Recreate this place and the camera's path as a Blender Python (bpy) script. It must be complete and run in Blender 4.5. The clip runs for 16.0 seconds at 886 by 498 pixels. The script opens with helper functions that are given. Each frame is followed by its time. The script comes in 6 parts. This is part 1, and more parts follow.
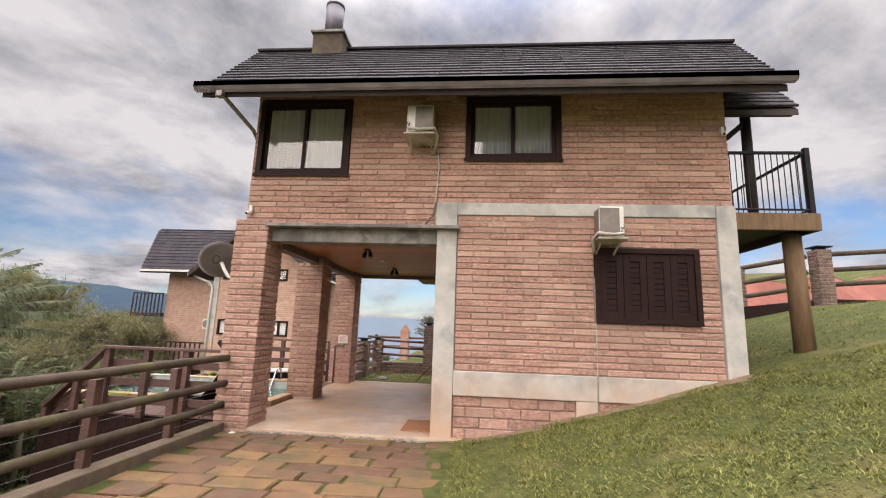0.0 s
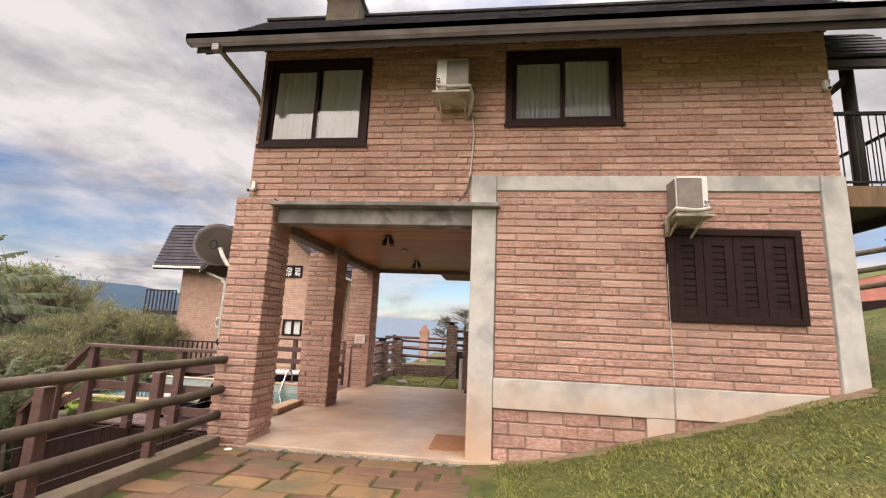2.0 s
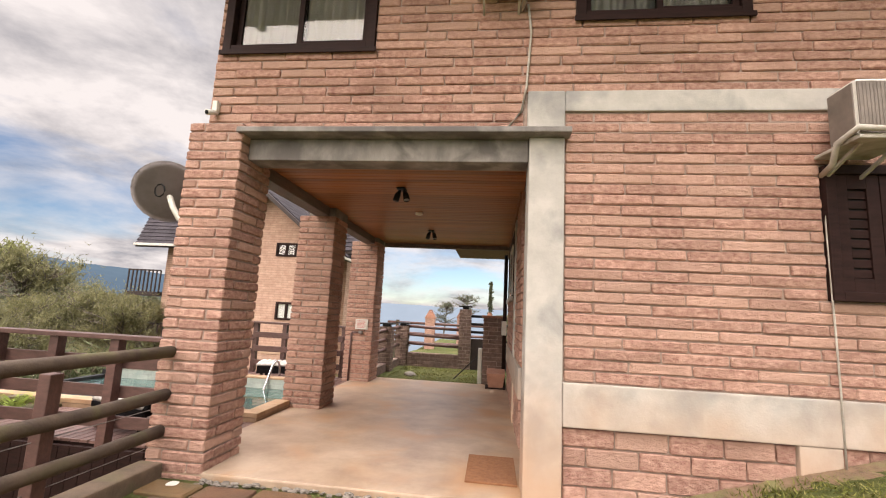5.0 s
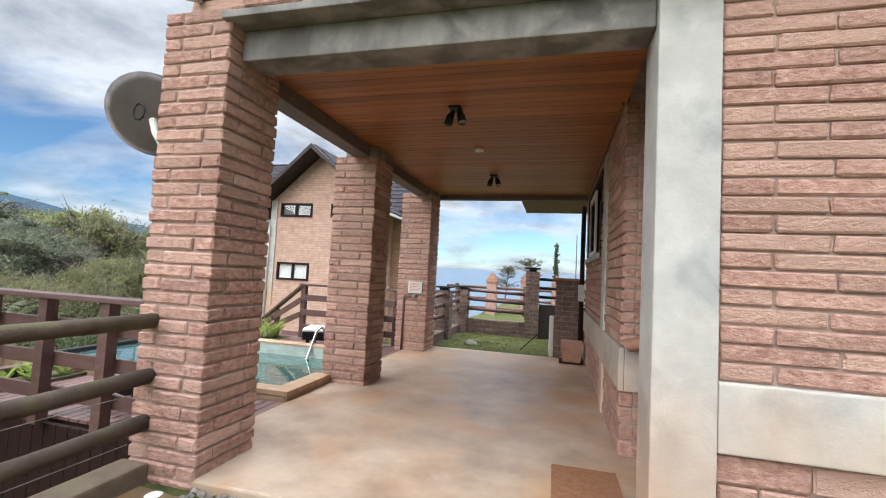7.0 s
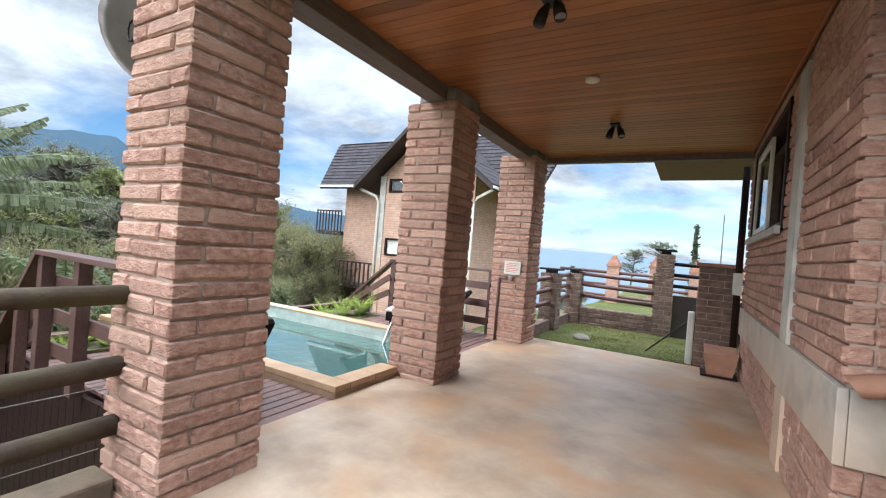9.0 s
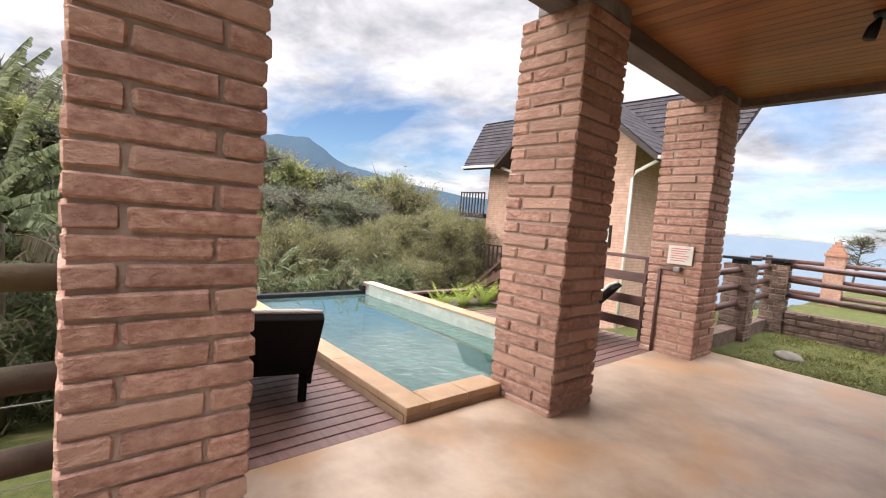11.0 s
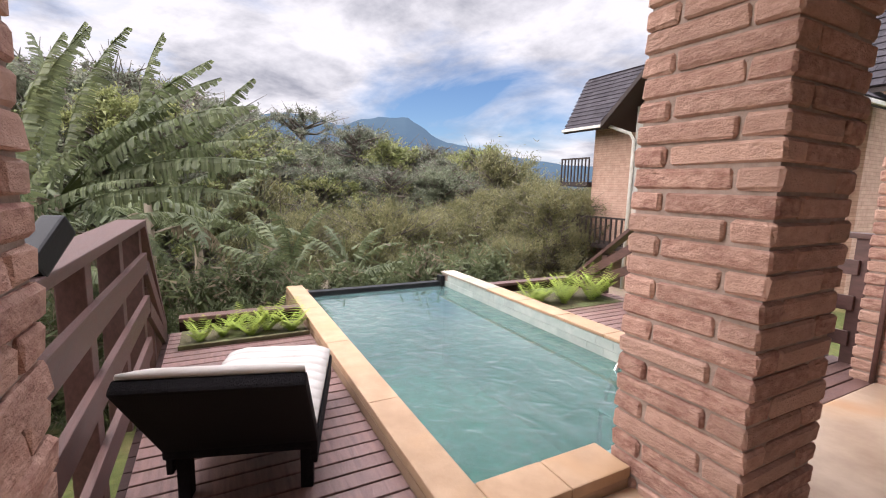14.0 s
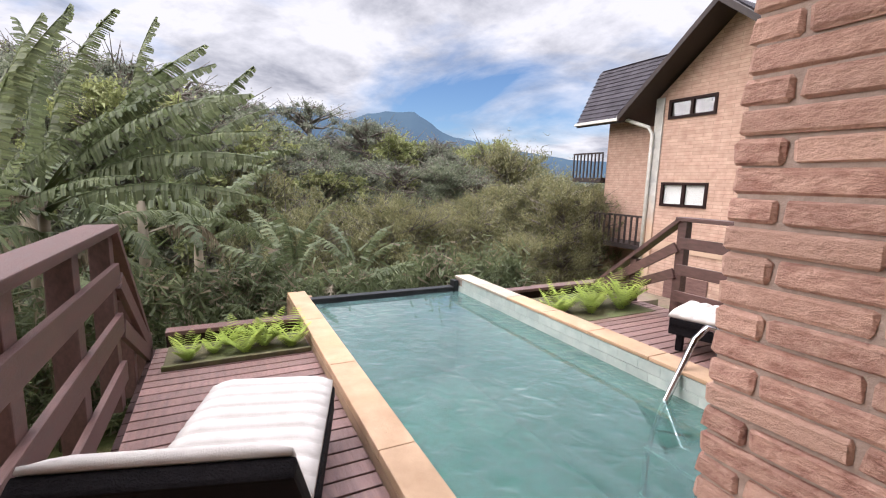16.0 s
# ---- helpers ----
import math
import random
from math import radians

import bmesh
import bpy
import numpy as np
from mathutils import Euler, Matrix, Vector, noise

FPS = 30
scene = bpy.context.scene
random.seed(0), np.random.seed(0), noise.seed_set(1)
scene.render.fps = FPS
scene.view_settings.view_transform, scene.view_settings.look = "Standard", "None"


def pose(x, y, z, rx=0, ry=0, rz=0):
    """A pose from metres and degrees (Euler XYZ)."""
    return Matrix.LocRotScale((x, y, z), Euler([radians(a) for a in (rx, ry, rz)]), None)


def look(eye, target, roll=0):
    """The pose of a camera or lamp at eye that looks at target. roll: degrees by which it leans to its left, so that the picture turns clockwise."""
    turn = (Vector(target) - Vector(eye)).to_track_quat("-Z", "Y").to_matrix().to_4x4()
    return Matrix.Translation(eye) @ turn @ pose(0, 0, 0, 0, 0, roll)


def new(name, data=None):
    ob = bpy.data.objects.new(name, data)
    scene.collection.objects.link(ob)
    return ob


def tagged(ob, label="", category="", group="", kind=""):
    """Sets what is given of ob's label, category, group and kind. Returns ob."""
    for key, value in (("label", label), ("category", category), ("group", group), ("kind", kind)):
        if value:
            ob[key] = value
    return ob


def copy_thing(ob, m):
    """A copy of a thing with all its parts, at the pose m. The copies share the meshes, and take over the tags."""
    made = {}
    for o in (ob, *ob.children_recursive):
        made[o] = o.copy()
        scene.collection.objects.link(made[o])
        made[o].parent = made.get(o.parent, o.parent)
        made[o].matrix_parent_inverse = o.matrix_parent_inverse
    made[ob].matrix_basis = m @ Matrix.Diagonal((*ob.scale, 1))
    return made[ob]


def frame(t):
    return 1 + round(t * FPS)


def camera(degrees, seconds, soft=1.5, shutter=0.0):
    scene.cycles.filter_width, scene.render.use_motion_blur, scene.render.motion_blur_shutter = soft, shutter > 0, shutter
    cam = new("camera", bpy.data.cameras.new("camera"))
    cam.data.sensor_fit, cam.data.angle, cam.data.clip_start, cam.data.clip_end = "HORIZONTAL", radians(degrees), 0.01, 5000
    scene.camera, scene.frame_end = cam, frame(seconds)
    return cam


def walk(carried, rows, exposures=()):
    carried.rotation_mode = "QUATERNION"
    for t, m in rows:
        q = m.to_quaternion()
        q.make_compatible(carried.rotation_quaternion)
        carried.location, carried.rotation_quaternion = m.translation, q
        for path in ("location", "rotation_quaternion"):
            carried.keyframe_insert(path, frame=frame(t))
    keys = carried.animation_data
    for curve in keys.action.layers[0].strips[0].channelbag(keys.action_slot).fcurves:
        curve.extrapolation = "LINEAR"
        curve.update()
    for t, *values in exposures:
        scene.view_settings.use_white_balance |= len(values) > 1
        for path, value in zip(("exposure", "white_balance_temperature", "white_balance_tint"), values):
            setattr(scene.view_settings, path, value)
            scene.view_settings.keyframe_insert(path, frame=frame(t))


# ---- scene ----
cam = camera(90.8, 16.0, soft=1.1)
METRES, EYE, TILT, LEAN, TURN = 8.0, 1.5, 0.0, 0.0, 5.0
ROWS = [
    (0.0, 0.0, 0.0, 0.0, -0.35, 10.07, -1.98),
    (0.5, 0.0014, 0.0303, -0.0013, 0.85, 9.86, -2.38),
    (1.0, -0.0103, 0.0631, -0.003, 1.95, 9.98, -2.6),
    (1.5, -0.0195, 0.0966, -0.0068, 2.07, 10.08, -2.54),
    (2.0, -0.0295, 0.1316, -0.0062, 1.68, 10.14, -2.4),
    (2.5, -0.0446, 0.1664, -0.0073, 1.08, 10.05, -2.34),
    (3.0, -0.0526, 0.2001, -0.0115, 0.35, 10.4, -2.31),
    (3.5, -0.0593, 0.2308, -0.0107, 0.42, 10.48, -2.51),
    (4.0, -0.0686, 0.2629, -0.0107, 0.66, 10.21, -2.83),
    (6.5, -0.0902, 0.4472, -0.0189, 6.16, 4.38, -2.7),
    (7.0, -0.0933, 0.4844, -0.019, 9.36, 3.32, -2.97),
    (7.5, -0.0914, 0.5217, -0.0205, 13.01, 2.5, -3.16),
    (8.0, -0.0887, 0.5558, -0.0208, 16.49, 1.63, -3.53),
    (8.5, -0.0901, 0.5905, -0.0205, 20.14, 0.68, -4.04),
    (9.0, -0.0904, 0.6283, -0.0233, 24.7, -0.2, -4.63),
    (9.5, -0.0958, 0.6658, -0.0266, 29.33, -1.18, -4.99),
    (10.0, -0.1056, 0.7031, -0.0291, 34.94, -2.32, -5.03),
    (12.5, -0.1642, 0.836, -0.0269, 53.66, -5.62, -3.55),
    (13.0, -0.1818, 0.8528, -0.0249, 55.54, -6.44, -2.93),
    (13.5, -0.2033, 0.8703, -0.0265, 56.72, -7.27, -2.13),
    (14.0, -0.2236, 0.8821, -0.0269, 57.45, -7.94, -1.55),
    (14.5, -0.2475, 0.8892, -0.0256, 57.67, -8.38, -1.29),
    (15.0, -0.2617, 0.8998, -0.0263, 58.08, -8.51, -1.25),
    (15.5, -0.2675, 0.9056, -0.024, 58.36, -8.24, -1.41),
    (16.0, -0.2751, 0.9012, -0.0237, 58.27, -8.63, -1.69),
]
EXPOSURES = [
    (0.0, 0.66, 6600, 16), (2.5, 0.84, 7000, 18), (4.0, 0.94, 7400, 20), (6.5, 0.92, 5950, 7), (8.0, 1.06, 5700, 5), (9.5, 1.24, 5600, 3),
    (10.0, 1.24, 5750, 5), (12.5, 1.14, 7250, 22), (13.5, 1.10, 6600, 19), (15.0, 1.04, 6150, 16), (16.0, 1.04, 6150, 16),
]
walk(cam, [(t, pose(0, 0, EYE, TILT, LEAN, TURN) @ pose(METRES * x, METRES * y, METRES * z, 90 + pitch, roll, yaw)) for t, x, y, z, yaw, pitch, roll in ROWS], EXPOSURES)

# ---- world, sun, exposure ----
SUN_AZ, SUN_EL = -157.0, 25.0
sun_dir = Vector((math.sin(radians(SUN_AZ)) * math.cos(radians(SUN_EL)), math.cos(radians(SUN_AZ)) * math.cos(radians(SUN_EL)), math.sin(radians(SUN_EL))))
sun = new("sun", bpy.data.lights.new("sun", "SUN"))
sun.data.energy, sun.data.angle, sun.data.color = 1.35, radians(42), (1.0, 0.92, 0.83)
sun.matrix_world = look(sun_dir * 60, (0, 0, 0))

world = bpy.data.worlds.new("sky")
scene.world = world
world.use_nodes = True
wt = world.node_tree
wt.nodes.clear()


def wn(kind, **inputs):
    n = wt.nodes.new(kind)
    for k, v in inputs.items():
        n.inputs[k].default_value = v
    return n


w_out = wn("ShaderNodeOutputWorld")
w_bg = wn("ShaderNodeBackground", Strength=0.12)
w_sky = wt.nodes.new("ShaderNodeTexSky")
w_sky.sky_type, w_sky.sun_disc = "NISHITA", False
w_sky.sun_elevation, w_sky.sun_rotation = radians(SUN_EL), radians(SUN_AZ)
w_sky.air_density, w_sky.dust_density, w_sky.ozone_density = 1.0, 0.15, 3.0
w_tc = wt.nodes.new("ShaderNodeTexCoord")
w_sep = wt.nodes.new("ShaderNodeSeparateXYZ")
wt.links.new(w_tc.outputs["Generated"], w_sep.inputs[0])
w_h = wt.nodes.new("ShaderNodeMath"); w_h.operation = "MAXIMUM"; w_h.inputs[1].default_value = 0.0
wt.links.new(w_sep.outputs["Z"], w_h.inputs[0])
w_h2 = wt.nodes.new("ShaderNodeMath"); w_h2.operation = "ADD"; w_h2.inputs[1].default_value = 0.22
wt.links.new(w_h.outputs[0], w_h2.inputs[0])
w_div = wt.nodes.new("ShaderNodeVectorMath"); w_div.operation = "DIVIDE"
w_cmb = wt.nodes.new("ShaderNodeCombineXYZ")
for k in range(3):
    wt.links.new(w_h2.outputs[0], w_cmb.inputs[k])
wt.links.new(w_tc.outputs["Generated"], w_div.inputs[0])
wt.links.new(w_cmb.outputs[0], w_div.inputs[1])
w_map = wt.nodes.new("ShaderNodeMapping")
w_map.inputs["Scale"].default_value = (0.8, 0.8, 0.15)
w_map.inputs["Location"].default_value = (3.3, 1.7, 0.0)
w_map.inputs["Rotation"].default_value = (0.0, 0.0, radians(-25))
wt.links.new(w_div.outputs[0], w_map.inputs[0])
w_n1 = wn("ShaderNodeTexNoise", Scale=1.1, Detail=9.0, Roughness=0.56, Distortion=0.35)
w_n2 = wn("ShaderNodeTexNoise", Scale=2.6, Detail=7.0, Roughness=0.6, Distortion=0.2)
wt.links.new(w_map.outputs[0], w_n1.inputs["Vector"])
wt.links.new(w_map.outputs[0], w_n2.inputs["Vector"])
w_mask = wt.nodes.new("ShaderNodeValToRGB")
w_mask.color_ramp.elements[0].position, w_mask.color_ramp.elements[1].position = 0.37, 0.55
w_deck = wt.nodes.new("ShaderNodeMapRange")
w_deck.inputs[1].default_value, w_deck.inputs[2].default_value, w_deck.inputs[3].default_value, w_deck.inputs[4].default_value = 0.14, 0.40, -0.015, 0.16
wt.links.new(w_sep.outputs["Z"], w_deck.inputs[0])
w_sum = wt.nodes.new("ShaderNodeMath"); w_sum.operation = "ADD"
wt.links.new(w_n1.outputs["Fac"], w_sum.inputs[0])
wt.links.new(w_deck.outputs[0], w_sum.inputs[1])
wt.links.new(w_sum.outputs[0], w_mask.inputs[0])
w_col = wt.nodes.new("ShaderNodeValToRGB")
w_col.color_ramp.elements[0].position, w_col.color_ramp.elements[0].color = 0.32, (1.6, 1.66, 1.86, 1)
w_col.color_ramp.elements[1].position, w_col.color_ramp.elements[1].color = 0.58, (4.0, 3.95, 3.98, 1)
wt.links.new(w_n2.outputs["Fac"], w_col.inputs[0])
w_mix = wt.nodes.new("ShaderNodeMix"); w_mix.data_type = "RGBA"
wt.links.new(w_mask.outputs["Color"], w_mix.inputs[0])
w_dim = wt.nodes.new("ShaderNodeVectorMath"); w_dim.operation = "MULTIPLY"
w_dim.inputs[1].default_value = (0.50, 0.54, 0.60)
wt.links.new(w_sky.outputs[0], w_dim.inputs[0])
wt.links.new(w_dim.outputs[0], w_mix.inputs[6])
wt.links.new(w_col.outputs[0], w_mix.inputs[7])
# the cloud round the hidden sun glows
w_dot = wt.nodes.new("ShaderNodeVectorMath"); w_dot.operation = "DOT_PRODUCT"
w_dot.inputs[1].default_value = sun_dir
wt.links.new(w_tc.outputs["Generated"], w_dot.inputs[0])
w_gl = wt.nodes.new("ShaderNodeMapRange")
w_gl.inputs[1].default_value, w_gl.inputs[2].default_value, w_gl.inputs[3].default_value, w_gl.inputs[4].default_value = 0.55, 1.0, 0.0, 1.0
wt.links.new(w_dot.outputs["Value"], w_gl.inputs[0])
w_pw = wt.nodes.new("ShaderNodeMath"); w_pw.operation = "POWER"; w_pw.inputs[1].default_value = 2.0
wt.links.new(w_gl.outputs[0], w_pw.inputs[0])
w_add = wt.nodes.new("ShaderNodeMix"); w_add.data_type = "RGBA"; w_add.blend_type = "ADD"
w_add.inputs[7].default_value = (0.4, 0.34, 0.28, 1)
wt.links.new(w_pw.outputs[0], w_add.inputs[0])
wt.links.new(w_mix.outputs[2], w_add.inputs[6])
# an overcast sky is brightest overhead
w_zen = wt.nodes.new("ShaderNodeMapRange"); w_zen.interpolation_type = "SMOOTHSTEP"
w_zen.inputs[1].default_value, w_zen.inputs[2].default_value, w_zen.inputs[3].default_value, w_zen.inputs[4].default_value = 0.56, 0.94, 1.0, 11.0
wt.links.new(w_sep.outputs["Z"], w_zen.inputs[0])
w_sc = wt.nodes.new("ShaderNodeVectorMath"); w_sc.operation = "SCALE"
wt.links.new(w_add.outputs[2], w_sc.inputs[0])
wt.links.new(w_zen.outputs[0], w_sc.inputs["Scale"])
wt.links.new(w_sc.outputs[0], w_bg.inputs["Color"])
wt.links.new(w_bg.outputs[0], w_out.inputs[0])


# ---- materials ----
def mat(name, c1, c2, rough=0.8, scale=5.0, detail=6.0, bump=0.25, bscale=60.0, stretch=(1, 1, 1), rnd=0.0, rnd_c=None, metal=0.0,
        stain=None, stain_scale=0.8, stain_lo=0.5, stain_hi=0.7, spec=0.5, island=False, bdist=0.01, splash=None, grit=0.0):
    """A solid surface: two colours by fine noise, a stain by coarse noise, a change from piece to piece, and relief."""
    m = bpy.data.materials.new(name)
    m.use_nodes = True
    nt = m.node_tree
    b = nt.nodes["Principled BSDF"]
    geo = nt.nodes.new("ShaderNodeNewGeometry")
    mp = nt.nodes.new("ShaderNodeMapping")
    mp.inputs["Scale"].default_value = stretch
    nt.links.new(geo.outputs["Position"], mp.inputs[0])
    n1 = nt.nodes.new("ShaderNodeTexNoise")
    n1.inputs["Scale"].default_value, n1.inputs["Detail"].default_value, n1.inputs["Roughness"].default_value = scale, detail, 0.6
    nt.links.new(mp.outputs[0], n1.inputs["Vector"])
    ramp = nt.nodes.new("ShaderNodeValToRGB")
    ramp.color_ramp.elements[0].position, ramp.color_ramp.elements[0].color = 0.32, (*c1, 1)
    ramp.color_ramp.elements[1].position, ramp.color_ramp.elements[1].color = 0.68, (*c2, 1)
    nt.links.new(n1.outputs["Fac"], ramp.inputs[0])
    col = ramp.outputs["Color"]
    if rnd or rnd_c:
        rand = geo.outputs["Random Per Island"] if island else None
        if rand is None:
            info = nt.nodes.new("ShaderNodeObjectInfo")
            rand = info.outputs["Random"]
        if rnd_c:
            mx = nt.nodes.new("ShaderNodeMix"); mx.data_type = "RGBA"
            mx.inputs[7].default_value = (*rnd_c, 1)
            r2 = nt.nodes.new("ShaderNodeMapRange")
            r2.inputs[1].default_value, r2.inputs[2].default_value, r2.inputs[4].default_value = 0.35, 1.0, 0.85
            nt.links.new(rand, r2.inputs[0])
            nt.links.new(r2.outputs[0], mx.inputs[0])
            nt.links.new(col, mx.inputs[6])
            col = mx.outputs[2]
        hs = nt.nodes.new("ShaderNodeHueSaturation")
        mr = nt.nodes.new("ShaderNodeMapRange")
        mr.inputs[3].default_value, mr.inputs[4].default_value = 1 - rnd, 1 + rnd
        wh = nt.nodes.new("ShaderNodeTexWhiteNoise"); wh.noise_dimensions = "1D"
        nt.links.new(rand, wh.inputs["W"])
        nt.links.new(wh.outputs["Value"], mr.inputs[0])
        nt.links.new(mr.outputs[0], hs.inputs["Value"])
        nt.links.new(col, hs.inputs["Color"])
        col = hs.outputs[0]
    if stain:
        n3 = nt.nodes.new("ShaderNodeTexNoise")
        n3.inputs["Scale"].default_value, n3.inputs["Detail"].default_value, n3.inputs["Distortion"].default_value = stain_scale, 5, 0.4
        nt.links.new(geo.outputs["Position"], n3.inputs["Vector"])
        r3 = nt.nodes.new("ShaderNodeMapRange")
        r3.inputs[1].default_value, r3.inputs[2].default_value, r3.inputs[4].default_value = stain_lo, stain_hi, 0.8
        nt.links.new(n3.outputs["Fac"], r3.inputs[0])
        m3 = nt.nodes.new("ShaderNodeMix"); m3.data_type = "RGBA"
        m3.inputs[7].default_value = (*stain, 1)
        nt.links.new(r3.outputs[0], m3.inputs[0])
        nt.links.new(col, m3.inputs[6])
        col = m3.outputs[2]
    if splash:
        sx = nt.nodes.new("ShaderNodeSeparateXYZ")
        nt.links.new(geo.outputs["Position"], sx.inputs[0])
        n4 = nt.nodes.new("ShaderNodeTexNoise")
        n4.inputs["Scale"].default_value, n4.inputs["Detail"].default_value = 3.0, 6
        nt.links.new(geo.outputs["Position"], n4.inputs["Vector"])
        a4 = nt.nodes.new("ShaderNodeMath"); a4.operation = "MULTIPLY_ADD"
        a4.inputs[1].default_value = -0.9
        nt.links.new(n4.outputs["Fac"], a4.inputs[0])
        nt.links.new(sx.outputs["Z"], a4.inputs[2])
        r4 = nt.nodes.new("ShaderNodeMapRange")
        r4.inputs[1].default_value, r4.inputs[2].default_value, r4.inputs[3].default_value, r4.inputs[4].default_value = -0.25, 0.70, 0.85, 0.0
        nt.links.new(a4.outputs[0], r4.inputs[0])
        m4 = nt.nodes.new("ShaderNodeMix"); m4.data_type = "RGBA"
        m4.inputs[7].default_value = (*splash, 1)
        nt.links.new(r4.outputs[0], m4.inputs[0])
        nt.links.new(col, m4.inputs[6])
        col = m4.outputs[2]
    nt.links.new(col, b.inputs["Base Color"])
    b.inputs["Metallic"].default_value = metal
    b.inputs["Specular IOR Level"].default_value = spec
    rr = nt.nodes.new("ShaderNodeMapRange")
    rr.inputs[3].default_value, rr.inputs[4].default_value = max(0.02, rough - 0.12), min(1, rough + 0.12)
    nt.links.new(n1.outputs["Fac"], rr.inputs[0])
    nt.links.new(rr.outputs[0], b.inputs["Roughness"])
    if bump:
        n2 = nt.nodes.new("ShaderNodeTexNoise")
        n2.inputs["Scale"].default_value, n2.inputs["Detail"].default_value, n2.inputs["Roughness"].default_value = bscale, 5, 0.65
        nt.links.new(mp.outputs[0], n2.inputs["Vector"])
        bp = nt.nodes.new("ShaderNodeBump")
        bp.inputs["Strength"].default_value, bp.inputs["Distance"].default_value = bump, bdist
        nt.links.new(n2.outputs["Fac"], bp.inputs["Height"])
        if grit:
            n5 = nt.nodes.new("ShaderNodeTexNoise")
            n5.inputs["Scale"].default_value, n5.inputs["Detail"].default_value, n5.inputs["Roughness"].default_value = bscale * 3.4, 4, 0.7
            nt.links.new(mp.outputs[0], n5.inputs["Vector"])
            b5 = nt.nodes.new("ShaderNodeBump")
            b5.inputs["Strength"].default_value, b5.inputs["Distance"].default_value = grit, bdist * 0.4
            nt.links.new(n5.outputs["Fac"], b5.inputs["Height"])
            nt.links.new(bp.outputs[0], b5.inputs["Normal"])
            bp = b5
        nt.links.new(bp.outputs[0], b.inputs["Normal"])
    return m


M_BRICK = mat("sandstone_brick", (0.285, 0.142, 0.110), (0.52, 0.33, 0.255), rough=0.9, scale=19, detail=9, bump=0.8, grit=0.35, bscale=30, rnd=0.12, rnd_c=(0.49, 0.315, 0.243), stretch=(1, 1, 1.6), bdist=0.024,
              stain=(0.28, 0.16, 0.12), stain_scale=1.7, stain_lo=0.58, stain_hi=0.78, spec=0.25)
M_BRICKS = mat("sandstone_bricks_joined", (0.285, 0.142, 0.110), (0.52, 0.33, 0.255), rough=0.9, scale=19, detail=9, bump=0.8, grit=0.35, bscale=30, rnd=0.12, rnd_c=(0.49, 0.315, 0.243), stretch=(1, 1, 1.6), bdist=0.024,
               stain=(0.28, 0.16, 0.12), stain_scale=1.7, stain_lo=0.58, stain_hi=0.78, spec=0.25, island=True)
# Garden brick, darker and browner than the house brick.
M_BRICK_BROWN = mat("dark_brown_garden_brick", (0.15, 0.10, 0.082), (0.27, 0.19, 0.155), rough=0.9, scale=12, bump=1.0, bscale=30, rnd=0.15, bdist=0.03, stain=(0.10, 0.075, 0.06), stain_scale=2.5, stain_lo=0.5, stain_hi=0.7, spec=0.25)
M_MORTAR = mat("mortar", (0.29, 0.215, 0.178), (0.41, 0.32, 0.27), rough=0.95, scale=20, bump=0.5, bscale=90, spec=0.2)
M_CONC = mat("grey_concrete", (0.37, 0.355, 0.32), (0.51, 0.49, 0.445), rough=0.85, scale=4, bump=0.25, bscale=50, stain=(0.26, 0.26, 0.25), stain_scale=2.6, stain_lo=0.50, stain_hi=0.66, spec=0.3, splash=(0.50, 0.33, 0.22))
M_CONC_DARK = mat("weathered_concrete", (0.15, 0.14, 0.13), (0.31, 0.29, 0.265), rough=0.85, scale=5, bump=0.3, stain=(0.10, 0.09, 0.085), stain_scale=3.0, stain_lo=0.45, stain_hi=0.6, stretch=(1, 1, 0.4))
M_FLOOR = mat("polished_cement_floor", (0.29, 0.195, 0.128), (0.52, 0.40, 0.295), rough=0.36, scale=2.3, detail=13, bump=0.05, bscale=30, stain=(0.46, 0.25, 0.115), stain_scale=1.5, stain_lo=0.48, stain_hi=0.70)
M_ROOF = mat("dark_roof_tile", (0.026, 0.022, 0.026), (0.048, 0.042, 0.046), rough=0.85, scale=9, bump=0.2, rnd=0.25, spec=0.15)
M_ROOFS = mat("dark_roof_tiles_joined", (0.026, 0.022, 0.026), (0.048, 0.042, 0.046), rough=0.85, scale=9, bump=0.2, rnd=0.25, spec=0.15, island=True)
M_DARKWOOD = mat("dark_stained_wood", (0.015, 0.007, 0.006), (0.030, 0.014, 0.012), rough=0.6, scale=6, bump=0.2, bscale=40, stretch=(1, 1, 6), spec=0.14)
M_SOFFIT = mat("dark_soffit_wood", (0.024, 0.015, 0.013), (0.046, 0.030, 0.025), rough=0.7, scale=6, bump=0.2, stretch=(1, 6, 1))
M_DECK = mat("maroon_deck_wood", (0.12, 0.062, 0.052), (0.215, 0.122, 0.104), rough=0.45, scale=4, bump=0.3, bscale=30, stretch=(1, 12, 8), rnd=0.14)
M_RAIL = mat("brown_painted_rail_wood", (0.070, 0.034, 0.028), (0.125, 0.062, 0.052), rough=0.5, scale=5, bump=0.25, bscale=30, stretch=(2, 10, 6), rnd=0.1)
M_LOG = mat("mossy_log", (0.045, 0.029, 0.019), (0.088, 0.062, 0.040), rough=0.85, scale=6, bump=0.6, bscale=30, stain=(0.095, 0.092, 0.028), stain_scale=2.5, stain_lo=0.50, stain_hi=0.68)
M_POST = mat("round_timber_post", (0.12, 0.07, 0.035), (0.20, 0.125, 0.065), rough=0.8, scale=5, bump=0.5, bscale=30, stretch=(4, 4, 0.6))
M_BEAM = mat("grey_brown_beam", (0.10, 0.078, 0.068), (0.165, 0.132, 0.118), rough=0.7, scale=5, bump=0.2, stretch=(4, 0.6, 4))
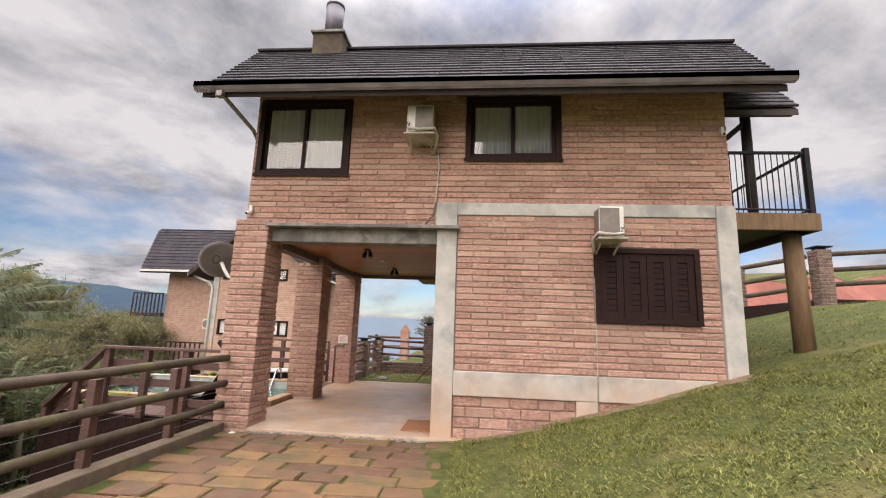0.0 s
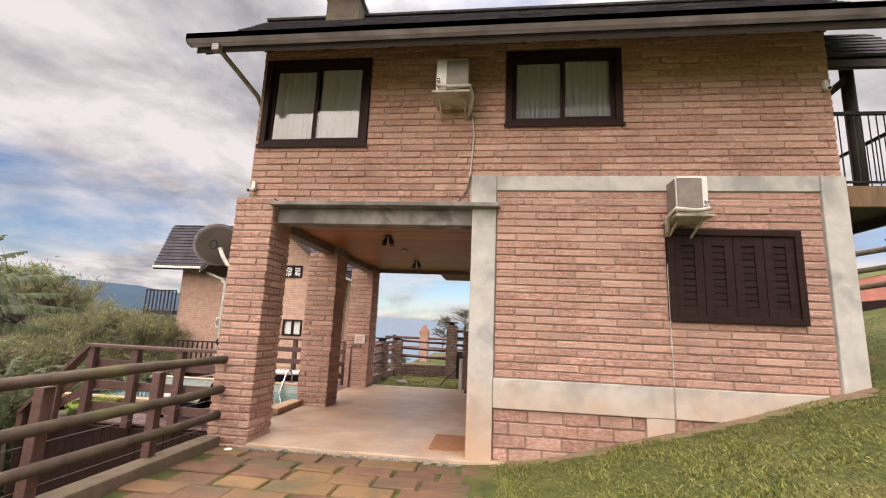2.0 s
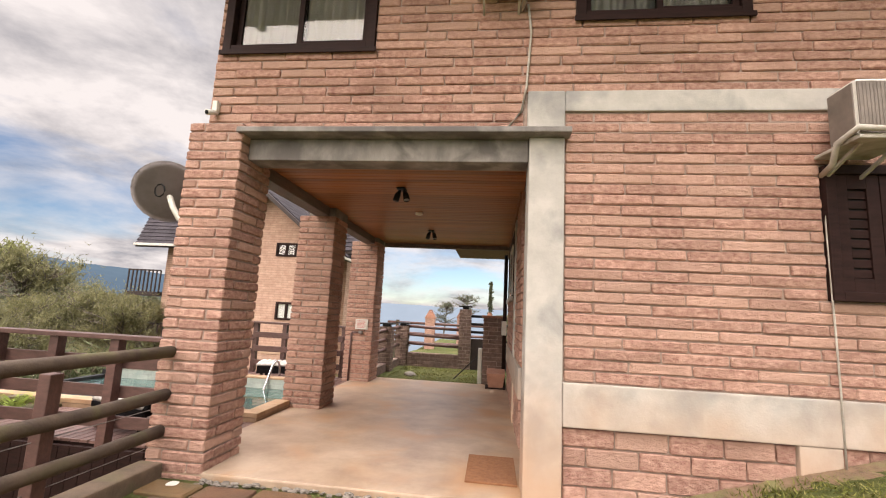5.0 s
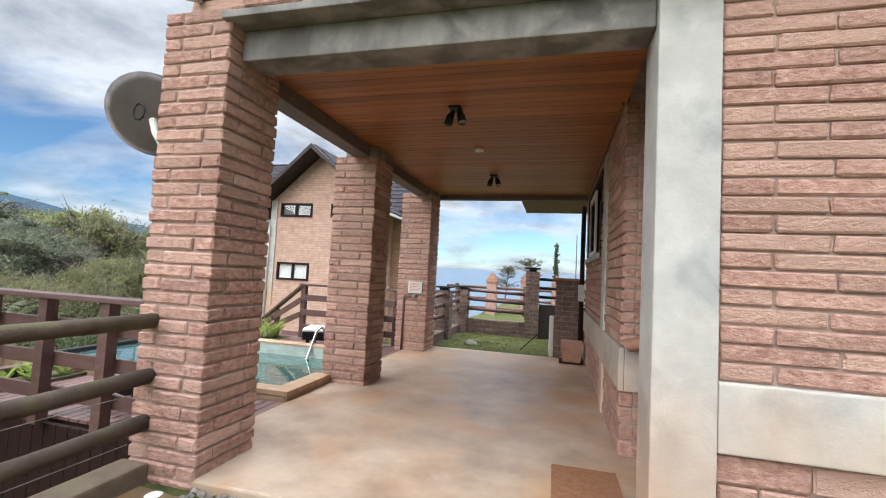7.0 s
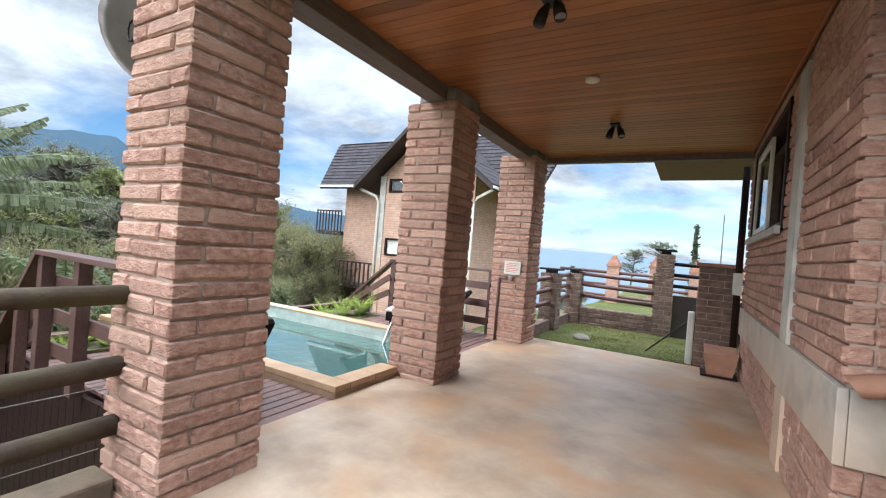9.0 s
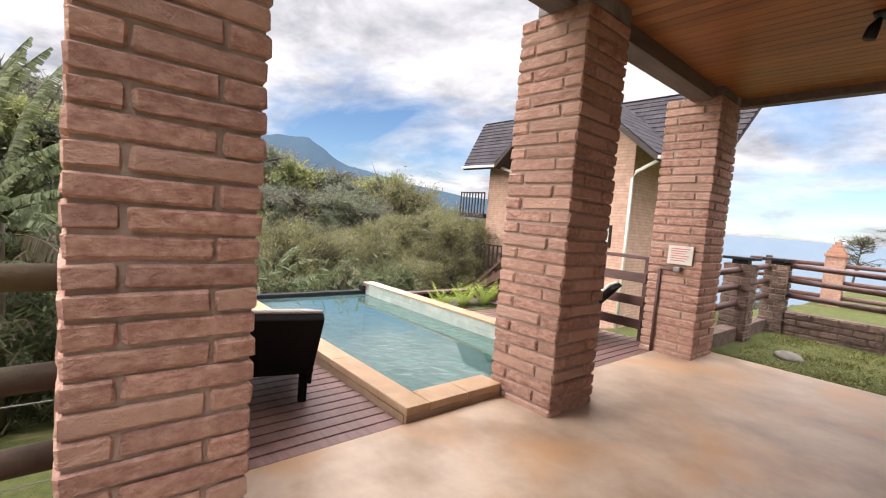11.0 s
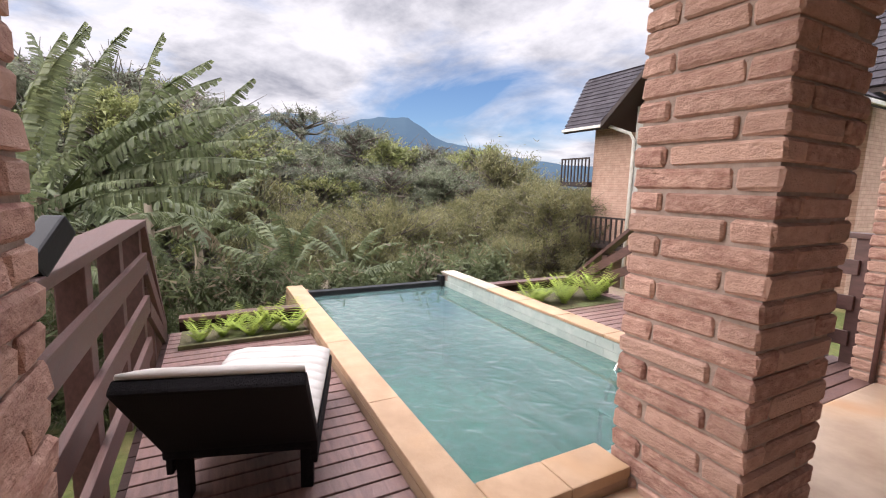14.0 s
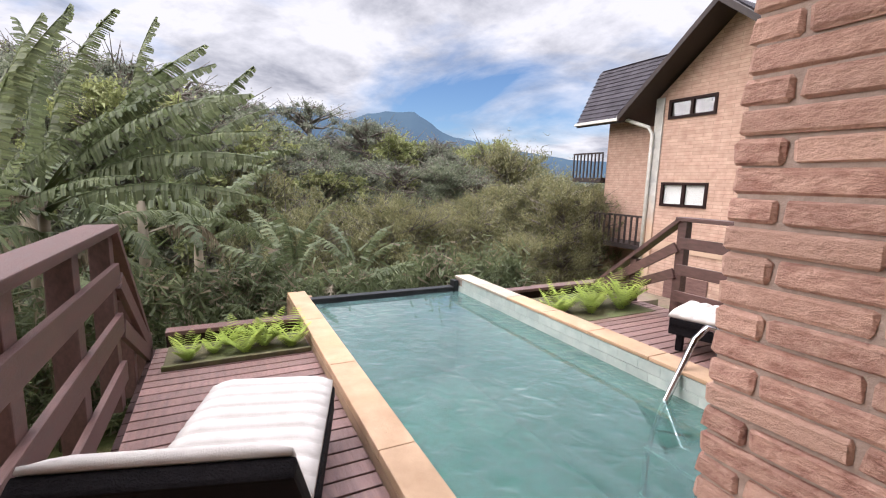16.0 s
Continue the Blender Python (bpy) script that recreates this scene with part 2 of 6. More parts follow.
M_CEIL = mat("varnished_pine_board", (0.21, 0.072, 0.022), (0.33, 0.13, 0.042), rough=0.42, scale=2.2, bump=0.04, bscale=20, stretch=(0.6, 5, 5), rnd=0.24, island=True, spec=0.3)
M_GUTTER = mat("weathered_gutter_metal", (0.20, 0.175, 0.165), (0.32, 0.29, 0.275), rough=0.5, scale=3, bump=0.1, metal=0.3)
M_WHITE = mat("off_white_paint", (0.56, 0.54, 0.48), (0.68, 0.66, 0.60), rough=0.5, scale=8, bump=0.05, stain=(0.5, 0.46, 0.38), stain_scale=5, stain_lo=0.6, stain_hi=0.8)
M_BLACK = mat("black_metal", (0.008, 0.008, 0.009), (0.018, 0.018, 0.019), rough=0.5, scale=10, bump=0.1, spec=0.25)
# Stained white, also darkened for the shade on the unit brackets' undersides.
M_STAINED_SHADED = mat("stained_shaded_white_paint", (0.34, 0.31, 0.26), (0.52, 0.49, 0.43), rough=0.6, scale=9, bump=0.1, stain=(0.24, 0.19, 0.14), stain_scale=6)
M_COIL = mat("brown_grey_coil", (0.16, 0.135, 0.115), (0.24, 0.205, 0.175), rough=0.6, scale=8, bump=0.1, metal=0.2)
M_GREYMETAL = mat("grey_metal", (0.17, 0.16, 0.15), (0.25, 0.24, 0.225), rough=0.45, scale=8, bump=0.05, metal=0.4)
M_CHIM = mat("chimney_pipe_metal", (0.10, 0.095, 0.11), (0.17, 0.16, 0.18), rough=0.5, scale=4, bump=0.1, metal=0.4)
M_STEEL = mat("polished_steel", (0.62, 0.62, 0.63), (0.72, 0.72, 0.72), rough=0.15, scale=8, bump=0, metal=1.0)
M_COPING = mat("yellow_sandstone_coping", (0.33, 0.205, 0.115), (0.45, 0.30, 0.185), rough=0.75, scale=6, bump=0.25, bscale=50, rnd=0.07, stain=(0.40, 0.24, 0.12), stain_scale=2.5)
M_COPING_PALE = mat("pale_stone_coping", (0.28, 0.235, 0.175), (0.39, 0.34, 0.265), rough=0.75, scale=7, bump=0.25, rnd=0.08)
M_COPING_SIDE = mat("brown_coping_face", (0.24, 0.15, 0.09), (0.36, 0.24, 0.15), rough=0.8, scale=6, bump=0.3)
M_TILE = mat("sea_green_pool_tile", (0.30, 0.46, 0.42), (0.44, 0.58, 0.52), rough=0.35, scale=6, bump=0.05, rnd=0.12)
M_TILE_PALE = mat("pale_green_stone_tile", (0.28, 0.325, 0.295), (0.42, 0.45, 0.405), rough=0.5, scale=7, bump=0.1, rnd=0.1)
M_POOLFLOOR = mat("pool_lining", (0.12, 0.25, 0.235), (0.20, 0.335, 0.31), rough=0.5, scale=4, bump=0.05)
M_PAVER = mat("red_stone_paver", (0.085, 0.042, 0.024), (0.155, 0.080, 0.042), rough=0.8, scale=6, bump=0.6, bscale=40, rnd=0.15, rnd_c=(0.20, 0.118, 0.045), stain=(0.075, 0.065, 0.032), stain_scale=2.6, stain_lo=0.48, stain_hi=0.70)
M_SOIL = mat("mossy_soil", (0.06, 0.05, 0.026), (0.11, 0.095, 0.04), rough=0.95, scale=14, bump=0.8, bscale=60, stain=(0.11, 0.15, 0.04), stain_scale=3)
M_REDSOIL = mat("reddish_topsoil", (0.13, 0.085, 0.05), (0.22, 0.14, 0.085), rough=0.95, scale=14, bump=1.0, bscale=70, stain=(0.16, 0.17, 0.06), stain_scale=4)
M_KERB = mat("mossy_concrete_kerb", (0.095, 0.066, 0.043), (0.16, 0.112, 0.075), rough=0.9, scale=8, bump=0.5, stain=(0.12, 0.11, 0.05), stain_scale=3)
M_EARTH = mat("red_earth", (0.16, 0.052, 0.036), (0.25, 0.088, 0.058), rough=0.95, scale=2, bump=0.8, bscale=12)
M_GROUND = mat("grass_ground", (0.050, 0.060, 0.016), (0.10, 0.108, 0.034), rough=0.95, scale=9, bump=0.9, bscale=45, stain=(0.20, 0.15, 0.07), stain_scale=1.2, stain_lo=0.55, stain_hi=0.75, bdist=0.03, spec=0.15)
M_BLADE = mat("grass_blade", (0.085, 0.098, 0.016), (0.175, 0.182, 0.04), rough=0.7, scale=2.5, bump=0, rnd=0.45, rnd_c=(0.25, 0.22, 0.09), island=True, spec=0.2)
M_TERRA = mat("terracotta", (0.27, 0.135, 0.09), (0.38, 0.20, 0.135), rough=0.8, scale=8, bump=0.3, rnd=0.1)
M_WICKER = mat("black_wicker", (0.005, 0.004, 0.005), (0.013, 0.011, 0.012), rough=0.8, spec=0.1, scale=60, bump=0.8, bscale=160)
M_CUSHION = mat("cream_cushion_cloth", (0.46, 0.425, 0.385), (0.54, 0.505, 0.465), rough=0.9, scale=10, bump=0.25, bscale=220, spec=0.2)
M_CURTAIN = mat("white_curtain_cloth", (0.78, 0.765, 0.73), (0.86, 0.85, 0.82), rough=0.9, scale=5, bump=0.2, bscale=120, stretch=(6, 6, 0.6))
# Room walls darker than plaster: the unlit interior's shade is in the colour.
M_DARKROOM = mat("room_shade_plaster", (0.10, 0.09, 0.08), (0.14, 0.13, 0.12), rough=0.9, scale=3, bump=0.1)
M_MAT = mat("coir_doormat", (0.26, 0.11, 0.05), (0.36, 0.17, 0.08), rough=0.95, scale=30, bump=1.0, bscale=220)
M_ROCK = mat("rock", (0.14, 0.12, 0.10), (0.26, 0.23, 0.19), rough=0.9, scale=6, bump=0.8)
M_BARK = mat("bark", (0.08, 0.065, 0.05), (0.17, 0.14, 0.11), rough=0.95, scale=6, bump=0.9, bscale=25, stretch=(3, 3, 0.7))
M_SIGN_RED = mat("red_print", (0.50, 0.10, 0.08), (0.55, 0.13, 0.10), rough=0.6, bump=0)


def leaf_mat(name, c1, c2, rnd=0.3):
    m = mat(name, c1, c2, rough=0.55, scale=1.2, bump=0, rnd=rnd, island=True, spec=0.3)
    nt = m.node_tree
    b = nt.nodes["Principled BSDF"]
    out = nt.nodes["Material Output"]
    tr = nt.nodes.new("ShaderNodeBsdfTranslucent")
    src = b.inputs["Base Color"].links[0].from_socket
    nt.links.new(src, tr.inputs["Color"])
    mx = nt.nodes.new("ShaderNodeMixShader")
    mx.inputs[0].default_value = 0.45
    nt.links.new(b.outputs[0], mx.inputs[1])
    nt.links.new(tr.outputs[0], mx.inputs[2])
    nt.links.new(mx.outputs[0], out.inputs[0])
    return m


M_LEAF_DARK = leaf_mat("dark_foliage", (0.10, 0.115, 0.07), (0.19, 0.205, 0.13))
M_LEAF_GREY = leaf_mat("grey_green_foliage", (0.115, 0.125, 0.086), (0.215, 0.222, 0.16))
M_LEAF_OLIVE = leaf_mat("olive_foliage", (0.14, 0.137, 0.062), (0.25, 0.238, 0.115))
M_LEAF_YELLOW = leaf_mat("yellow_green_foliage", (0.165, 0.185, 0.065), (0.28, 0.29, 0.12))
M_BANANA = leaf_mat("banana_leaf", (0.064, 0.082, 0.036), (0.165, 0.185, 0.09), 0.3)
M_BANANA_DRY = leaf_mat("dry_banana_leaf", (0.15, 0.12, 0.08), (0.28, 0.23, 0.155))
M_FERN = leaf_mat("fern_leaf", (0.25, 0.33, 0.05), (0.40, 0.47, 0.10), 0.2)


def glass_mat(name, tint, rough=0.02, base=0.15, power=5.0, rise=0.9):
    """Clear sheet that lets light straight through, with a mirror sheen on top."""
    m = bpy.data.materials.new(name)
    m.use_nodes = True
    nt = m.node_tree
    nt.nodes.remove(nt.nodes["Principled BSDF"])
    tr, gl, mx, fr = (nt.nodes.new(k) for k in ("ShaderNodeBsdfTransparent", "ShaderNodeBsdfGlossy", "ShaderNodeMixShader", "ShaderNodeLayerWeight"))
    tr.inputs[0].default_value = (*tint, 1)
    gl.inputs["Roughness"].default_value = rough
    fr.inputs["Blend"].default_value = 0.5
    pw = nt.nodes.new("ShaderNodeMath")
    pw.operation = "POWER"
    pw.inputs[1].default_value = power
    ad = nt.nodes.new("ShaderNodeMath")
    ad.operation = "MULTIPLY_ADD"
    ad.use_clamp = True
    ad.inputs[1].default_value, ad.inputs[2].default_value = rise, base
    nt.links.new(fr.outputs["Facing"], pw.inputs[0])
    nt.links.new(pw.outputs[0], ad.inputs[0])
    nt.links.new(ad.outputs[0], mx.inputs[0])
    nt.links.new(tr.outputs[0], mx.inputs[1])
    nt.links.new(gl.outputs[0], mx.inputs[2])
    nt.links.new(mx.outputs[0], nt.nodes["Material Output"].inputs[0])
    return m


M_GLASS = glass_mat("window_glass", (0.95, 0.96, 0.96), 0.01, 0.05)
M_WATER = glass_mat("pool_water", (0.64, 0.86, 0.78), 0.03, 0.03, 3.6, 0.8)
wn_t = M_WATER.node_tree
_geo = wn_t.nodes.new("ShaderNodeNewGeometry")
_na = wn_t.nodes.new("ShaderNodeTexNoise")
_na.inputs["Scale"].default_value, _na.inputs["Detail"].default_value, _na.inputs["Distortion"].default_value = 8.0, 5, 0.6
_bp = wn_t.nodes.new("ShaderNodeBump")
_bp.inputs["Strength"].default_value, _bp.inputs["Distance"].default_value = 1.0, 0.03
wn_t.links.new(_geo.outputs["Position"], _na.inputs["Vector"])
wn_t.links.new(_na.outputs["Fac"], _bp.inputs["Height"])
for _n in wn_t.nodes:
    if _n.bl_idname == "ShaderNodeBsdfGlossy":
        wn_t.links.new(_bp.outputs[0], _n.inputs["Normal"])
    if _n.bl_idname == "ShaderNodeLayerWeight":
        wn_t.links.new(_bp.outputs[0], _n.inputs["Normal"])


# aerated water scatters some light; ripple lights and darks are painted in by noise
_df = wn_t.nodes.new("ShaderNodeBsdfDiffuse")
_df.inputs["Color"].default_value = (0.135, 0.208, 0.202, 1)
_ms = wn_t.nodes.new("ShaderNodeMixShader")
_nr = wn_t.nodes.new("ShaderNodeMapRange")
_nr.inputs[1].default_value, _nr.inputs[2].default_value, _nr.inputs[3].default_value, _nr.inputs[4].default_value = 0.38, 0.64, 0.22, 0.42
wn_t.links.new(_na.outputs["Fac"], _nr.inputs[0])
wn_t.links.new(_nr.outputs[0], _ms.inputs[0])
for _n in list(wn_t.nodes):
    if _n.bl_idname == "ShaderNodeBsdfTransparent":
        _tr = _n
    if _n.bl_idname == "ShaderNodeMixShader" and _n is not _ms and _n.name == "Mix Shader":
        _top = _n
wn_t.links.new(_tr.outputs[0], _ms.inputs[1])
wn_t.links.new(_df.outputs[0], _ms.inputs[2])
wn_t.links.new(_ms.outputs[0], _top.inputs[1])


# Distance haze is painted on: a bluish base colour plus a faint glow.
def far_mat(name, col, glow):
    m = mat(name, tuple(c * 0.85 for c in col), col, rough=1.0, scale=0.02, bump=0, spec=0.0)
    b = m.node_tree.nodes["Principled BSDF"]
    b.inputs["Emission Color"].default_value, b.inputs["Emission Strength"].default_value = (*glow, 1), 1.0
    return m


# ---- builders ----
BASE = {}


def thing(name, x=0, y=0, z=0, label="", category="", group="", kind=""):
    """An Empty at a thing's base; its parts are given in world metres."""
    ob = new(name)
    ob.empty_display_size = 0.1
    ob.location = (x, y, z)
    BASE[ob.name] = Vector((x, y, z))
    return tagged(ob, label, category, group, kind)


def mesh_of(name, bm, material, smooth=False):
    me = bpy.data.meshes.new(name)
    bm.to_mesh(me)
    bm.free()
    me.materials.append(material)
    if smooth:
        for p in me.polygons:
            p.use_smooth = True
    return me


def part(name, bm, material, parent, label="", smooth=False):
    base = BASE[parent.name]
    bmesh.ops.translate(bm, verts=bm.verts, vec=-base)
    ob = new(name, mesh_of(name, bm, material, smooth))
    ob.parent = parent
    BASE[ob.name] = base
    return tagged(ob, label)


def solo(name, bm, material, label="", category="", group="", kind="", smooth=False, at=None):
    """A one-mesh thing, its origin at `at`."""
    at = Vector(at or (0, 0, 0))
    bmesh.ops.translate(bm, verts=bm.verts, vec=-at)
    ob = new(name, mesh_of(name, bm, material, smooth))
    ob.location = at
    BASE[ob.name] = at
    return tagged(ob, label, category, group, kind)


def B(*boxes, bevel=0.0, bm=None):
    """Boxes (x0, x1, y0, y1, z0, z1) in one bmesh, edges rounded by `bevel`."""
    bm = bm or bmesh.new()
    for x0, x1, y0, y1, z0, z1 in boxes:
        r = bmesh.ops.create_cube(bm, size=1.0, matrix=Matrix.LocRotScale(((x0 + x1) / 2, (y0 + y1) / 2, (z0 + z1) / 2), None, (x1 - x0, y1 - y0, z1 - z0)))
        if bevel:
            es = list({e for v in r["verts"] for e in v.link_edges})
            bmesh.ops.bevel(bm, geom=es, offset=bevel, segments=2, affect="EDGES", profile=0.6)
    return bm


def bar(p, q, w, h, bm=None, bevel=0.0, roll=0.0):
    """A square bar from p to q, w wide and h high."""
    bm = bm or bmesh.new()
    p, q = Vector(p), Vector(q)
    d = q - p
    up = Vector((0, 0, 1)) if abs(d.normalized().z) < 0.98 else Vector((0, 1, 0))
    sx = d.normalized().cross(up).normalized()
    sz = sx.cross(d.normalized())
    rot = Matrix((sx, d.normalized(), sz)).transposed().to_4x4()
    r = bmesh.ops.create_cube(bm, size=1.0, matrix=Matrix.Translation((p + q) / 2) @ rot @ Matrix.Diagonal((w, d.length, h, 1)))
    if bevel:
        es = list({e for v in r["verts"] for e in v.link_edges})
        bmesh.ops.bevel(bm, geom=es, offset=bevel, segments=2, affect="EDGES", profile=0.6)
    return bm


def tube(points, radii, bm=None, n=10, cap=True, wob=0.0, seed=0):
    """A round bar along points with a radius at each."""
    bm = bm or bmesh.new()
    rng = random.Random(seed)
    pts = [Vector(p) for p in points]
    if not hasattr(radii, "__len__"):
        radii = [radii] * len(pts)
    rings = []
    for i, p in enumerate(pts):
        d = (pts[min(i + 1, len(pts) - 1)] - pts[max(i - 1, 0)]).normalized()
        a = d.cross(Vector((0, 0, 1)) if abs(d.z) < 0.9 else Vector((1, 0, 0))).normalized()
        b = d.cross(a)
        rings.append([bm.verts.new(p + (a * math.cos(2 * math.pi * k / n) + b * math.sin(2 * math.pi * k / n)) * radii[i] * (1 + wob * rng.uniform(-1, 1))) for k in range(n)])
    for r, s in zip(rings, rings[1:]):
        for k in range(n):
            bm.faces.new((r[k], r[(k + 1) % n], s[(k + 1) % n], s[k]))
    if cap:
        bm.faces.new(rings[0][::-1])
        bm.faces.new(rings[-1])
    bmesh.ops.recalc_face_normals(bm, faces=bm.faces)
    return bm


def raw(name, verts, faces, material, smooth=False):
    me = bpy.data.meshes.new(name)
    me.from_pydata([tuple(v) for v in verts], [], [tuple(f) for f in faces])
    me.materials.append(material)
    if smooth:
        for p in me.polygons:
            p.use_smooth = True
    return me


BLOCKS = {}


def block_data(l, w, h, c, seed):
    """Verts and faces of a worn block with chamfered edges, centred: 26 faces."""
    rng = random.Random(seed)
    vs, idx = [], {}
    for ax in range(3):
        for s in (-1, 1):
            for a in (-1, 1):
                for b in (-1, 1):
                    half = [l / 2, w / 2, h / 2]
                    v = [0, 0, 0]
                    o = [k for k in range(3) if k != ax]
                    v[ax] = s * half[ax]
                    v[o[0]] = a * (half[o[0]] - c)
                    v[o[1]] = b * (half[o[1]] - c)
                    sig = [0, 0, 0]
                    sig[ax], sig[o[0]], sig[o[1]] = s, a, b
                    idx[(ax, tuple(sig))] = len(vs)
                    vs.append([q + rng.uniform(-1, 1) * min(0.004, c * 0.4) for q in v])
    fs = []
    for ax in range(3):
        o = [k for k in range(3) if k != ax]
        for s in (-1, 1):
            q = []
            for a, b in ((-1, -1), (1, -1), (1, 1), (-1, 1)):
                sig = [0, 0, 0]
                sig[ax], sig[o[0]], sig[o[1]] = s, a, b
                q.append(idx[(ax, tuple(sig))])
            fs.append(q)
    for ax in range(3):
        o = [k for k in range(3) if k != ax]
        for a in (-1, 1):
            for b in (-1, 1):
                q = []
                for s, fa in ((-1, o[0]), (1, o[0]), (1, o[1]), (-1, o[1])):
                    sig = [0, 0, 0]
                    sig[ax], sig[o[0]], sig[o[1]] = s, a, b
                    q.append(idx[(fa, tuple(sig))])
                fs.append(q)
    for a in (-1, 1):
        for b in (-1, 1):
            for c2 in (-1, 1):
                fs.append([idx[(k, (a, b, c2))] for k in range(3)])
    cen = np.array(vs)
    out = []
    for f in fs:
        p = cen[f]
        nrm = np.cross(p[1] - p[0], p[2] - p[0])
        out.append(f if np.dot(nrm, p.mean(0)) > 0 else f[::-1])
    return vs, out


def block_mesh(l, w, h, c, material, variant=0):
    key = (round(l, 2), round(w, 3), round(h, 3), material.name, variant)
    if key not in BLOCKS:
        vs, fs = block_data(key[0], w, h, c, variant * 77 + int(l * 100))
        BLOCKS[key] = raw("block", vs, fs, material)
    return BLOCKS[key]


def put(name, me, parent, x, y, z, rz=0.0, rx=0.0, ry=0.0):
    ob = new(name, me)
    ob.parent = parent
    b = BASE[parent.name]
    ob.location = (x - b.x, y - b.y, z - b.z)
    ob.rotation_euler = (rx, ry, rz)
    return ob


def spans(lo, hi, cuts):
    """What is left of lo..hi without the cuts."""
    out = [(lo, hi)]
    for a, b in cuts:
        nxt = []
        for p, q in out:
            if b <= p or a >= q:
                nxt.append((p, q))
            else:
                if a > p:
                    nxt.append((p, a))
                if b < q:
                    nxt.append((b, q))
        out = nxt
    return out


def lay(parent, u0, u1, z0, z1, face, side, length=0.46, pitch=0.0855, joint=0.011, holes=(), depth=0.10, seed=1, limit=300, material=None):
    """Courses of bricks on a wall. side 'y-': face at y=face looking to -y, u is x; 'x-': face at x=face looking to -x, u is y."""
    rng = random.Random(seed)
    material = material or M_BRICK
    made, jv, jf = 0, [], []
    rows = max(1, round((z1 - z0) / pitch))
    pitch = (z1 - z0) / rows
    for r in range(rows):
        za = z0 + r * pitch
        zc = za + pitch / 2
        cuts = [(a, b) for a, b, c, d in holes if c < zc < d]
        for a, b in spans(u0, u1, cuts):
            u = a
            first = True
            while u < b - 0.03:
                n = (length * (0.5 if (r % 2 == 0) else 1.0) if first else length) * rng.uniform(0.94, 1.06)
                first = False
                e = u + n
                if b - e < 0.09:
                    e = b
                e = min(e, b)
                l = round(e - u - joint, 2)
                if l > 0.03:
                    proud = rng.uniform(-0.005, 0.005)
                    c = (u + e) / 2
                    v = rng.randrange(4)
                    pos = (c, face + depth / 2 - proud, zc, 0.0) if side == "y-" else (face + depth / 2 - proud, c, zc, -math.pi / 2)
                    h = pitch - joint
                    tilt = rng.uniform(-0.006, 0.006)
                    if made < limit:
                        put("brick", block_mesh(l, depth, h, 0.009, material, v), parent, pos[0], pos[1], pos[2], pos[3], ry=tilt if side == "y-" else 0)
                        made += 1
                    else:
                        vs, fs = block_data(l, depth, h, 0.009, v * 77 + int(l * 100))
                        rot = Matrix.Rotation(pos[3], 3, "Z")
                        o = len(jv)
                        b0 = BASE[parent.name]
                        jv += [rot @ Vector(q) + Vector(pos[:3]) - b0 for q in vs]
                        jf += [[k + o for k in f] for f in fs]
                u = e
    if jv:
        ob = new("bricks", raw("bricks", jv, jf, M_BRICKS))
        ob.parent = parent
        tagged(ob, "", "", "", "stuff")


def shell(u0, u1, z0, z1, holes, v0, v1, side):
    """Boxes of a wall with holes cut through it."""
    us = sorted({u0, u1, *[k for h in holes for k in h[:2]]})
    zs = sorted({z0, z1, *[k for h in holes for k in h[2:]]})
    out = []
    for a, b in zip(us, us[1:]):
        col = []
        for c, d in zip(zs, zs[1:]):
            if any(h[0] <= (a + b) / 2 <= h[1] and h[2] <= (c + d) / 2 <= h[3] for h in holes):
                continue
            col.append([c, d])
        for c, d in col:
            out.append((a, b, v0, v1, c, d) if side == "y" else (v0, v1, a, b, c, d))
    return out


# ---- ground ----
def smooth01(v):
    v = min(1.0, max(0.0, v))
    return v * v * (3 - 2 * v)


def ground_z(x, y):
    """Height of the land."""
    z = 0.29 * math.log1p(math.exp((x + 0.05) * 3.0)) / 3.0 if x < 12 else 0.29 * 12 + 0.05 * (x - 12)
    if y > 27:
        z -= min(0.16 * (y - 27), 240.0) * smooth01((14 - x) / 8)
    z = max(z, -240)
    # the land falls away beside the path and beyond the deck
    edge = -3.66 if y < 11.4 else -3.75
    if x < edge:
        near = 1.25 * smooth01((edge - x) / 0.5)
        far = 0.26 * max(0.0, -7.0 - x)
        z -= near + min(far, 9.0)
        if x < -60:
            z += 0.02 * (-60 - x)
    # the uphill lawn levels out past the house
    if y > 6.5 and x > 8:
        z += (min(z, 2.3 + 0.05 * (x - 8)) - z) * smooth01((y - 6.5) / 3)
    if 6.13 < y < 11.4 and -3.66 < x < 3.1:
        z = min(z, -0.35)
    if 11.4 <= y < 14.2 and -3.75 < x < 0:
        z = 0.02
    r = math.hypot(x, y)
    return z + 0.03 * noise.noise((x * 0.7, y * 0.7, 0)) * (1 if r < 40 else 0) * (0 if -3.9 < x < 0 and y < 14.2 else 1)


def axis(fine, lo, hi):
    out = list(fine)
    s, v = 0.5, out[-1]
    while v < hi:
        s *= 1.22
        v += s
        out.append(v)
    s, v = 0.5, out[0]
    while v > lo:
        s *= 1.22
        v -= s
        out.insert(0, v)
    return out


gx = axis(sorted({*[round(-14 + 0.28 * k, 3) for k in range(92)], -3.68, -3.64}), -3500, 3500)
gy = axis(sorted({*[round(-6 + 0.28 * k, 3) for k in range(94)], 6.11, 6.15}), -3500, 3500)
gv = [(x, y, ground_z(x, y)) for y in gy for x in gx]
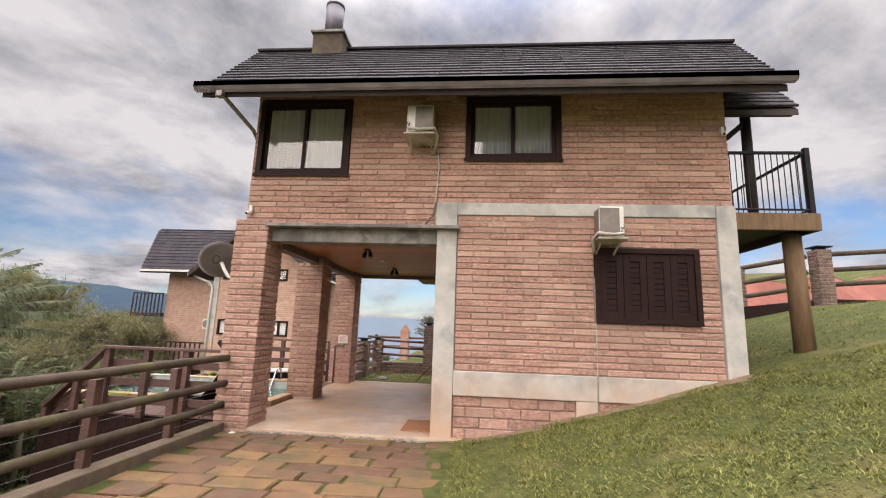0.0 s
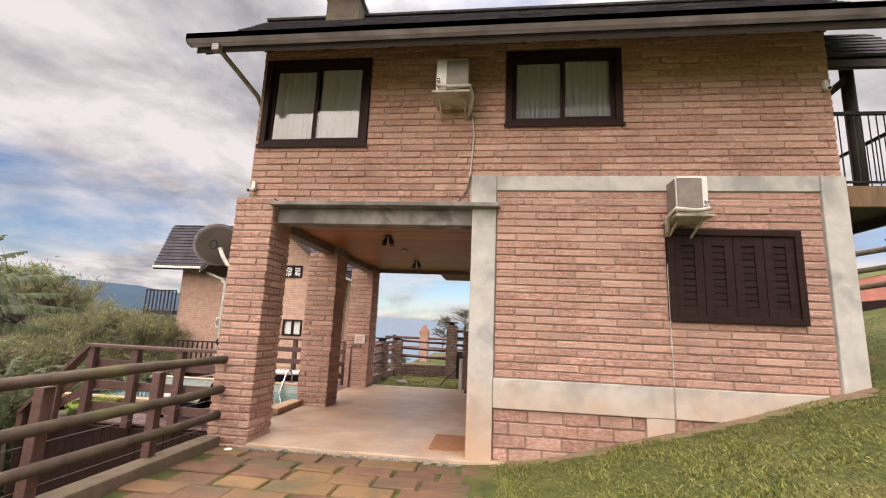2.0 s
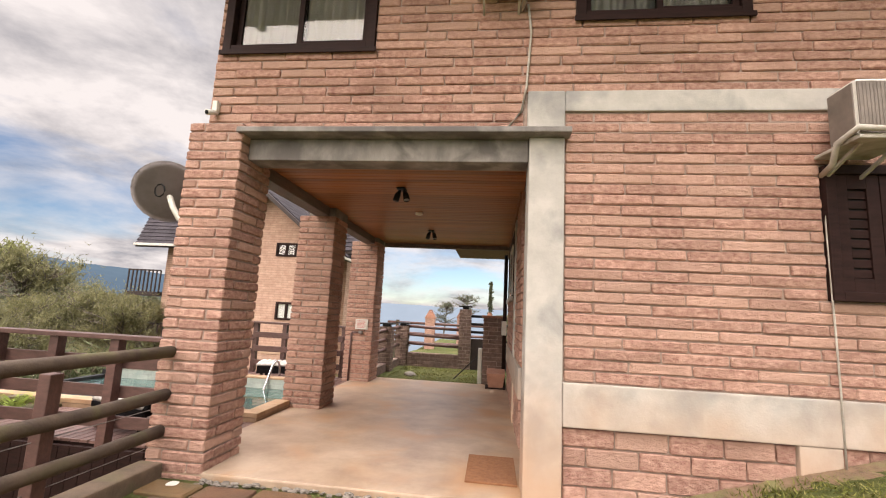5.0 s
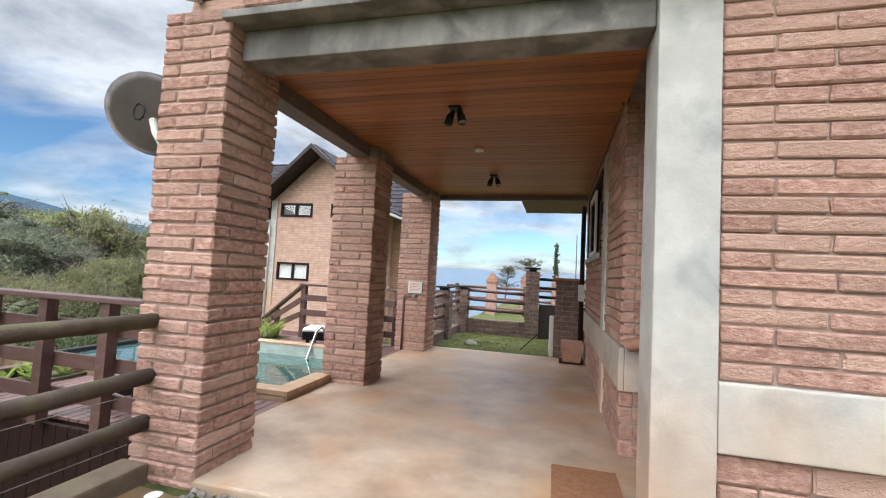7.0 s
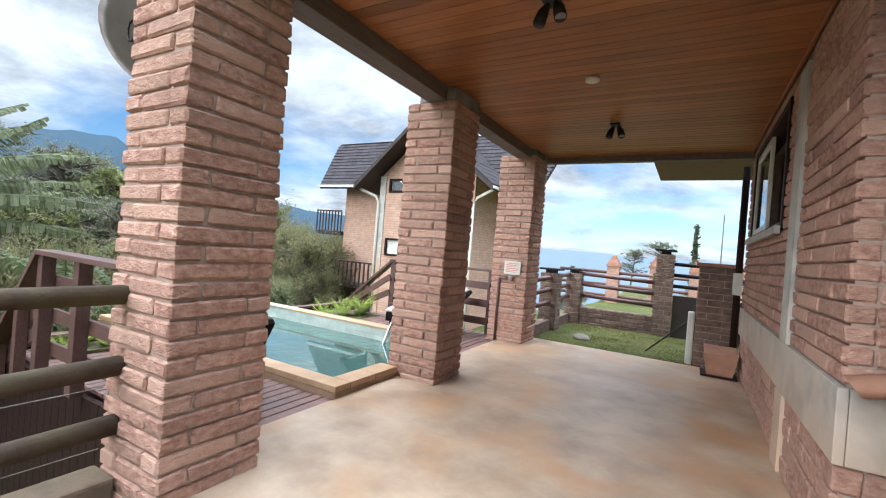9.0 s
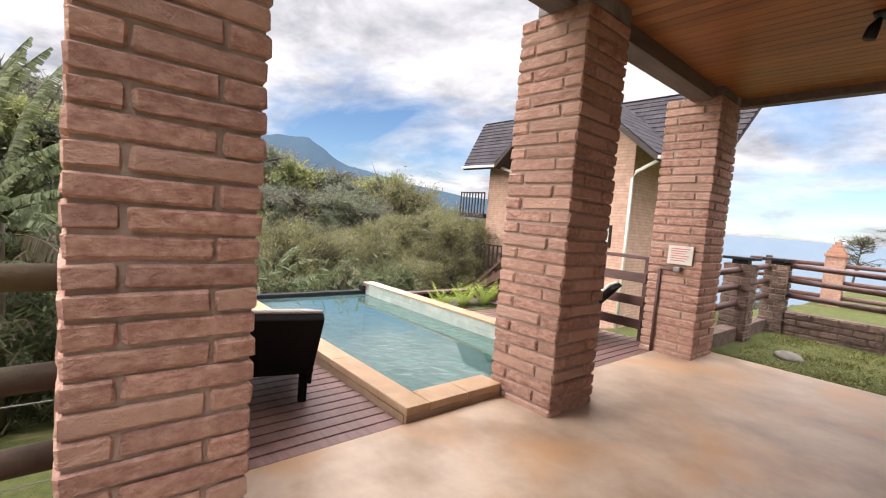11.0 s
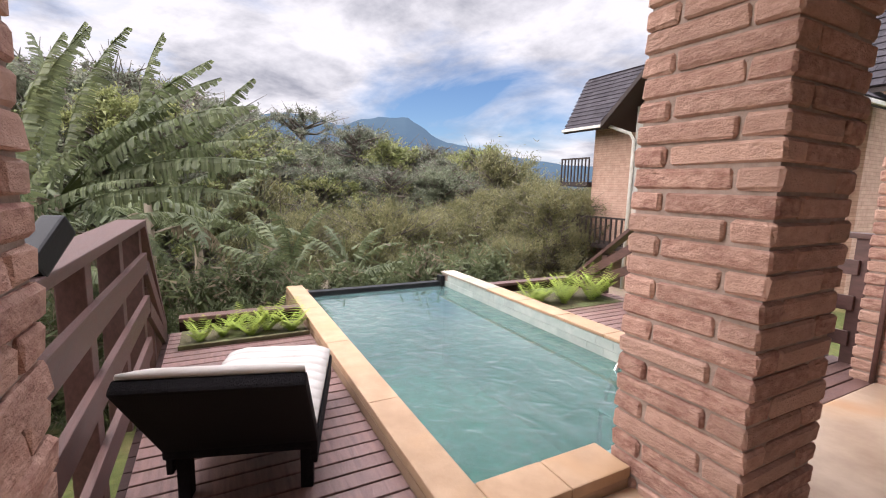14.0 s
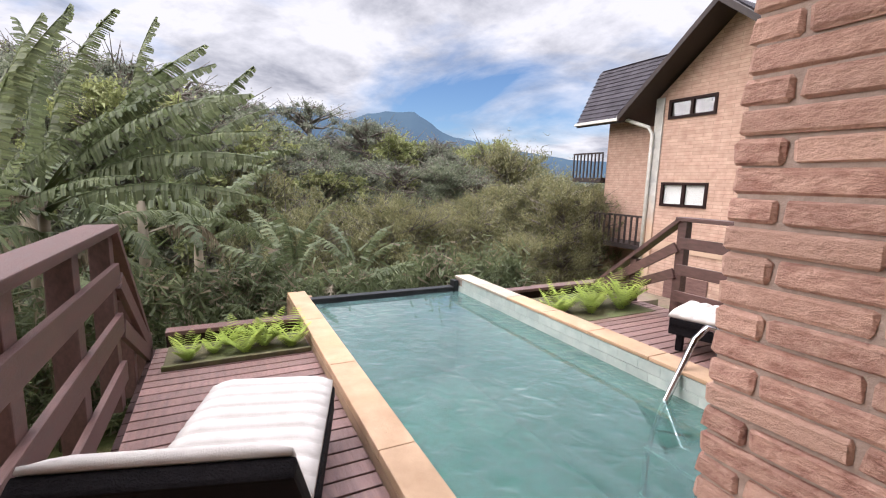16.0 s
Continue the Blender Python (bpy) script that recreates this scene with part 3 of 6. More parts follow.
gf = [(j * len(gx) + i, j * len(gx) + i + 1, (j + 1) * len(gx) + i + 1, (j + 1) * len(gx) + i) for j in range(len(gy) - 1) for i in range(len(gx) - 1)]
ground = new("ground", raw("ground", gv, gf, M_GROUND, True))
tagged(ground, "green grass lawn rising beside the house", "ground", "", "structure")

# ---- main house: walls and frame of concrete ----
W1 = (-3.42, -2.03, 3.70, 4.88)
W2 = (-0.22, 1.11, 3.94, 4.90)
SH = (1.58, 2.92, 1.64, 2.62)
wall_up = solo("wall_upper_front", B(*shell(-3.51, 3.43, 2.91, 5.24, [W1, W2], 6.117, 6.33, "y")), M_MORTAR, "brick upper storey wall in salmon sandstone bricks", "wall", "", "structure", at=(0, 6.2, 2.9))
wall_low = solo("wall_lower_front", B(*shell(-0.34, 3.2, 0.92, 3.09, [SH], 6.128, 6.34, "y"), (-0.34, 1.28, 6.138, 6.34, -0.2, 0.6), (1.56, 3.2, 6.138, 6.34, -0.2, 0.6)), M_MORTAR,
                "brick ground floor wall panels in salmon sandstone", "wall", "", "structure", at=(1.4, 6.2, 0))
frame_c = thing("concrete_frame", 1.4, 6.2, 0, "grey concrete pillars and bands framing the brick wall", "concrete frame", "", "structure")
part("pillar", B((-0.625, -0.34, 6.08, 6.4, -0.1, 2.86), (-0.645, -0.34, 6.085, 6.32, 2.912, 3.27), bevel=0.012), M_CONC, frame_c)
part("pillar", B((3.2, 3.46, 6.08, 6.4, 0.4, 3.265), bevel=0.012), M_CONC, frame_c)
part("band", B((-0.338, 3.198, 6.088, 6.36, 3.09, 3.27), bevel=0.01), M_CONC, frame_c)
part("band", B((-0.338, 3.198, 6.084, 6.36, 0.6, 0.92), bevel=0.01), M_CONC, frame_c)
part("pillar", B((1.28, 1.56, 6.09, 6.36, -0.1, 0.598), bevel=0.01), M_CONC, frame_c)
beam = thing("porch_beam", -1.9, 6.2, 2.66, "weathered grey concrete beam over the porch opening", "beam", "", "structure")
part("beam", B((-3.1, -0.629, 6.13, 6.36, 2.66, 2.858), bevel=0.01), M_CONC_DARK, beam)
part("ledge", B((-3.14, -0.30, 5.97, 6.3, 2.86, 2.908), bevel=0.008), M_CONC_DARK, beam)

# ---- porch ----
floor = solo("floor", B((-3.52, 0.6, 6.02, 11.45, -0.3, 0.06), bevel=0.015), M_FLOOR, "polished reddish cement porch floor with cloudy stains", "floor", "", "structure", at=(-1.5, 8.7, 0.06))
bm = bmesh.new()
k, y = 0, 6.36
while y < 11.36:
    B((-3.2, -0.58, y, min(y + 0.094, 11.38), 2.78, 2.80), bm=bm, bevel=0.0035)
    y += 0.097
B((-3.2, -0.58, 6.36, 11.38, 2.802, 2.82), bm=bm)
ceiling = solo("ceiling", bm, M_CEIL, "varnished orange pine board ceiling of the porch", "ceiling", "", "structure", at=(-1.9, 8.9, 2.78))
part("side_beam", B((-3.40, -3.204, 6.545, 10.79, 2.655, 2.83), bevel=0.008), M_BEAM, ceiling)
part("end_beam", B((-3.40, -0.5, 11.384, 11.50, 2.70, 2.85), bevel=0.008), M_BEAM, ceiling)
part("cornice", B((-0.618, -0.6, 7.4, 11.38, 2.752, 2.777), bevel=0.005), M_CEIL, ceiling)
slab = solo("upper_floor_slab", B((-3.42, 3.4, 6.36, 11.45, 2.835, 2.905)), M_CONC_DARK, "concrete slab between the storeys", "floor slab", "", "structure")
soffit = solo("rear_roof_soffit", B((-1.72, 0.6, 11.55, 13.2, 2.745, 2.80), bevel=0.01), M_POST, "small wooden soffit of the rear roof overhang", "soffit", "", "structure")
IW = (9.05, 11.05, 1.67, 2.66)
wall_in = solo("wall_porch", B(*shell(7.375, 11.5, -0.1, 2.90, [IW], -0.565, -0.36, "x"), (-0.565, 0.5, 7.375, 7.55, -0.1, 2.834)), M_MORTAR, "brick porch side wall in salmon sandstone", "wall", "", "structure", at=(-0.5, 9, 0))
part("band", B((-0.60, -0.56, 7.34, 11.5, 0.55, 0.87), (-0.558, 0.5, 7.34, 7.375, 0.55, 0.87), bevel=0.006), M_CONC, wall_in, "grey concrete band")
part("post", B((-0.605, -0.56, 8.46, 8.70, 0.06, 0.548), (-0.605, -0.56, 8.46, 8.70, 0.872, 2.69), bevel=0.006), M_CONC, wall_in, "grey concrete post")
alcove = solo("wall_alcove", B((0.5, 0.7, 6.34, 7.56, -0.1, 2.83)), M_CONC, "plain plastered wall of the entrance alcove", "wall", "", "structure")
# closing walls and the inside of the rooms
closing = solo("wall_back", B((3.2, 3.42, 6.42, 11.3, 0.2, 5.1), (-0.36, 3.4, 11.3, 11.5, -0.2, 5.1), (-3.42, -0.38, 11.3, 11.38, 2.92, 5.1), (-3.5, -3.38, 6.35, 11.3, 2.92, 5.1)), M_MORTAR, "plain outer walls closing the house", "wall", "", "structure")
inner = solo("wall_room", B((-3.36, 3.18, 9.2, 9.3, 2.92, 5.2), (0.72, 3.18, 9.0, 9.1, 0.0, 2.8), (-0.34, 3.18, 7.6, 11.28, -0.2, 0.0)), M_DARKROOM, "plain inner walls coloured dark for the unlit rooms", "wall", "", "structure")

# ---- columns: four blocks to a course, turned from course to course ----
def column(x0, x1, y0, y1, z0, z1, label):
    ob = thing("brick_column", (x0 + x1) / 2, (y0 + y1) / 2, z0, label, "column", "porch columns")
    part("core", B((x0 + 0.016, x1 - 0.016, y0 + 0.016, y1 - 0.016, z0, z1)), M_MORTAR, ob)
    return ob


col1 = column(-3.61, -3.10, 6.01, 6.54, -0.05, 2.96, "square salmon sandstone brick column holding the porch corner")
col2 = column(-3.63, -3.10, 8.38, 8.89, 0.02, 2.66, "square salmon sandstone brick column beside the pool")
col3 = column(-3.66, -3.13, 10.80, 11.36, 0.02, 2.70, "square salmon sandstone brick column with a notice and a tap")
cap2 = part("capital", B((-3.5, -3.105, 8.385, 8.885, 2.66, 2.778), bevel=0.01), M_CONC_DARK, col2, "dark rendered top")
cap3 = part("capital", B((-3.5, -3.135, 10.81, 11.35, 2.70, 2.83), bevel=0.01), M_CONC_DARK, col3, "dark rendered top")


def column_bricks(ob, x0, x1, y0, y1, z0, z1, seed):
    rng = random.Random(seed)
    n = round((z1 - z0) / 0.0855)
    p = (z1 - z0) / n
    t = 0.135
    for r in range(n):
        z = z0 + (r + 0.5) * p
        j = 0.012
        lx, ly = x1 - x0 - t - j, y1 - y0 - t - j
        h = p - 0.012
        cx0, cx1 = (x0 + t + j, x1) if r % 2 == 0 else (x0, x1 - t - j)
        fx = (cx0 + cx1) / 2
        bx = (x0 + x1) - fx
        cy0 = y0 + (y1 - y0 - t - j) / 2 + (t + j if r % 2 == 0 else 0)
        cy1 = (y0 + y1) - cy0
        for x, y, l, rz in ((fx, y0 + t / 2, lx, 0), (bx, y1 - t / 2, lx, 0), (x1 - t / 2, cy0, ly, math.pi / 2), (x0 + t / 2, cy1, ly, math.pi / 2)):
            g = rng.uniform(-0.004, 0.004)
            put("brick", block_mesh(l, t, h, 0.010, M_BRICK, rng.randrange(4)), ob, x + g, y + rng.uniform(-0.004, 0.004), z, rz + rng.uniform(-0.008, 0.008))


# ---- main roof: its ridge is longer than its eaves ----
def roof_pair(parent, xa0, xa1, ya, za, xb0, xb1, yb, zb, courses, tiles, under, seed, near_parts=300, overhang=0.0):
    """Tiled slope from the eave line a to the ridge line b."""
    rng = random.Random(seed)
    made, jv, jf = 0, [], []
    sl = Vector((0, yb - ya, zb - za))
    ang = math.atan2(abs(sl.z), abs(sl.y)) * (1 if yb > ya else -1)
    step = sl.length / courses
    base = BASE[parent.name]
    for r in range(courses):
        f = (r + 0.5) / courses
        l0, l1 = xa0 + (xb0 - xa0) * f, xa1 + (xb1 - xa1) * f
        w = (l1 - l0) / tiles
        c = Vector((0, ya, za)) + sl * f
        for k in range(tiles):
            x = l0 + (k + 0.5) * w
            if made < near_parts:
                me = block_mesh(round(w - 0.004, 2), step * 1.12, 0.034, 0.004, M_ROOF, k % 3)
                put("roof_tile", me, parent, x, c.y, c.z + rng.uniform(0, 0.004), 0, ang - (0.085 if yb > ya else -0.085))
                made += 1
            else:
                vs, fs = block_data(w - 0.004, step * 1.12, 0.034, 0.004, k)
                rot = Matrix.Rotation(ang - (0.085 if yb > ya else -0.085), 3, "X")
                o = len(jv)
                jv += [rot @ Vector(q) + Vector((x, c.y, c.z + rng.uniform(0, 0.004))) - base for q in vs]
                jf += [[q + o for q in g] for g in fs]
    if jv:
        ob = new("roof_tiles", raw("roof_tiles", jv, jf, M_ROOFS))
        ob.parent = parent
        tagged(ob, "", "", "", "stuff")
    d = 0.05
    v = [(xa0, ya, za - d), (xa1, ya, za - d), (xb1, yb, zb - d), (xb0, yb, zb - d), (xa0, ya, za - d - 0.09), (xa1, ya, za - d - 0.09), (xb1, yb, zb - d - 0.09), (xb0, yb, zb - d - 0.09)]
    ob = new("roof_deck", raw("roof_deck", [Vector(q) - base for q in v], [(0, 1, 2, 3), (7, 6, 5, 4), (0, 4, 5, 1), (1, 5, 6, 2), (2, 6, 7, 3), (3, 7, 4, 0)], under))
    ob.parent = parent


RIDGE_Y, RIDGE_Z, EAVE_Y, EAVE_Z = 8.45, 7.36, 5.40, 4.705
roof = thing("main_roof", 0, 8.4, 4.9, "pitched roof of dark grey flat tiles with flared gable ends", "roof", "", "structure")
gut = thing("gutter", 0, 5.34, 4.7, "weathered grey metal roof gutter with a downpipe", "gutter")
bm = bmesh.new()
prof = [(-0.075, 0.05), (-0.075, -0.02), (-0.045, -0.065), (0.03, -0.065), (0.05, -0.03), (0.05, 0.05)]
n0 = [bm.verts.new((-4.02, 5.34 + a, 4.69 + b)) for a, b in prof]
n1 = [bm.verts.new((3.88, 5.34 + a, 4.725 + b)) for a, b in prof]
for k in range(5):
    bm.faces.new((n0[k], n1[k], n1[k + 1], n0[k + 1]))
bm.faces.new(n0)
bm.faces.new(n1[::-1])
bmesh.ops.solidify(bm, geom=bm.faces[:], thickness=0.004)
part("trough", bm, M_GUTTER, gut)
part("downpipe", tube([(-3.66, 5.36, 4.66), (-3.66, 5.42, 4.60), (-3.56, 6.12, 4.40), (-3.555, 6.28, 4.28), (-3.555, 6.3, 2.98)], 0.03, n=8), M_GUTTER, gut, "", True)
part("outlet", B((-3.705, -3.615, 5.30, 5.39, 4.54, 4.66), bevel=0.01), M_GUTTER, gut)
for k in range(11):
    x = -3.86 + k * 0.757
    part("rafter", bar((x, 5.44, 4.63), (x, 6.12, 5.205), 0.06, 0.09), M_SOFFIT, roof, "dark wooden rafter")
part("fascia", B((-3.95, 3.81, 5.395, 5.418, 4.58, 4.655)), M_SOFFIT, roof)
chim = thing("chimney", -3.3, 8.3, 7.1, "low mossy brick chimney with a dark metal flue pipe", "chimney")
part("chimney_base", B((-3.62, -2.98, 8.05, 8.65, 6.9, 7.52), bevel=0.01), M_LOG, chim, "mossy yellow-green brick stack")
part("slab", B((-3.66, -2.94, 8.0, 8.7, 7.52, 7.58), bevel=0.01), M_CONC_DARK, chim)
part("flue", tube([(-3.28, 8.3, 7.56), (-3.28, 8.3, 8.35)], 0.19, n=20), M_CHIM, chim, "", True)
part("rim", tube([(-3.28, 8.3, 8.30), (-3.28, 8.3, 8.36)], 0.2, n=20), M_CHIM, chim, "", True)


# ---- windows ----
def window(name, x0, x1, z0, z1, y, label, curtain):
    ob = thing(name, (x0 + x1) / 2, y, z0, label, "window", "", "structure")
    f = 0.05
    part("window_frame", B((x0 - 0.03, x0 + f, y - 0.045, y + 0.09, z0 - 0.02, z1 + 0.02), (x1 - f, x1 + 0.03, y - 0.045, y + 0.09, z0 - 0.02, z1 + 0.02),
                           (x0 + f, x1 - f, y - 0.042, y + 0.09, z1 - f, z1 + 0.02), (x0 + f, x1 - f, y - 0.042, y + 0.09, z0 - 0.02, z0 + f), bevel=0.006), M_DARKWOOD, ob)
    xm = (x0 + x1) / 2
    for a, b, dy in ((x0 + f, xm + 0.03, 0.03), (xm - 0.03, x1 - f, 0.0)):
        s = part("sash", B((a, a + 0.05, y + dy, y + dy + 0.03, z0 + f, z1 - f), (b - 0.05, b, y + dy, y + dy + 0.03, z0 + f, z1 - f), (a + 0.05, b - 0.05, y + dy, y + dy + 0.03, z1 - f - 0.06, z1 - f), (a + 0.05, b - 0.05, y + dy, y + dy + 0.03, z0 + f, z0 + f + 0.05), bevel=0.004), M_DARKWOOD, ob)
        p = part("pane", B((a + 0.05, b - 0.05, y + dy + 0.012, y + dy + 0.018, z0 + f + 0.05, z1 - f - 0.06)), M_GLASS, s)
        p.visible_shadow = False
    part("window_sill", B((x0 - 0.05, x1 + 0.05, y - 0.06, y - 0.046, z0 - 0.05, z0 - 0.005), bevel=0.004), M_DARKWOOD, ob)
    for a, b in curtain:
        bm = bmesh.new()
        n = 40
        rows = [[bm.verts.new((a + (b - a) * k / n, y + 0.085 + 0.022 * math.sin(k * 1.35) + 0.012 * math.sin(k * 3.1), z)) for k in range(n + 1)] for z in (z0 - 0.05, z1 + 0.05)]
        for k in range(n):
            bm.faces.new((rows[0][k], rows[0][k + 1], rows[1][k + 1], rows[1][k]))
        bmesh.ops.solidify(bm, geom=bm.faces[:], thickness=0.004)
        c = solo("curtain", bm, M_CURTAIN, "pleated white curtain hanging behind the window", "curtain", "curtains", "", True, at=((a + b) / 2, y + 0.07, z0))
    return ob


window("window_1", *W1, 6.12, "dark-framed sliding window with white curtains", [(-3.37, -2.78), (-2.74, -2.07)])
window("window_2", *W2, 6.12, "dark-framed sliding window with white curtains half drawn", [(-0.15, 0.42), (0.45, 1.05)])

# shuttered window
shut = thing("shuttered_window", 2.25, 6.1, SH[2], "closed dark brown louvred wooden shutters in a frame", "shutter", "", "structure")
x0, x1, z0, z1 = SH
part("window_frame", B((x0 - 0.02, x0 + 0.05, 6.06, 6.2, z0 - 0.02, z1 + 0.02), (x1 - 0.05, x1 + 0.02, 6.06, 6.2, z0 - 0.02, z1 + 0.02), (x0 + 0.05, x1 - 0.05, 6.06, 6.2, z1 - 0.05, z1 + 0.02), (x0 + 0.05, x1 - 0.05, 6.06, 6.2, z0 - 0.02, z0 + 0.05), bevel=0.006), M_DARKWOOD, shut)
w = (x1 - x0 - 0.1) / 4
for k in range(4):
    a = x0 + 0.05 + k * w
    leaf = part("shutter_leaf", B((a + 0.003, a + 0.09, 6.085, 6.125, z0 + 0.05, z1 - 0.05), (a + w - 0.09, a + w - 0.003, 6.085, 6.125, z0 + 0.05, z1 - 0.05), (a + 0.09, a + w - 0.09, 6.085, 6.125, z1 - 0.16, z1 - 0.05), (a + 0.09, a + w - 0.09, 6.085, 6.125, z0 + 0.05, z0 + 0.15), bevel=0.004), M_DARKWOOD, shut)
    part("backing", B((a + 0.08, a + w - 0.08, 6.118, 6.13, z0 + 0.14, z1 - 0.14)), M_BLACK, leaf)
    for j in range(9):
        z = z0 + 0.185 + j * 0.074
        part("slat", bar((a + 0.09, 6.105, z), (a + w - 0.09, 6.105, z), 0.012, 0.06, bevel=0.003), M_DARKWOOD, leaf)

# porch side window, one half open
sw = thing("window_3", -0.57, 10.05, IW[2], "dark-framed sliding porch window, half open", "window", "", "structure")
y0, y1, z0, z1 = IW
part("window_frame", B((-0.60, -0.45, y0, y0 + 0.06, z0, z1), (-0.60, -0.45, y1 - 0.06, y1, z0, z1), (-0.60, -0.45, y0 + 0.06, y1 - 0.06, z0, z0 + 0.05), (-0.60, -0.45, y0 + 0.06, y1 - 0.06, z1 - 0.06, z1), bevel=0.005), M_DARKWOOD, sw)
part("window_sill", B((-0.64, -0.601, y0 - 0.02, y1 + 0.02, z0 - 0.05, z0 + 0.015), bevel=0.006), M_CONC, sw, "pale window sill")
s = part("sash", B((-0.585, -0.555, y0 + 0.95, y0 + 1.02, z0 + 0.05, z1 - 0.06), (-0.585, -0.555, y1 - 0.12, y1 - 0.06, z0 + 0.05, z1 - 0.06), (-0.585, -0.555, y0 + 1.02, y1 - 0.12, z1 - 0.12, z1 - 0.06), (-0.585, -0.555, y0 + 1.02, y1 - 0.12, z0 + 0.05, z0 + 0.11), bevel=0.004), M_WHITE, sw)
part("pane", B((-0.573, -0.567, y0 + 1.02, y1 - 0.12, z0 + 0.11, z1 - 0.12)), M_GLASS, s)
solo("wall_kitchen", B((0.6, 0.7, 7.6, 11.28, 0.0, 2.82)), M_DARKROOM, "plain inner wall coloured dark for the unlit room", "wall", "", "structure")


# ---- air conditioners ----
def air_conditioner(x, y, z, side, label, hw=0.19, back=0.2):
    """Outdoor unit on a bracket; side says where its valves are."""
    ob = thing("air_conditioner", x, y, z, label, "air conditioner", "outdoor air conditioners")
    part("casing", B((x - hw, x + hw, y - 0.17, y + back, z + 0.028, z + 0.45), bevel=0.03), M_WHITE, ob)
    cx = x - side * (hw - 0.13)
    part("coil_panel", B((cx - 0.125, cx + 0.125, y - 0.176, y - 0.168, z + 0.05, z + 0.425), bevel=0.003), M_COIL, ob, "grey-brown coil panel")
    sx = x - side * hw
    part("coil_panel", B((sx - 0.006, sx + 0.006, y - 0.145, y + back - 0.02, z + 0.05, z + 0.425), bevel=0.003), M_COIL, ob, "grey-brown coil panel")
    for k in range(11):
        xx = cx - 0.115 + k * 0.023
        part("fin", bar((xx, y - 0.178, z + 0.065), (xx, y - 0.178, z + 0.415), 0.004, 0.004), M_COIL, ob)
    vx = x + side * (hw - 0.035)
    part("valve", tube([(vx, y - 0.17, z + 0.16), (vx, y - 0.215, z + 0.16)], [0.022, 0.018], n=10), M_STEEL, ob, "", True)
    part("valve", tube([(vx, y - 0.17, z + 0.10), (vx, y - 0.21, z + 0.10)], [0.026, 0.02], n=10), M_STEEL, ob, "", True)
    part("bracket", B((x - hw - 0.03, x + hw + 0.03, y - 0.21, y + 0.22, z, z + 0.026), bevel=0.008), M_STAINED_SHADED, ob)
    for xx in (x - hw + 0.04, x + hw - 0.04):
        part("brace", bar((xx, y - 0.12, z), (xx, y + 0.24, z - 0.15), 0.02, 0.022), M_STAINED_SHADED, ob)
    lx = x - side * (hw + 0.025)
    part("pipe", tube([(vx, y - 0.2, z + 0.1), (vx, y - 0.24, z + 0.07), (x, y - 0.235, z + 0.05), (lx, y - 0.2, z + 0.08), (lx - side * 0.03, y - 0.05, z + 0.02), (lx, y + 0.05, z - 0.1), (lx + side * 0.05, y + 0.23, z - 0.12)], 0.022, n=8), M_STAINED_SHADED, ob, "lagged white pipe", True)
    return ob


air_conditioner(1.70, 5.87, 2.685, 1, "white outdoor air conditioner unit on a wall bracket above the shutters", 0.16, 0.10)
air_conditioner(-0.89, 5.87, 4.14, -1, "stained white outdoor air conditioner unit between the upper windows")
solo("cable", tube([(-0.66, 6.06, 4.05), (-0.63, 6.08, 3.8), (-0.66, 6.08, 3.3), (-0.70, 6.08, 3.08), (-0.80, 6.08, 2.95)], 0.011, n=6), M_STAINED_SHADED, "thin pale brown cable running down the brick wall", "cable", smooth=True, at=(-0.66, 6.09, 3.5))
solo("drain_hose", tube([(1.60, 6.07, 2.55), (1.56, 6.09, 2.2), (1.565, 6.08, 1.0), (1.56, 6.075, 0.45)], 0.007, n=6), M_STAINED_SHADED, "thin drain hose running down the brick wall", "hose", smooth=True, at=(1.56, 6.08, 1.5))


def security_camera(x, y, z, label):
    ob = thing("security_camera", x, y, z, label, "camera", "security cameras")
    part("mount", B((x - 0.025, x + 0.025, y - 0.02, y + 0.035, z + 0.03, z + 0.13), bevel=0.01), M_WHITE, ob)
    part("body", tube([(x, y + 0.02, z + 0.03), (x - 0.02, y - 0.08, z - 0.01)], 0.026, n=12), M_WHITE, ob, "", True)
    part("lens", tube([(x - 0.018, y - 0.076, z - 0.008), (x - 0.022, y - 0.086, z - 0.012)], 0.018, n=12), M_BLACK, ob)


security_camera(-3.43, 6.07, 3.06, "small white security camera on the brick corner")
security_camera(3.36, 6.07, 4.28, "white security camera under the eaves")

# ---- balcony on posts at the uphill gable ----
balc = thing("balcony", 4.2, 7.6, 3.0, "brown timber balcony on round posts with black railing", "balcony")
part("deck", B((3.47, 4.72, 6.42, 9.4, 3.12, 3.24), bevel=0.01), M_SOFFIT, balc)
part("edge_beam", B((3.47, 4.75, 6.36, 6.418, 3.0, 3.25), bevel=0.01), M_POST, balc)
part("edge_beam", B((4.69, 4.75, 6.42, 9.4, 3.0, 3.118), bevel=0.01), M_SOFFIT, balc)
for x, y in ((4.62, 6.75), (4.9, 8.9)):
    part("post", tube([(x, y, ground_z(x, y) - 0.2), (x - 0.02, y, 2.2), (x - 0.03, y, 3.02)], [0.135, 0.125, 0.12], n=14), M_POST, balc, "round timber post", True)
part("post", tube([(4.0, 6.6, 3.24), (4.0, 6.6, 4.9)], 0.07, n=12), M_SOFFIT, balc, "", True)
rail = part("railing", B((3.5, 4.72, 6.40, 6.44, 4.15, 4.19), (3.5, 4.72, 6.405, 6.435, 3.30, 3.325), (4.66, 4.70, 6.445, 9.4, 4.15, 4.19), (4.665, 4.695, 6.445, 9.4, 3.30, 3.325), bevel=0.004), M_BLACK, balc, "black metal railing")
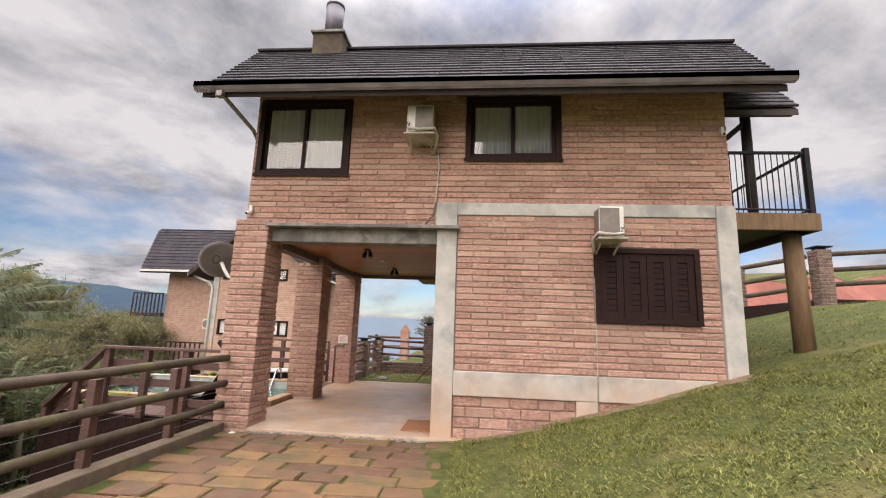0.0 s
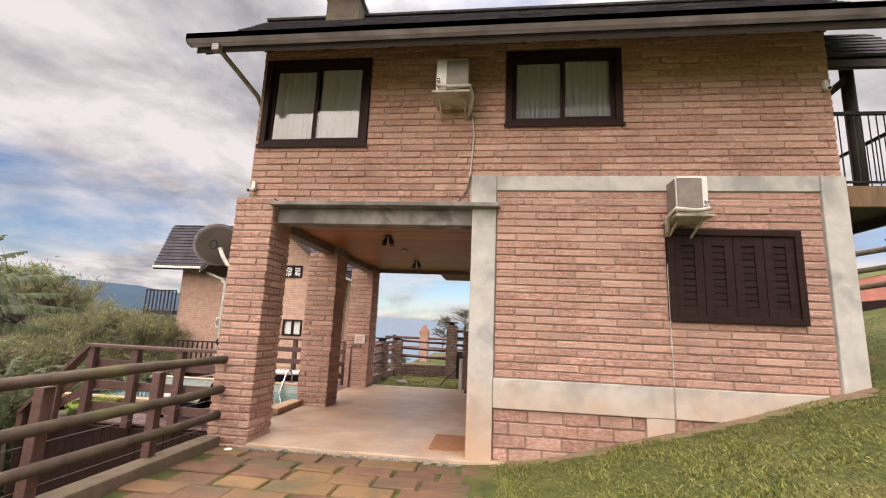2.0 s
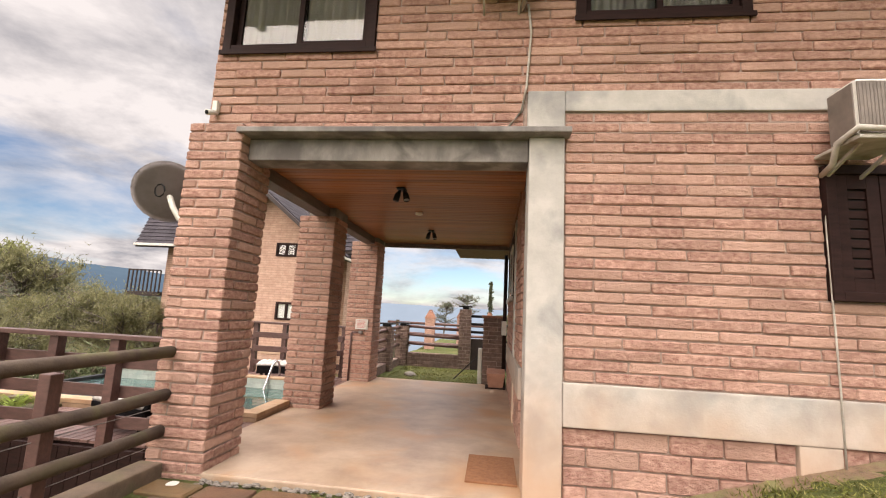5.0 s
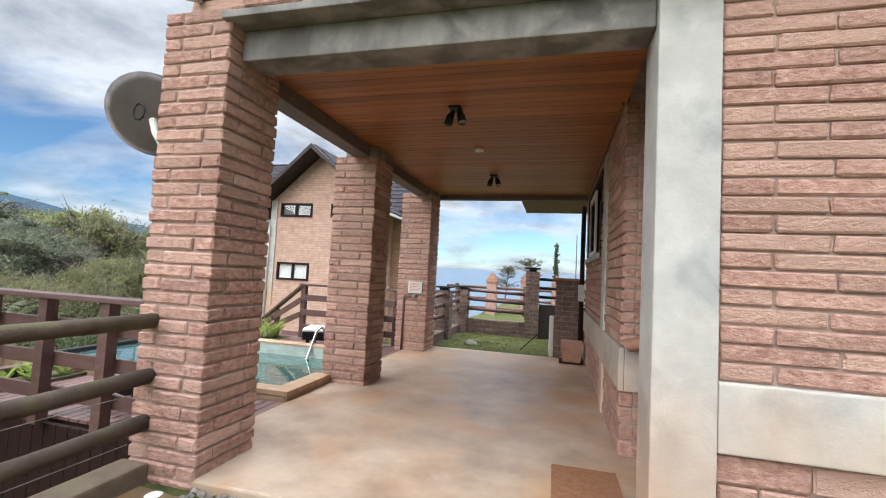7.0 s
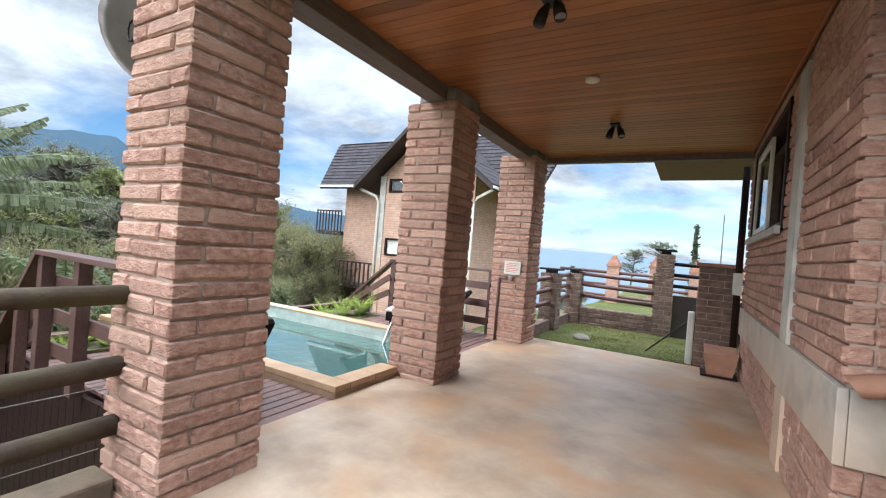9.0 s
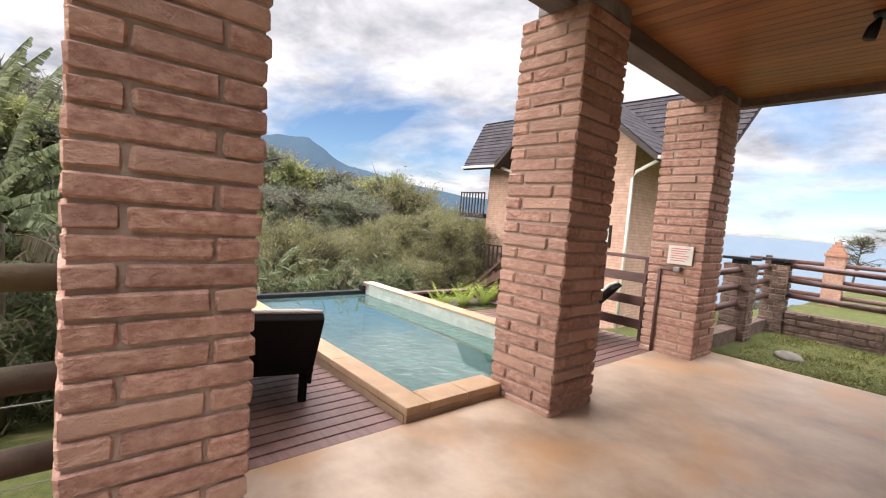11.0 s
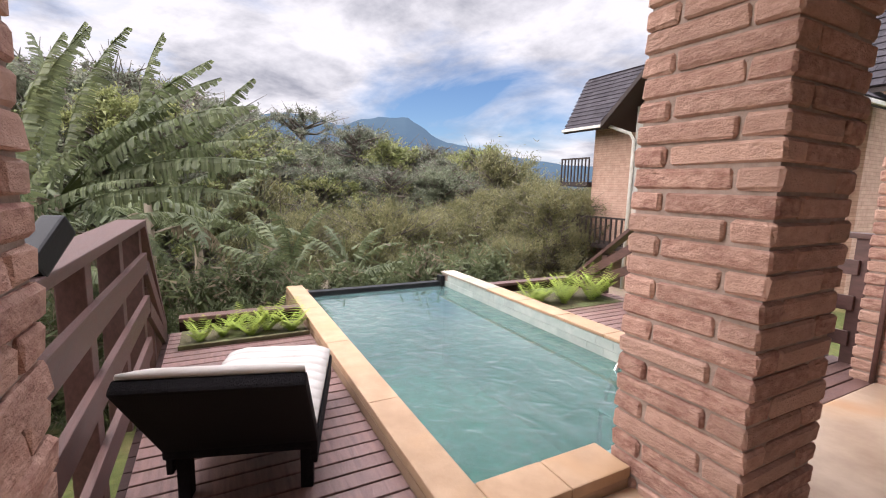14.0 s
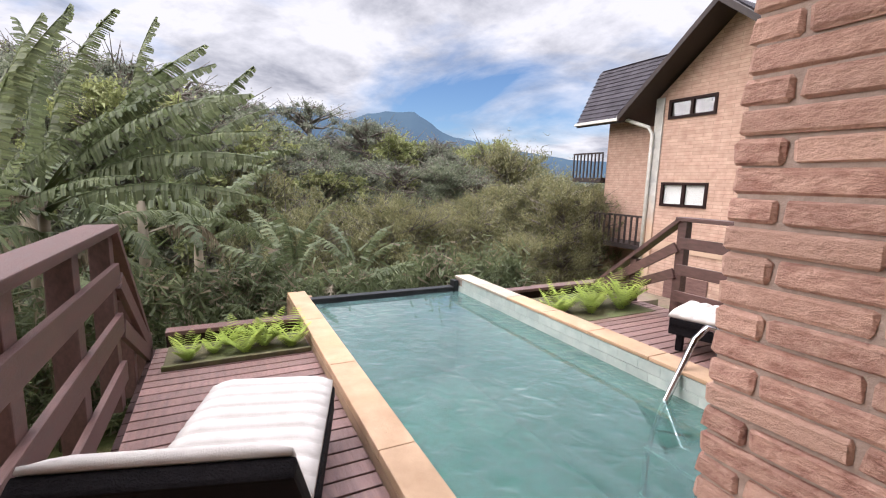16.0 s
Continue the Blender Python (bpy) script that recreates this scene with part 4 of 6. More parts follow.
for x in (3.52, 4.68):
    part("rail_post", B((x - 0.035, x + 0.035, 6.385, 6.455, 3.24, 4.24), bevel=0.006), M_BLACK, rail)
for k in range(13):
    x = 3.62 + k * 0.083
    part("baluster", tube([(x, 6.42, 3.32), (x, 6.42, 4.16)], 0.007, n=6), M_BLACK, rail)
for k in range(20):
    y = 6.6 + k * 0.14
    part("baluster", tube([(4.68, y, 3.32), (4.68, y, 4.16)], 0.007, n=6), M_BLACK, rail)
proof = thing("balcony_roof", 4.0, 7.0, 4.75, "small tiled lean-to roof over the balcony", "roof", "", "structure")
part("brace", bar((3.5, 6.6, 4.3), (4.0, 6.6, 4.74), 0.08, 0.08), M_SOFFIT, proof)
part("fascia", B((3.47, 4.44, 6.24, 6.28, 4.66, 4.80), bevel=0.006), M_SOFFIT, proof)

# ---- path, kerb and log fence ----
bed = solo("path_bed", B((-3.42, 0.02, -6, 6.015, -0.12, -0.006)), M_SOIL, "mossy soil between the paving stones", "path", "", "structure", at=(-1.7, 0, 0))
kerb = solo("kerb", B((-3.62, -3.42, -6, 6.0, -0.9, 0.12), bevel=0.015), M_KERB, "mossy concrete kerb along the path", "kerb", "", "structure", at=(-3.5, 0, 0))
fence = thing("log_fence", -3.55, 3.0, 0.1, "mossy round log rail fence on square posts", "fence")
for k, y in enumerate((5.12, 4.0, 2.3, 0.9, -0.5, -1.9, -3.3)):
    part("post", B((-3.63, -3.545, y - 0.045, y + 0.045, 0.12, 0.90), bevel=0.008), M_RAIL, fence)
for j, z in enumerate((0.96, 0.62, 0.35)):
    rng = random.Random(j + 5)
    ys = [6.02, 5.4, 4.6, 3.8, 2.8, 1.8, 0.5, -1, -2.5, -4]
    part("rail", tube([(-3.50 + rng.uniform(-0.012, 0.012), y, z + rng.uniform(-0.012, 0.012)) for y in ys], [0.046 * rng.uniform(0.93, 1.08) for _ in ys], n=12, wob=0.04, seed=j), M_LOG, fence, "", True)
for z in (0.5, 0.2):
    part("wire", tube([(-3.6, 6.0, z), (-3.6, -4, z)], 0.003, n=4), M_GREYMETAL, fence)

# ---- pool, decks ----
WATER_Z = 0.075
pool = thing("pool", -5.4, 8.7, -1.2, "small plunge pool with sea-green tiles and yellow stone coping", "pool", "", "structure")
PX0, PX1, PY0, PY1 = -7.15, -3.70, 7.72, 9.40
part("shell", B((PX0, PX1, PY0, PY1, -1.0, -0.9), (PX1, -3.55, 7.60, 9.58, -1.3, 0.095), (PX0, PX1, 7.60, PY0, -1.3, 0.095), (PX0, PX1, PY1 + 0.004, 9.56, -1.3, 0.055), (PX0 - 0.12, PX0, 7.6, 9.58, -1.3, 0.02)), M_POOLFLOOR, pool)
part("side_wall", B((PX0 - 0.08, -3.56, PY1 + 0.018, 9.56, 0.057, 0.218), bevel=0.006), M_MORTAR, pool)
part("overflow_edge", B((PX0 - 0.10, PX0, PY0, PY1, 0.022, 0.128), bevel=0.01), M_BLACK, pool, "wet dark overflow edge")
part("end_post", B((PX0 - 0.085, PX0 + 0.02, PY1 - 0.055, PY1 - 0.002, 0.03, 0.20), bevel=0.004), M_BLACK, pool, "wet dark corner post")
part("rim", B((-7.3, -3.548, 7.558, 7.598, -0.1, 0.094)), M_COPING_SIDE, pool)
part("riser", B((-3.545, -3.52, 7.56, 8.38, 0.03, 0.104), bevel=0.003), M_COPING_SIDE, pool)
water = solo("water", B((PX0 + 0.002, PX1 - 0.002, PY0 + 0.002, PY1 - 0.002, WATER_Z - 0.004, WATER_Z)), M_WATER, "rippled turquoise pool water", "water", "", "structure")
water.visible_shadow = False
cop = []
for k in range(4):
    cop.append((-7.43 + k * 0.979, -7.43 + (k + 1) * 0.979 - 0.003, 7.556, PY0 + 0.012, 0.098, 0.15))
for k in range(2):
    cop.append((PX1 - 0.012, -3.515, PY0 + 0.015 + k * 0.325, PY0 + 0.015 + (k + 1) * 0.325 - 0.004, 0.0985, 0.1505))
for bx in cop:
    part("coping_stone", B(bx, bevel=0.008), M_COPING, pool)
part("end_block", B((-7.45, -7.31, 7.55, 7.80, -0.3, 0.096), bevel=0.01), M_COPING_SIDE, pool)
for k in range(7):
    a = -7.22 + k * 0.525
    part("coping_stone", B((a, a + 0.519, PY1 - 0.004, 9.585, 0.22, 0.245), bevel=0.006), M_COPING if k > 1 else M_COPING_PALE, pool)
TW = 0.17
for r in range(2):
    for k in range(21):
        a = PX0 + 0.01 + k * TW + (TW / 2 if r else 0)
        if a + TW < PX1:
            part("tile", B((a + 0.001, a + TW - 0.001, PY1 + 0.002, PY1 + 0.017, 0.06 + r * 0.079, 0.06 + (r + 1) * 0.079 - 0.003)), M_TILE_PALE, pool)

DECK_Z = 0.05


def deck(name, x0, x1, y0, y1, label, seed):
    """Boards run across the deck, along y."""
    ob = thing(name, (x0 + x1) / 2, (y0 + y1) / 2, DECK_Z, label, "deck", "", "structure")
    part("joist", B((x0 + 0.02, x1 - 0.02, y0 + 0.02, y0 + 0.07, -0.10, 0.018), (x0 + 0.02, x1 - 0.02, y1 - 0.09, y1 - 0.04, -0.10, 0.018), (x0 + 0.02, x1 - 0.02, (y0 + y1) / 2, (y0 + y1) / 2 + 0.05, -0.10, 0.018)), M_DARKWOOD, ob)
    part("underlay", B((x0 + 0.02, x1 - 0.02, y0 + 0.02, y1 - 0.02, -0.13, -0.11)), M_BLACK, ob)
    part("fascia", B((x1 - 0.018, x1, y0, y1, -0.10, 0.02), bevel=0.004), M_DECK, ob)
    n = int((x1 - x0) / 0.098)
    for k in range(n):
        a = x1 - (k + 1) * 0.098
        part("deck_board", B((a + 0.012, a + 0.098, y0, y1, 0.022, DECK_Z), bevel=0.004), M_DECK, ob)
    return ob


d1 = deck("deck_left", -6.50, -3.53, 6.52, 7.552, "maroon wooden pool deck of grooved boards", 1)
part("skirt", B(*[(-6.6 + k * 0.125, -6.6 + k * 0.125 + 0.118, 6.47, 6.515, -1.9, 0.0) for k in range(24)], bevel=0.003), M_DARKWOOD, d1, "dark maroon board skirt")
d2 = deck("deck_right", -6.66, -3.53, 9.595, 11.2, "maroon wooden deck behind the pool", 2)
part("skirt", B((-6.66, -3.6, 11.2, 11.225, -1.9, 0.0)), M_DECK, d2)
solo("deck_foundation", B((-6.4, -3.7, 6.56, 7.5, -2.6, -0.14), (-7.2, -3.7, 7.62, 9.55, -3.0, -1.31), (-6.6, -3.7, 9.65, 11.15, -2.8, -0.14)), M_CONC_DARK, "concrete base of the pool and decks", "foundation", "", "structure")


def deck_rail(y, xa, xb, xc, label, wall_y=1):
    """Board railing from xa to xb that then slopes down to xc."""
    ob = thing("deck_railing", (xa + xb) / 2, y, DECK_Z, label, "railing", "deck railings")
    s = wall_y
    n = 3
    for k in range(n + 1):
        x = xa + (xb - xa) * k / n
        part("post", B((x - 0.045, x + 0.045, y - 0.045, y + 0.045, DECK_Z - 0.03, 1.0), bevel=0.005), M_RAIL, ob)
    part("cap", B((min(xa, xb) - 0.06, max(xa, xb) + 0.06, y - 0.075, y + 0.075, 1.0, 1.04), bevel=0.006), M_RAIL, ob)
    for z in (0.73, 0.46, 0.19):
        part("rail_board", B((min(xa, xb), max(xa, xb), y + s * 0.046, y + s * 0.075, z, z + 0.11), bevel=0.005), M_RAIL, ob)
    for dz, w in ((0.0, 0.15), (-0.27, 0.03), (-0.54, 0.03)):
        z0 = 1.01 + dz
        zf = 0.12 + max(dz * 0.25, -0.2)
        part("slope_board", bar((xb - 0.03, y + (s * 0.06 if dz else 0), z0), (xc, y + (s * 0.06 if dz else 0), zf), w, 0.04 if not dz else 0.10, bevel=0.004), M_RAIL, ob)
    xm = (xb + xc) / 2
    part("post", B((xm - 0.04, xm + 0.04, y - 0.04, y + 0.04, -0.1, 0.53), bevel=0.005), M_RAIL, ob)
    part("post", B((xc - 0.04, xc + 0.04, y - 0.04, y + 0.04, -0.2, 0.14), bevel=0.005), M_RAIL, ob)
    return ob


deck_rail(6.42, -3.72, -5.62, -6.50, "brown wooden board railing of the deck, sloping down at its end")
deck_rail(11.13, -3.78, -5.62, -6.70, "brown wooden board railing behind the pool, sloping down at its end", -1)
for y0, y1, x in ((6.58, 7.545, -6.54), (9.62, 11.05, -6.70)):
    lr = thing("low_deck_rail", x, (y0 + y1) / 2, 0.0, "low brown wooden rail on the edge of the deck", "railing", "low rails")
    part("cap", B((x - 0.06, x + 0.06, y0, y1, 0.125, 0.16), bevel=0.006), M_RAIL, lr)
    part("board", B((x - 0.02, x + 0.02, y0, y1, -0.12, 0.123), bevel=0.004), M_DARKWOOD, lr)
planter_l = solo("planter_trough", B((-6.46, -6.02, 6.60, 7.54, 0.02, 0.055), (-6.02, -5.99, 6.60, 7.54, 0.051, 0.085), bevel=0.004), M_SOIL, "soil strip for ferns at the deck edge", "planter", "planter troughs")
planter_r = solo("planter_trough", B((-6.62, -5.75, 9.64, 11.0, 0.02, 0.056), bevel=0.004), M_SOIL, "soil strip for ferns at the deck edge", "planter", "planter troughs")


# ---- sun loungers ----
def lounger(bx, by, ang, label):
    """Built along -x from the hinge at the origin, then turned and set down."""
    ob = thing("sun_lounger", 0, 0, 0, label, "sun lounger", "sun loungers by the pool")
    w, L = 0.28, 0.80
    part("frame", B((-L, 0.06, -w, w, 0.20, 0.26), bevel=0.012), M_WICKER, ob)
    part("apron", B((-L, 0.04, -w + 0.004, -w + 0.03, 0.13, 0.20), (-L, 0.04, w - 0.03, w - 0.004, 0.13, 0.20), bevel=0.006), M_WICKER, ob)
    for x in (-L + 0.08, -0.02):
        for y in (-w + 0.05, w - 0.05):
            part("leg", B((x - 0.025, x + 0.025, y - 0.025, y + 0.025, 0, 0.2), bevel=0.006), M_WICKER, ob)
    a = radians(50)
    hgt = 0.535
    rot = Matrix.Translation((0.02, 0, 0.22)) @ Matrix.Rotation(-a, 4, "Y")
    bm = B((0, hgt, -w, w, -0.02, 0.03), bevel=0.012)
    bmesh.ops.transform(bm, matrix=rot, verts=bm.verts)
    part("backrest", bm, M_WICKER, ob)

    def pad(x0, x1, tufts, m):
        bm = bmesh.new()
        nx, ny = tufts * 8, 12
        top = []
        for i in range(nx + 1):
            x = x0 + (x1 - x0) * i / nx
            row = []
            for j in range(ny + 1):
                y = -w + 0.01 + (2 * w - 0.02) * j / ny
                e = min(1, 6 * min(j, ny - j) / ny + 0.25)
                t = abs(math.sin(math.pi * tufts * i / nx)) ** 0.45
                row.append(bm.verts.new((x, y, 0.018 + (0.018 + 0.027 * t) * e)))
            top.append(row)
        for i in range(nx):
            for j in range(ny):
                bm.faces.new((top[i][j], top[i + 1][j], top[i + 1][j + 1], top[i][j + 1]))
        r = bmesh.ops.extrude_face_region(bm, geom=bm.faces[:])
        for v in r["geom"]:
            if isinstance(v, bmesh.types.BMVert):
                v.co.z = 0.0
        bmesh.ops.recalc_face_normals(bm, faces=bm.faces)
        bmesh.ops.transform(bm, matrix=m, verts=bm.verts)
        return bm

    mt = part("mattress", pad(-L - 0.01, 0.0, 9, Matrix.Translation((0, 0, 0.262))), M_CUSHION, ob, "tufted cream mattress", True)
    part("back_cushion", pad(0.03, hgt + 0.005, 6, rot @ Matrix.Translation((0, 0, 0.03)) @ Matrix.Diagonal((1, 1, 0.65, 1))), M_CUSHION, mt, "tufted cream back cushion", True)
    ob.matrix_basis = pose(bx, by, DECK_Z, 0, 0, ang)
    BASE[ob.name] = Vector((bx, by, DECK_Z))
    return ob


lg = lounger(-4.17, 6.95, -17, "dark wicker sun lounger with a raised back and cream tufted mattress")
copy_thing(lg, pose(-4.3, 10.62, DECK_Z, 0, 0, 17))["label"] = "dark wicker sun lounger with cream mattress behind the pool"

ladder = thing("pool_ladder", -4.4, 9.5, -0.6, "polished steel pool ladder with two handrails", "ladder")
for x in (-4.38, -3.92):
    part("handrail", tube([(x, 9.78, DECK_Z), (x, 9.77, 0.34), (x, 9.71, 0.45), (x, 9.61, 0.48), (x, 9.51, 0.42), (x, 9.26, 0.0), (x, 9.18, -0.2), (x, 9.18, -0.8)], 0.019, n=10), M_STEEL, ladder, "", True)
for z in (-0.2, -0.5):
    part("tread", B((-4.38, -3.92, 9.14, 9.22, z, z + 0.02), bevel=0.004), M_STEEL, ladder)

# ---- fixtures of the porch ----
def ceiling_spot(x, y, label):
    ob = thing("ceiling_spotlight", x, y, 2.78, label, "spotlight", "porch ceiling spotlights")
    part("plate", B((x - 0.05, x + 0.05, y - 0.07, y + 0.07, 2.762, 2.779), bevel=0.006), M_BLACK, ob)
    for dx, tx, ty in ((-0.035, -0.02, -0.03), (0.045, 0.035, -0.07)):
        part("lamp_head", tube([(x + dx * 0.5, y, 2.755), (x + dx + tx * 0.3, y + ty * 0.4, 2.70), (x + dx + tx, y + ty, 2.63)], [0.014, 0.034, 0.036], n=14), M_BLACK, ob, "", True)
    part("lens", tube([(x + 0.08, y - 0.07, 2.631), (x + 0.081, y - 0.071, 2.626)], 0.03, n=14), M_GREYMETAL, ob)


ceiling_spot(-1.96, 7.37, "black twin spotlight fixed to the pine ceiling")
ceiling_spot(-1.97, 9.88, "black twin spotlight on the pine ceiling near the lawn")
det = solo("smoke_detector", tube([(-1.96, 8.57, 2.779), (-1.96, 8.57, 2.755), (-1.96, 8.57, 2.745)], [0.055, 0.055, 0.03], n=18), M_WHITE, "small white round smoke detector on the ceiling", "smoke detector", smooth=True, at=(-1.96, 8.57, 2.76))
solo("doormat", B((-1.06, -0.64, 6.34, 7.02, 0.06, 0.078), bevel=0.006), M_MAT, "reddish-brown coir doormat on the porch floor", "doormat", at=(-0.85, 6.7, 0.06))
sign = thing("notice_board", -3.33, 10.78, 1.0, "white notice board with lines of red print", "notice")
part("board", B((-3.46, -3.22, 10.775, 10.795, 1.01, 1.20), bevel=0.003), M_WHITE, sign)
for k in range(6):
    part("text_line", B((-3.43, -3.25 - 0.02 * (k % 3), 10.772, 10.776, 1.165 - k * 0.024, 1.173 - k * 0.024)), M_SIGN_RED, sign)
tap = thing("outdoor_tap", -3.34, 10.77, 0.9, "small tap fed by a brown pipe on the column", "tap")
part("tap_body", B((-3.38, -3.31, 10.73, 10.795, 0.93, 0.985), bevel=0.012), M_GREYMETAL, tap)
part("pipe", tube([(-3.34, 10.79, 0.95), (-3.52, 10.785, 0.95), (-3.53, 10.785, 0.94), (-3.53, 10.785, 0.05)], 0.016, n=8), M_RAIL, tap, "brown water pipe", True)
ledge_tile = solo("roof_tile_offcut", tube([(-0.57, 7.27, 0.89), (-0.40, 7.25, 0.97), (-0.18, 7.22, 1.07)], [0.075, 0.08, 0.085], n=10), M_TERRA, "terracotta half-round roof tile lying on the wall ledge", "roof tile", smooth=True, at=(-0.4, 7.3, 0.9))
for v in ledge_tile.data.vertices:
    v.co.z *= 0.55
pot = thing("square_planter", -0.78, 11.14, 0.06, "square terracotta planter on a tray beside the wall", "planter")
bm = bmesh.new()
bmesh.ops.create_cone(bm, segments=4, radius1=0.185, radius2=0.24, depth=0.31, cap_ends=True, matrix=Matrix.Translation((-0.79, 11.13, 0.235)) @ Matrix.Rotation(math.pi / 4, 4, "Z"))
bmesh.ops.inset_region(bm, faces=[f for f in bm.faces if f.normal.z > 0.9], thickness=0.03)
for f in [f for f in bm.faces if f.normal.z > 0.9 and f.calc_area() < 0.09]:
    bmesh.ops.translate(bm, verts=f.verts, vec=(0, 0, -0.06))
    break
part("pot", bm, M_TERRA, pot)
part("tray", B((-0.98, -0.61, 10.95, 11.31, 0.06, 0.082), bevel=0.008), M_DARKWOOD, pot)
dp = solo("downpipe", tube([(-0.64, 11.53, 0.05), (-0.64, 11.53, 2.62)], 0.04, n=10), M_DARKWOOD, "dark brown downpipe at the wall's end", "downpipe", smooth=True, at=(-0.64, 11.53, 0.05))
solo("meter_box", B((-0.70, -0.605, 11.36, 11.49, 1.02, 1.29), bevel=0.01), M_WHITE, "white meter box on the porch wall", "meter box", at=(-0.65, 11.4, 1.1))
dish = thing("satellite_dish", -3.86, 6.15, 2.2, "grey satellite dish on an arm beside the column", "satellite dish")
bm = bmesh.new()
rings = []
for i in range(7):
    r = 0.295 * i / 6
    rings.append([bm.verts.new((r * math.cos(2 * math.pi * k / 28), r * math.sin(2 * math.pi * k / 28) * 1.06, 0.5 * r * r)) for k in range(28)] if i else [bm.verts.new((0, 0, 0))])
for k in range(28):
    bm.faces.new((rings[0][0], rings[1][k], rings[1][(k + 1) % 28]))
for i in range(1, 6):
    for k in range(28):
        bm.faces.new((rings[i][k], rings[i + 1][k], rings[i + 1][(k + 1) % 28], rings[i][(k + 1) % 28]))
bmesh.ops.solidify(bm, geom=bm.faces[:], thickness=0.008)
DC = Vector((-3.93, 6.25, 2.36))
bmesh.ops.transform(bm, matrix=Matrix.Translation(DC) @ Vector((-0.45, 0.62, 0.55)).to_track_quat("Z", "Y").to_matrix().to_4x4(), verts=bm.verts)
part("reflector", bm, M_GUTTER, dish, "", True)
part("arm", tube([(-3.88, 6.22, 2.33), (-3.80, 6.18, 2.22), (-3.74, 6.2, 2.12), (-3.62, 6.24, 2.08)], 0.026, n=10), M_WHITE, dish, "", True)
part("feed_loop", tube([(-3.93 + 0.05 * math.cos(k), 6.17 - 0.02, 2.37 + 0.06 * math.sin(k)) for k in [j * 0.7 for j in range(10)]], 0.007, n=6, cap=False), M_BLACK, dish)
flood = thing("floodlight", -3.78, 6.52, 1.1, "black floodlight on the deck railing", "floodlight")
part("lamp_body", bar((-3.93, 6.50, 1.16), (-3.80, 6.46, 1.055), 0.06, 0.07, bevel=0.008), M_BLACK, flood)
part("bracket", B((-3.84, -3.80, 6.44, 6.48, 1.035, 1.09), bevel=0.004), M_BLACK, flood)

# ---- rear garden wall, fence and gate pillars ----
def garden_pillar(x0, x1, y0, y1, z1, label, cap=True, zb=-0.02):
    ob = thing("brick_pillar", (x0 + x1) / 2, (y0 + y1) / 2, zb, label, "pillar", "garden pillars")
    part("core", B((x0 + 0.012, x1 - 0.012, y0 + 0.012, y1 - 0.012, zb, z1 - 0.005)), M_MORTAR, ob)
    n = round((z1 - zb) / 0.085)
    p = (z1 - zb) / n
    rng = random.Random(int(x0 * 100))
    t = 0.11
    for r in range(n):
        z = zb + (r + 0.5) * p
        lx, ly = x1 - x0 - t - 0.01, y1 - y0 - t - 0.01
        fx = (x0 + t + 0.01 + x1) / 2 if r % 2 == 0 else (x0 + x1 - t - 0.01) / 2
        cy = y0 + ly / 2 + (t + 0.01 if r % 2 == 0 else 0)
        for x, y, l, rz in ((fx, y0 + t / 2, lx, 0), (x0 + x1 - fx, y1 - t / 2, lx, 0), (x1 - t / 2, cy, ly, math.pi / 2), (x0 + t / 2, y0 + y1 - cy, ly, math.pi / 2)):
            put("brick", block_mesh(l, t, p - 0.011, 0.008, M_BRICK_BROWN, rng.randrange(4)), ob, x + rng.uniform(-0.004, 0.004), y + rng.uniform(-0.004, 0.004), z, rz)
    if cap:
        part("cap", B((x0 - 0.02, x1 + 0.02, y0 - 0.02, y1 + 0.02, z1 + 0.05, z1 + 0.085), (x0 + 0.07, x1 - 0.07, y0 + 0.07, y1 - 0.07, z1 - 0.01, z1 + 0.052), bevel=0.004), M_BLACK, ob, "flat black lamp cap")
    return ob


garden_pillar(-1.72, -1.42, 13.85, 14.15, 1.52, "brick garden pillar with a flat black lamp cap on the lawn")
garden_pillar(-3.33, -3.04, 13.85, 14.15, 1.02, "low brick corner pillar of the lawn with a black cap")
garden_pillar(-3.48, -3.16, 12.6, 12.9, 1.02, "low brick pillar at the lawn's edge with a black cap")
gp = garden_pillar(-1.06, -0.66, 11.56, 11.96, 1.34, "brick pillar with a terracotta top at the end of the porch wall", False)
part("cap", B((-1.10, -0.62, 11.52, 12.0, 1.342, 1.39), bevel=0.012), M_TERRA, gp, "terracotta cap")
solo("wall_garden_dark", B((-1.41, 0.5, 13.95, 14.1, -0.05, 0.78), bevel=0.01), M_SOFFIT, "dark board wall beside the garden pillar", "wall", "", "structure")
gw = solo("wall_garden", B((-3.03, -1.725, 13.92, 14.08, -0.05, 0.36), (-3.42, -3.24, 11.4, 12.59, -0.05, 0.20), (-3.38, -3.22, 12.91, 13.84, -0.05, 0.20), bevel=0.01), M_BRICK_BROWN, "low brick garden wall round the lawn", "wall", "", "structure")
gfence = thing("garden_fence", -2.4, 14.0, 0.4, "brown round log rails between the garden pillars", "fence")
for z in (0.57, 0.79, 1.0):
    part("rail", tube([(-3.1, 14.0, z + 0.02), (-2.4, 14.0, z), (-1.65, 14.0, z - 0.02)], 0.04, n=10), M_RAIL, gfence, "", True)
    part("rail", tube([(-3.32, 11.36, z - 0.1), (-3.28, 13.9, z - 0.02)], 0.04, n=10), M_RAIL, gfence, "", True)
for z in (0.95, 1.15, 1.35):
    part("rail", tube([(-1.5, 14.0, z), (0.6, 14.0, z - 0.02)], 0.035, n=10), M_BLACK, gfence, "", True)
solo("walking_cane", tube([(-1.66, 12.1, 0.03), (-1.08, 12.0, 0.62)], 0.011, n=8), M_BLACK, "thin dark stick leaning on the brick pillar", "stick", smooth=True, at=(-1.4, 12, 0.03))
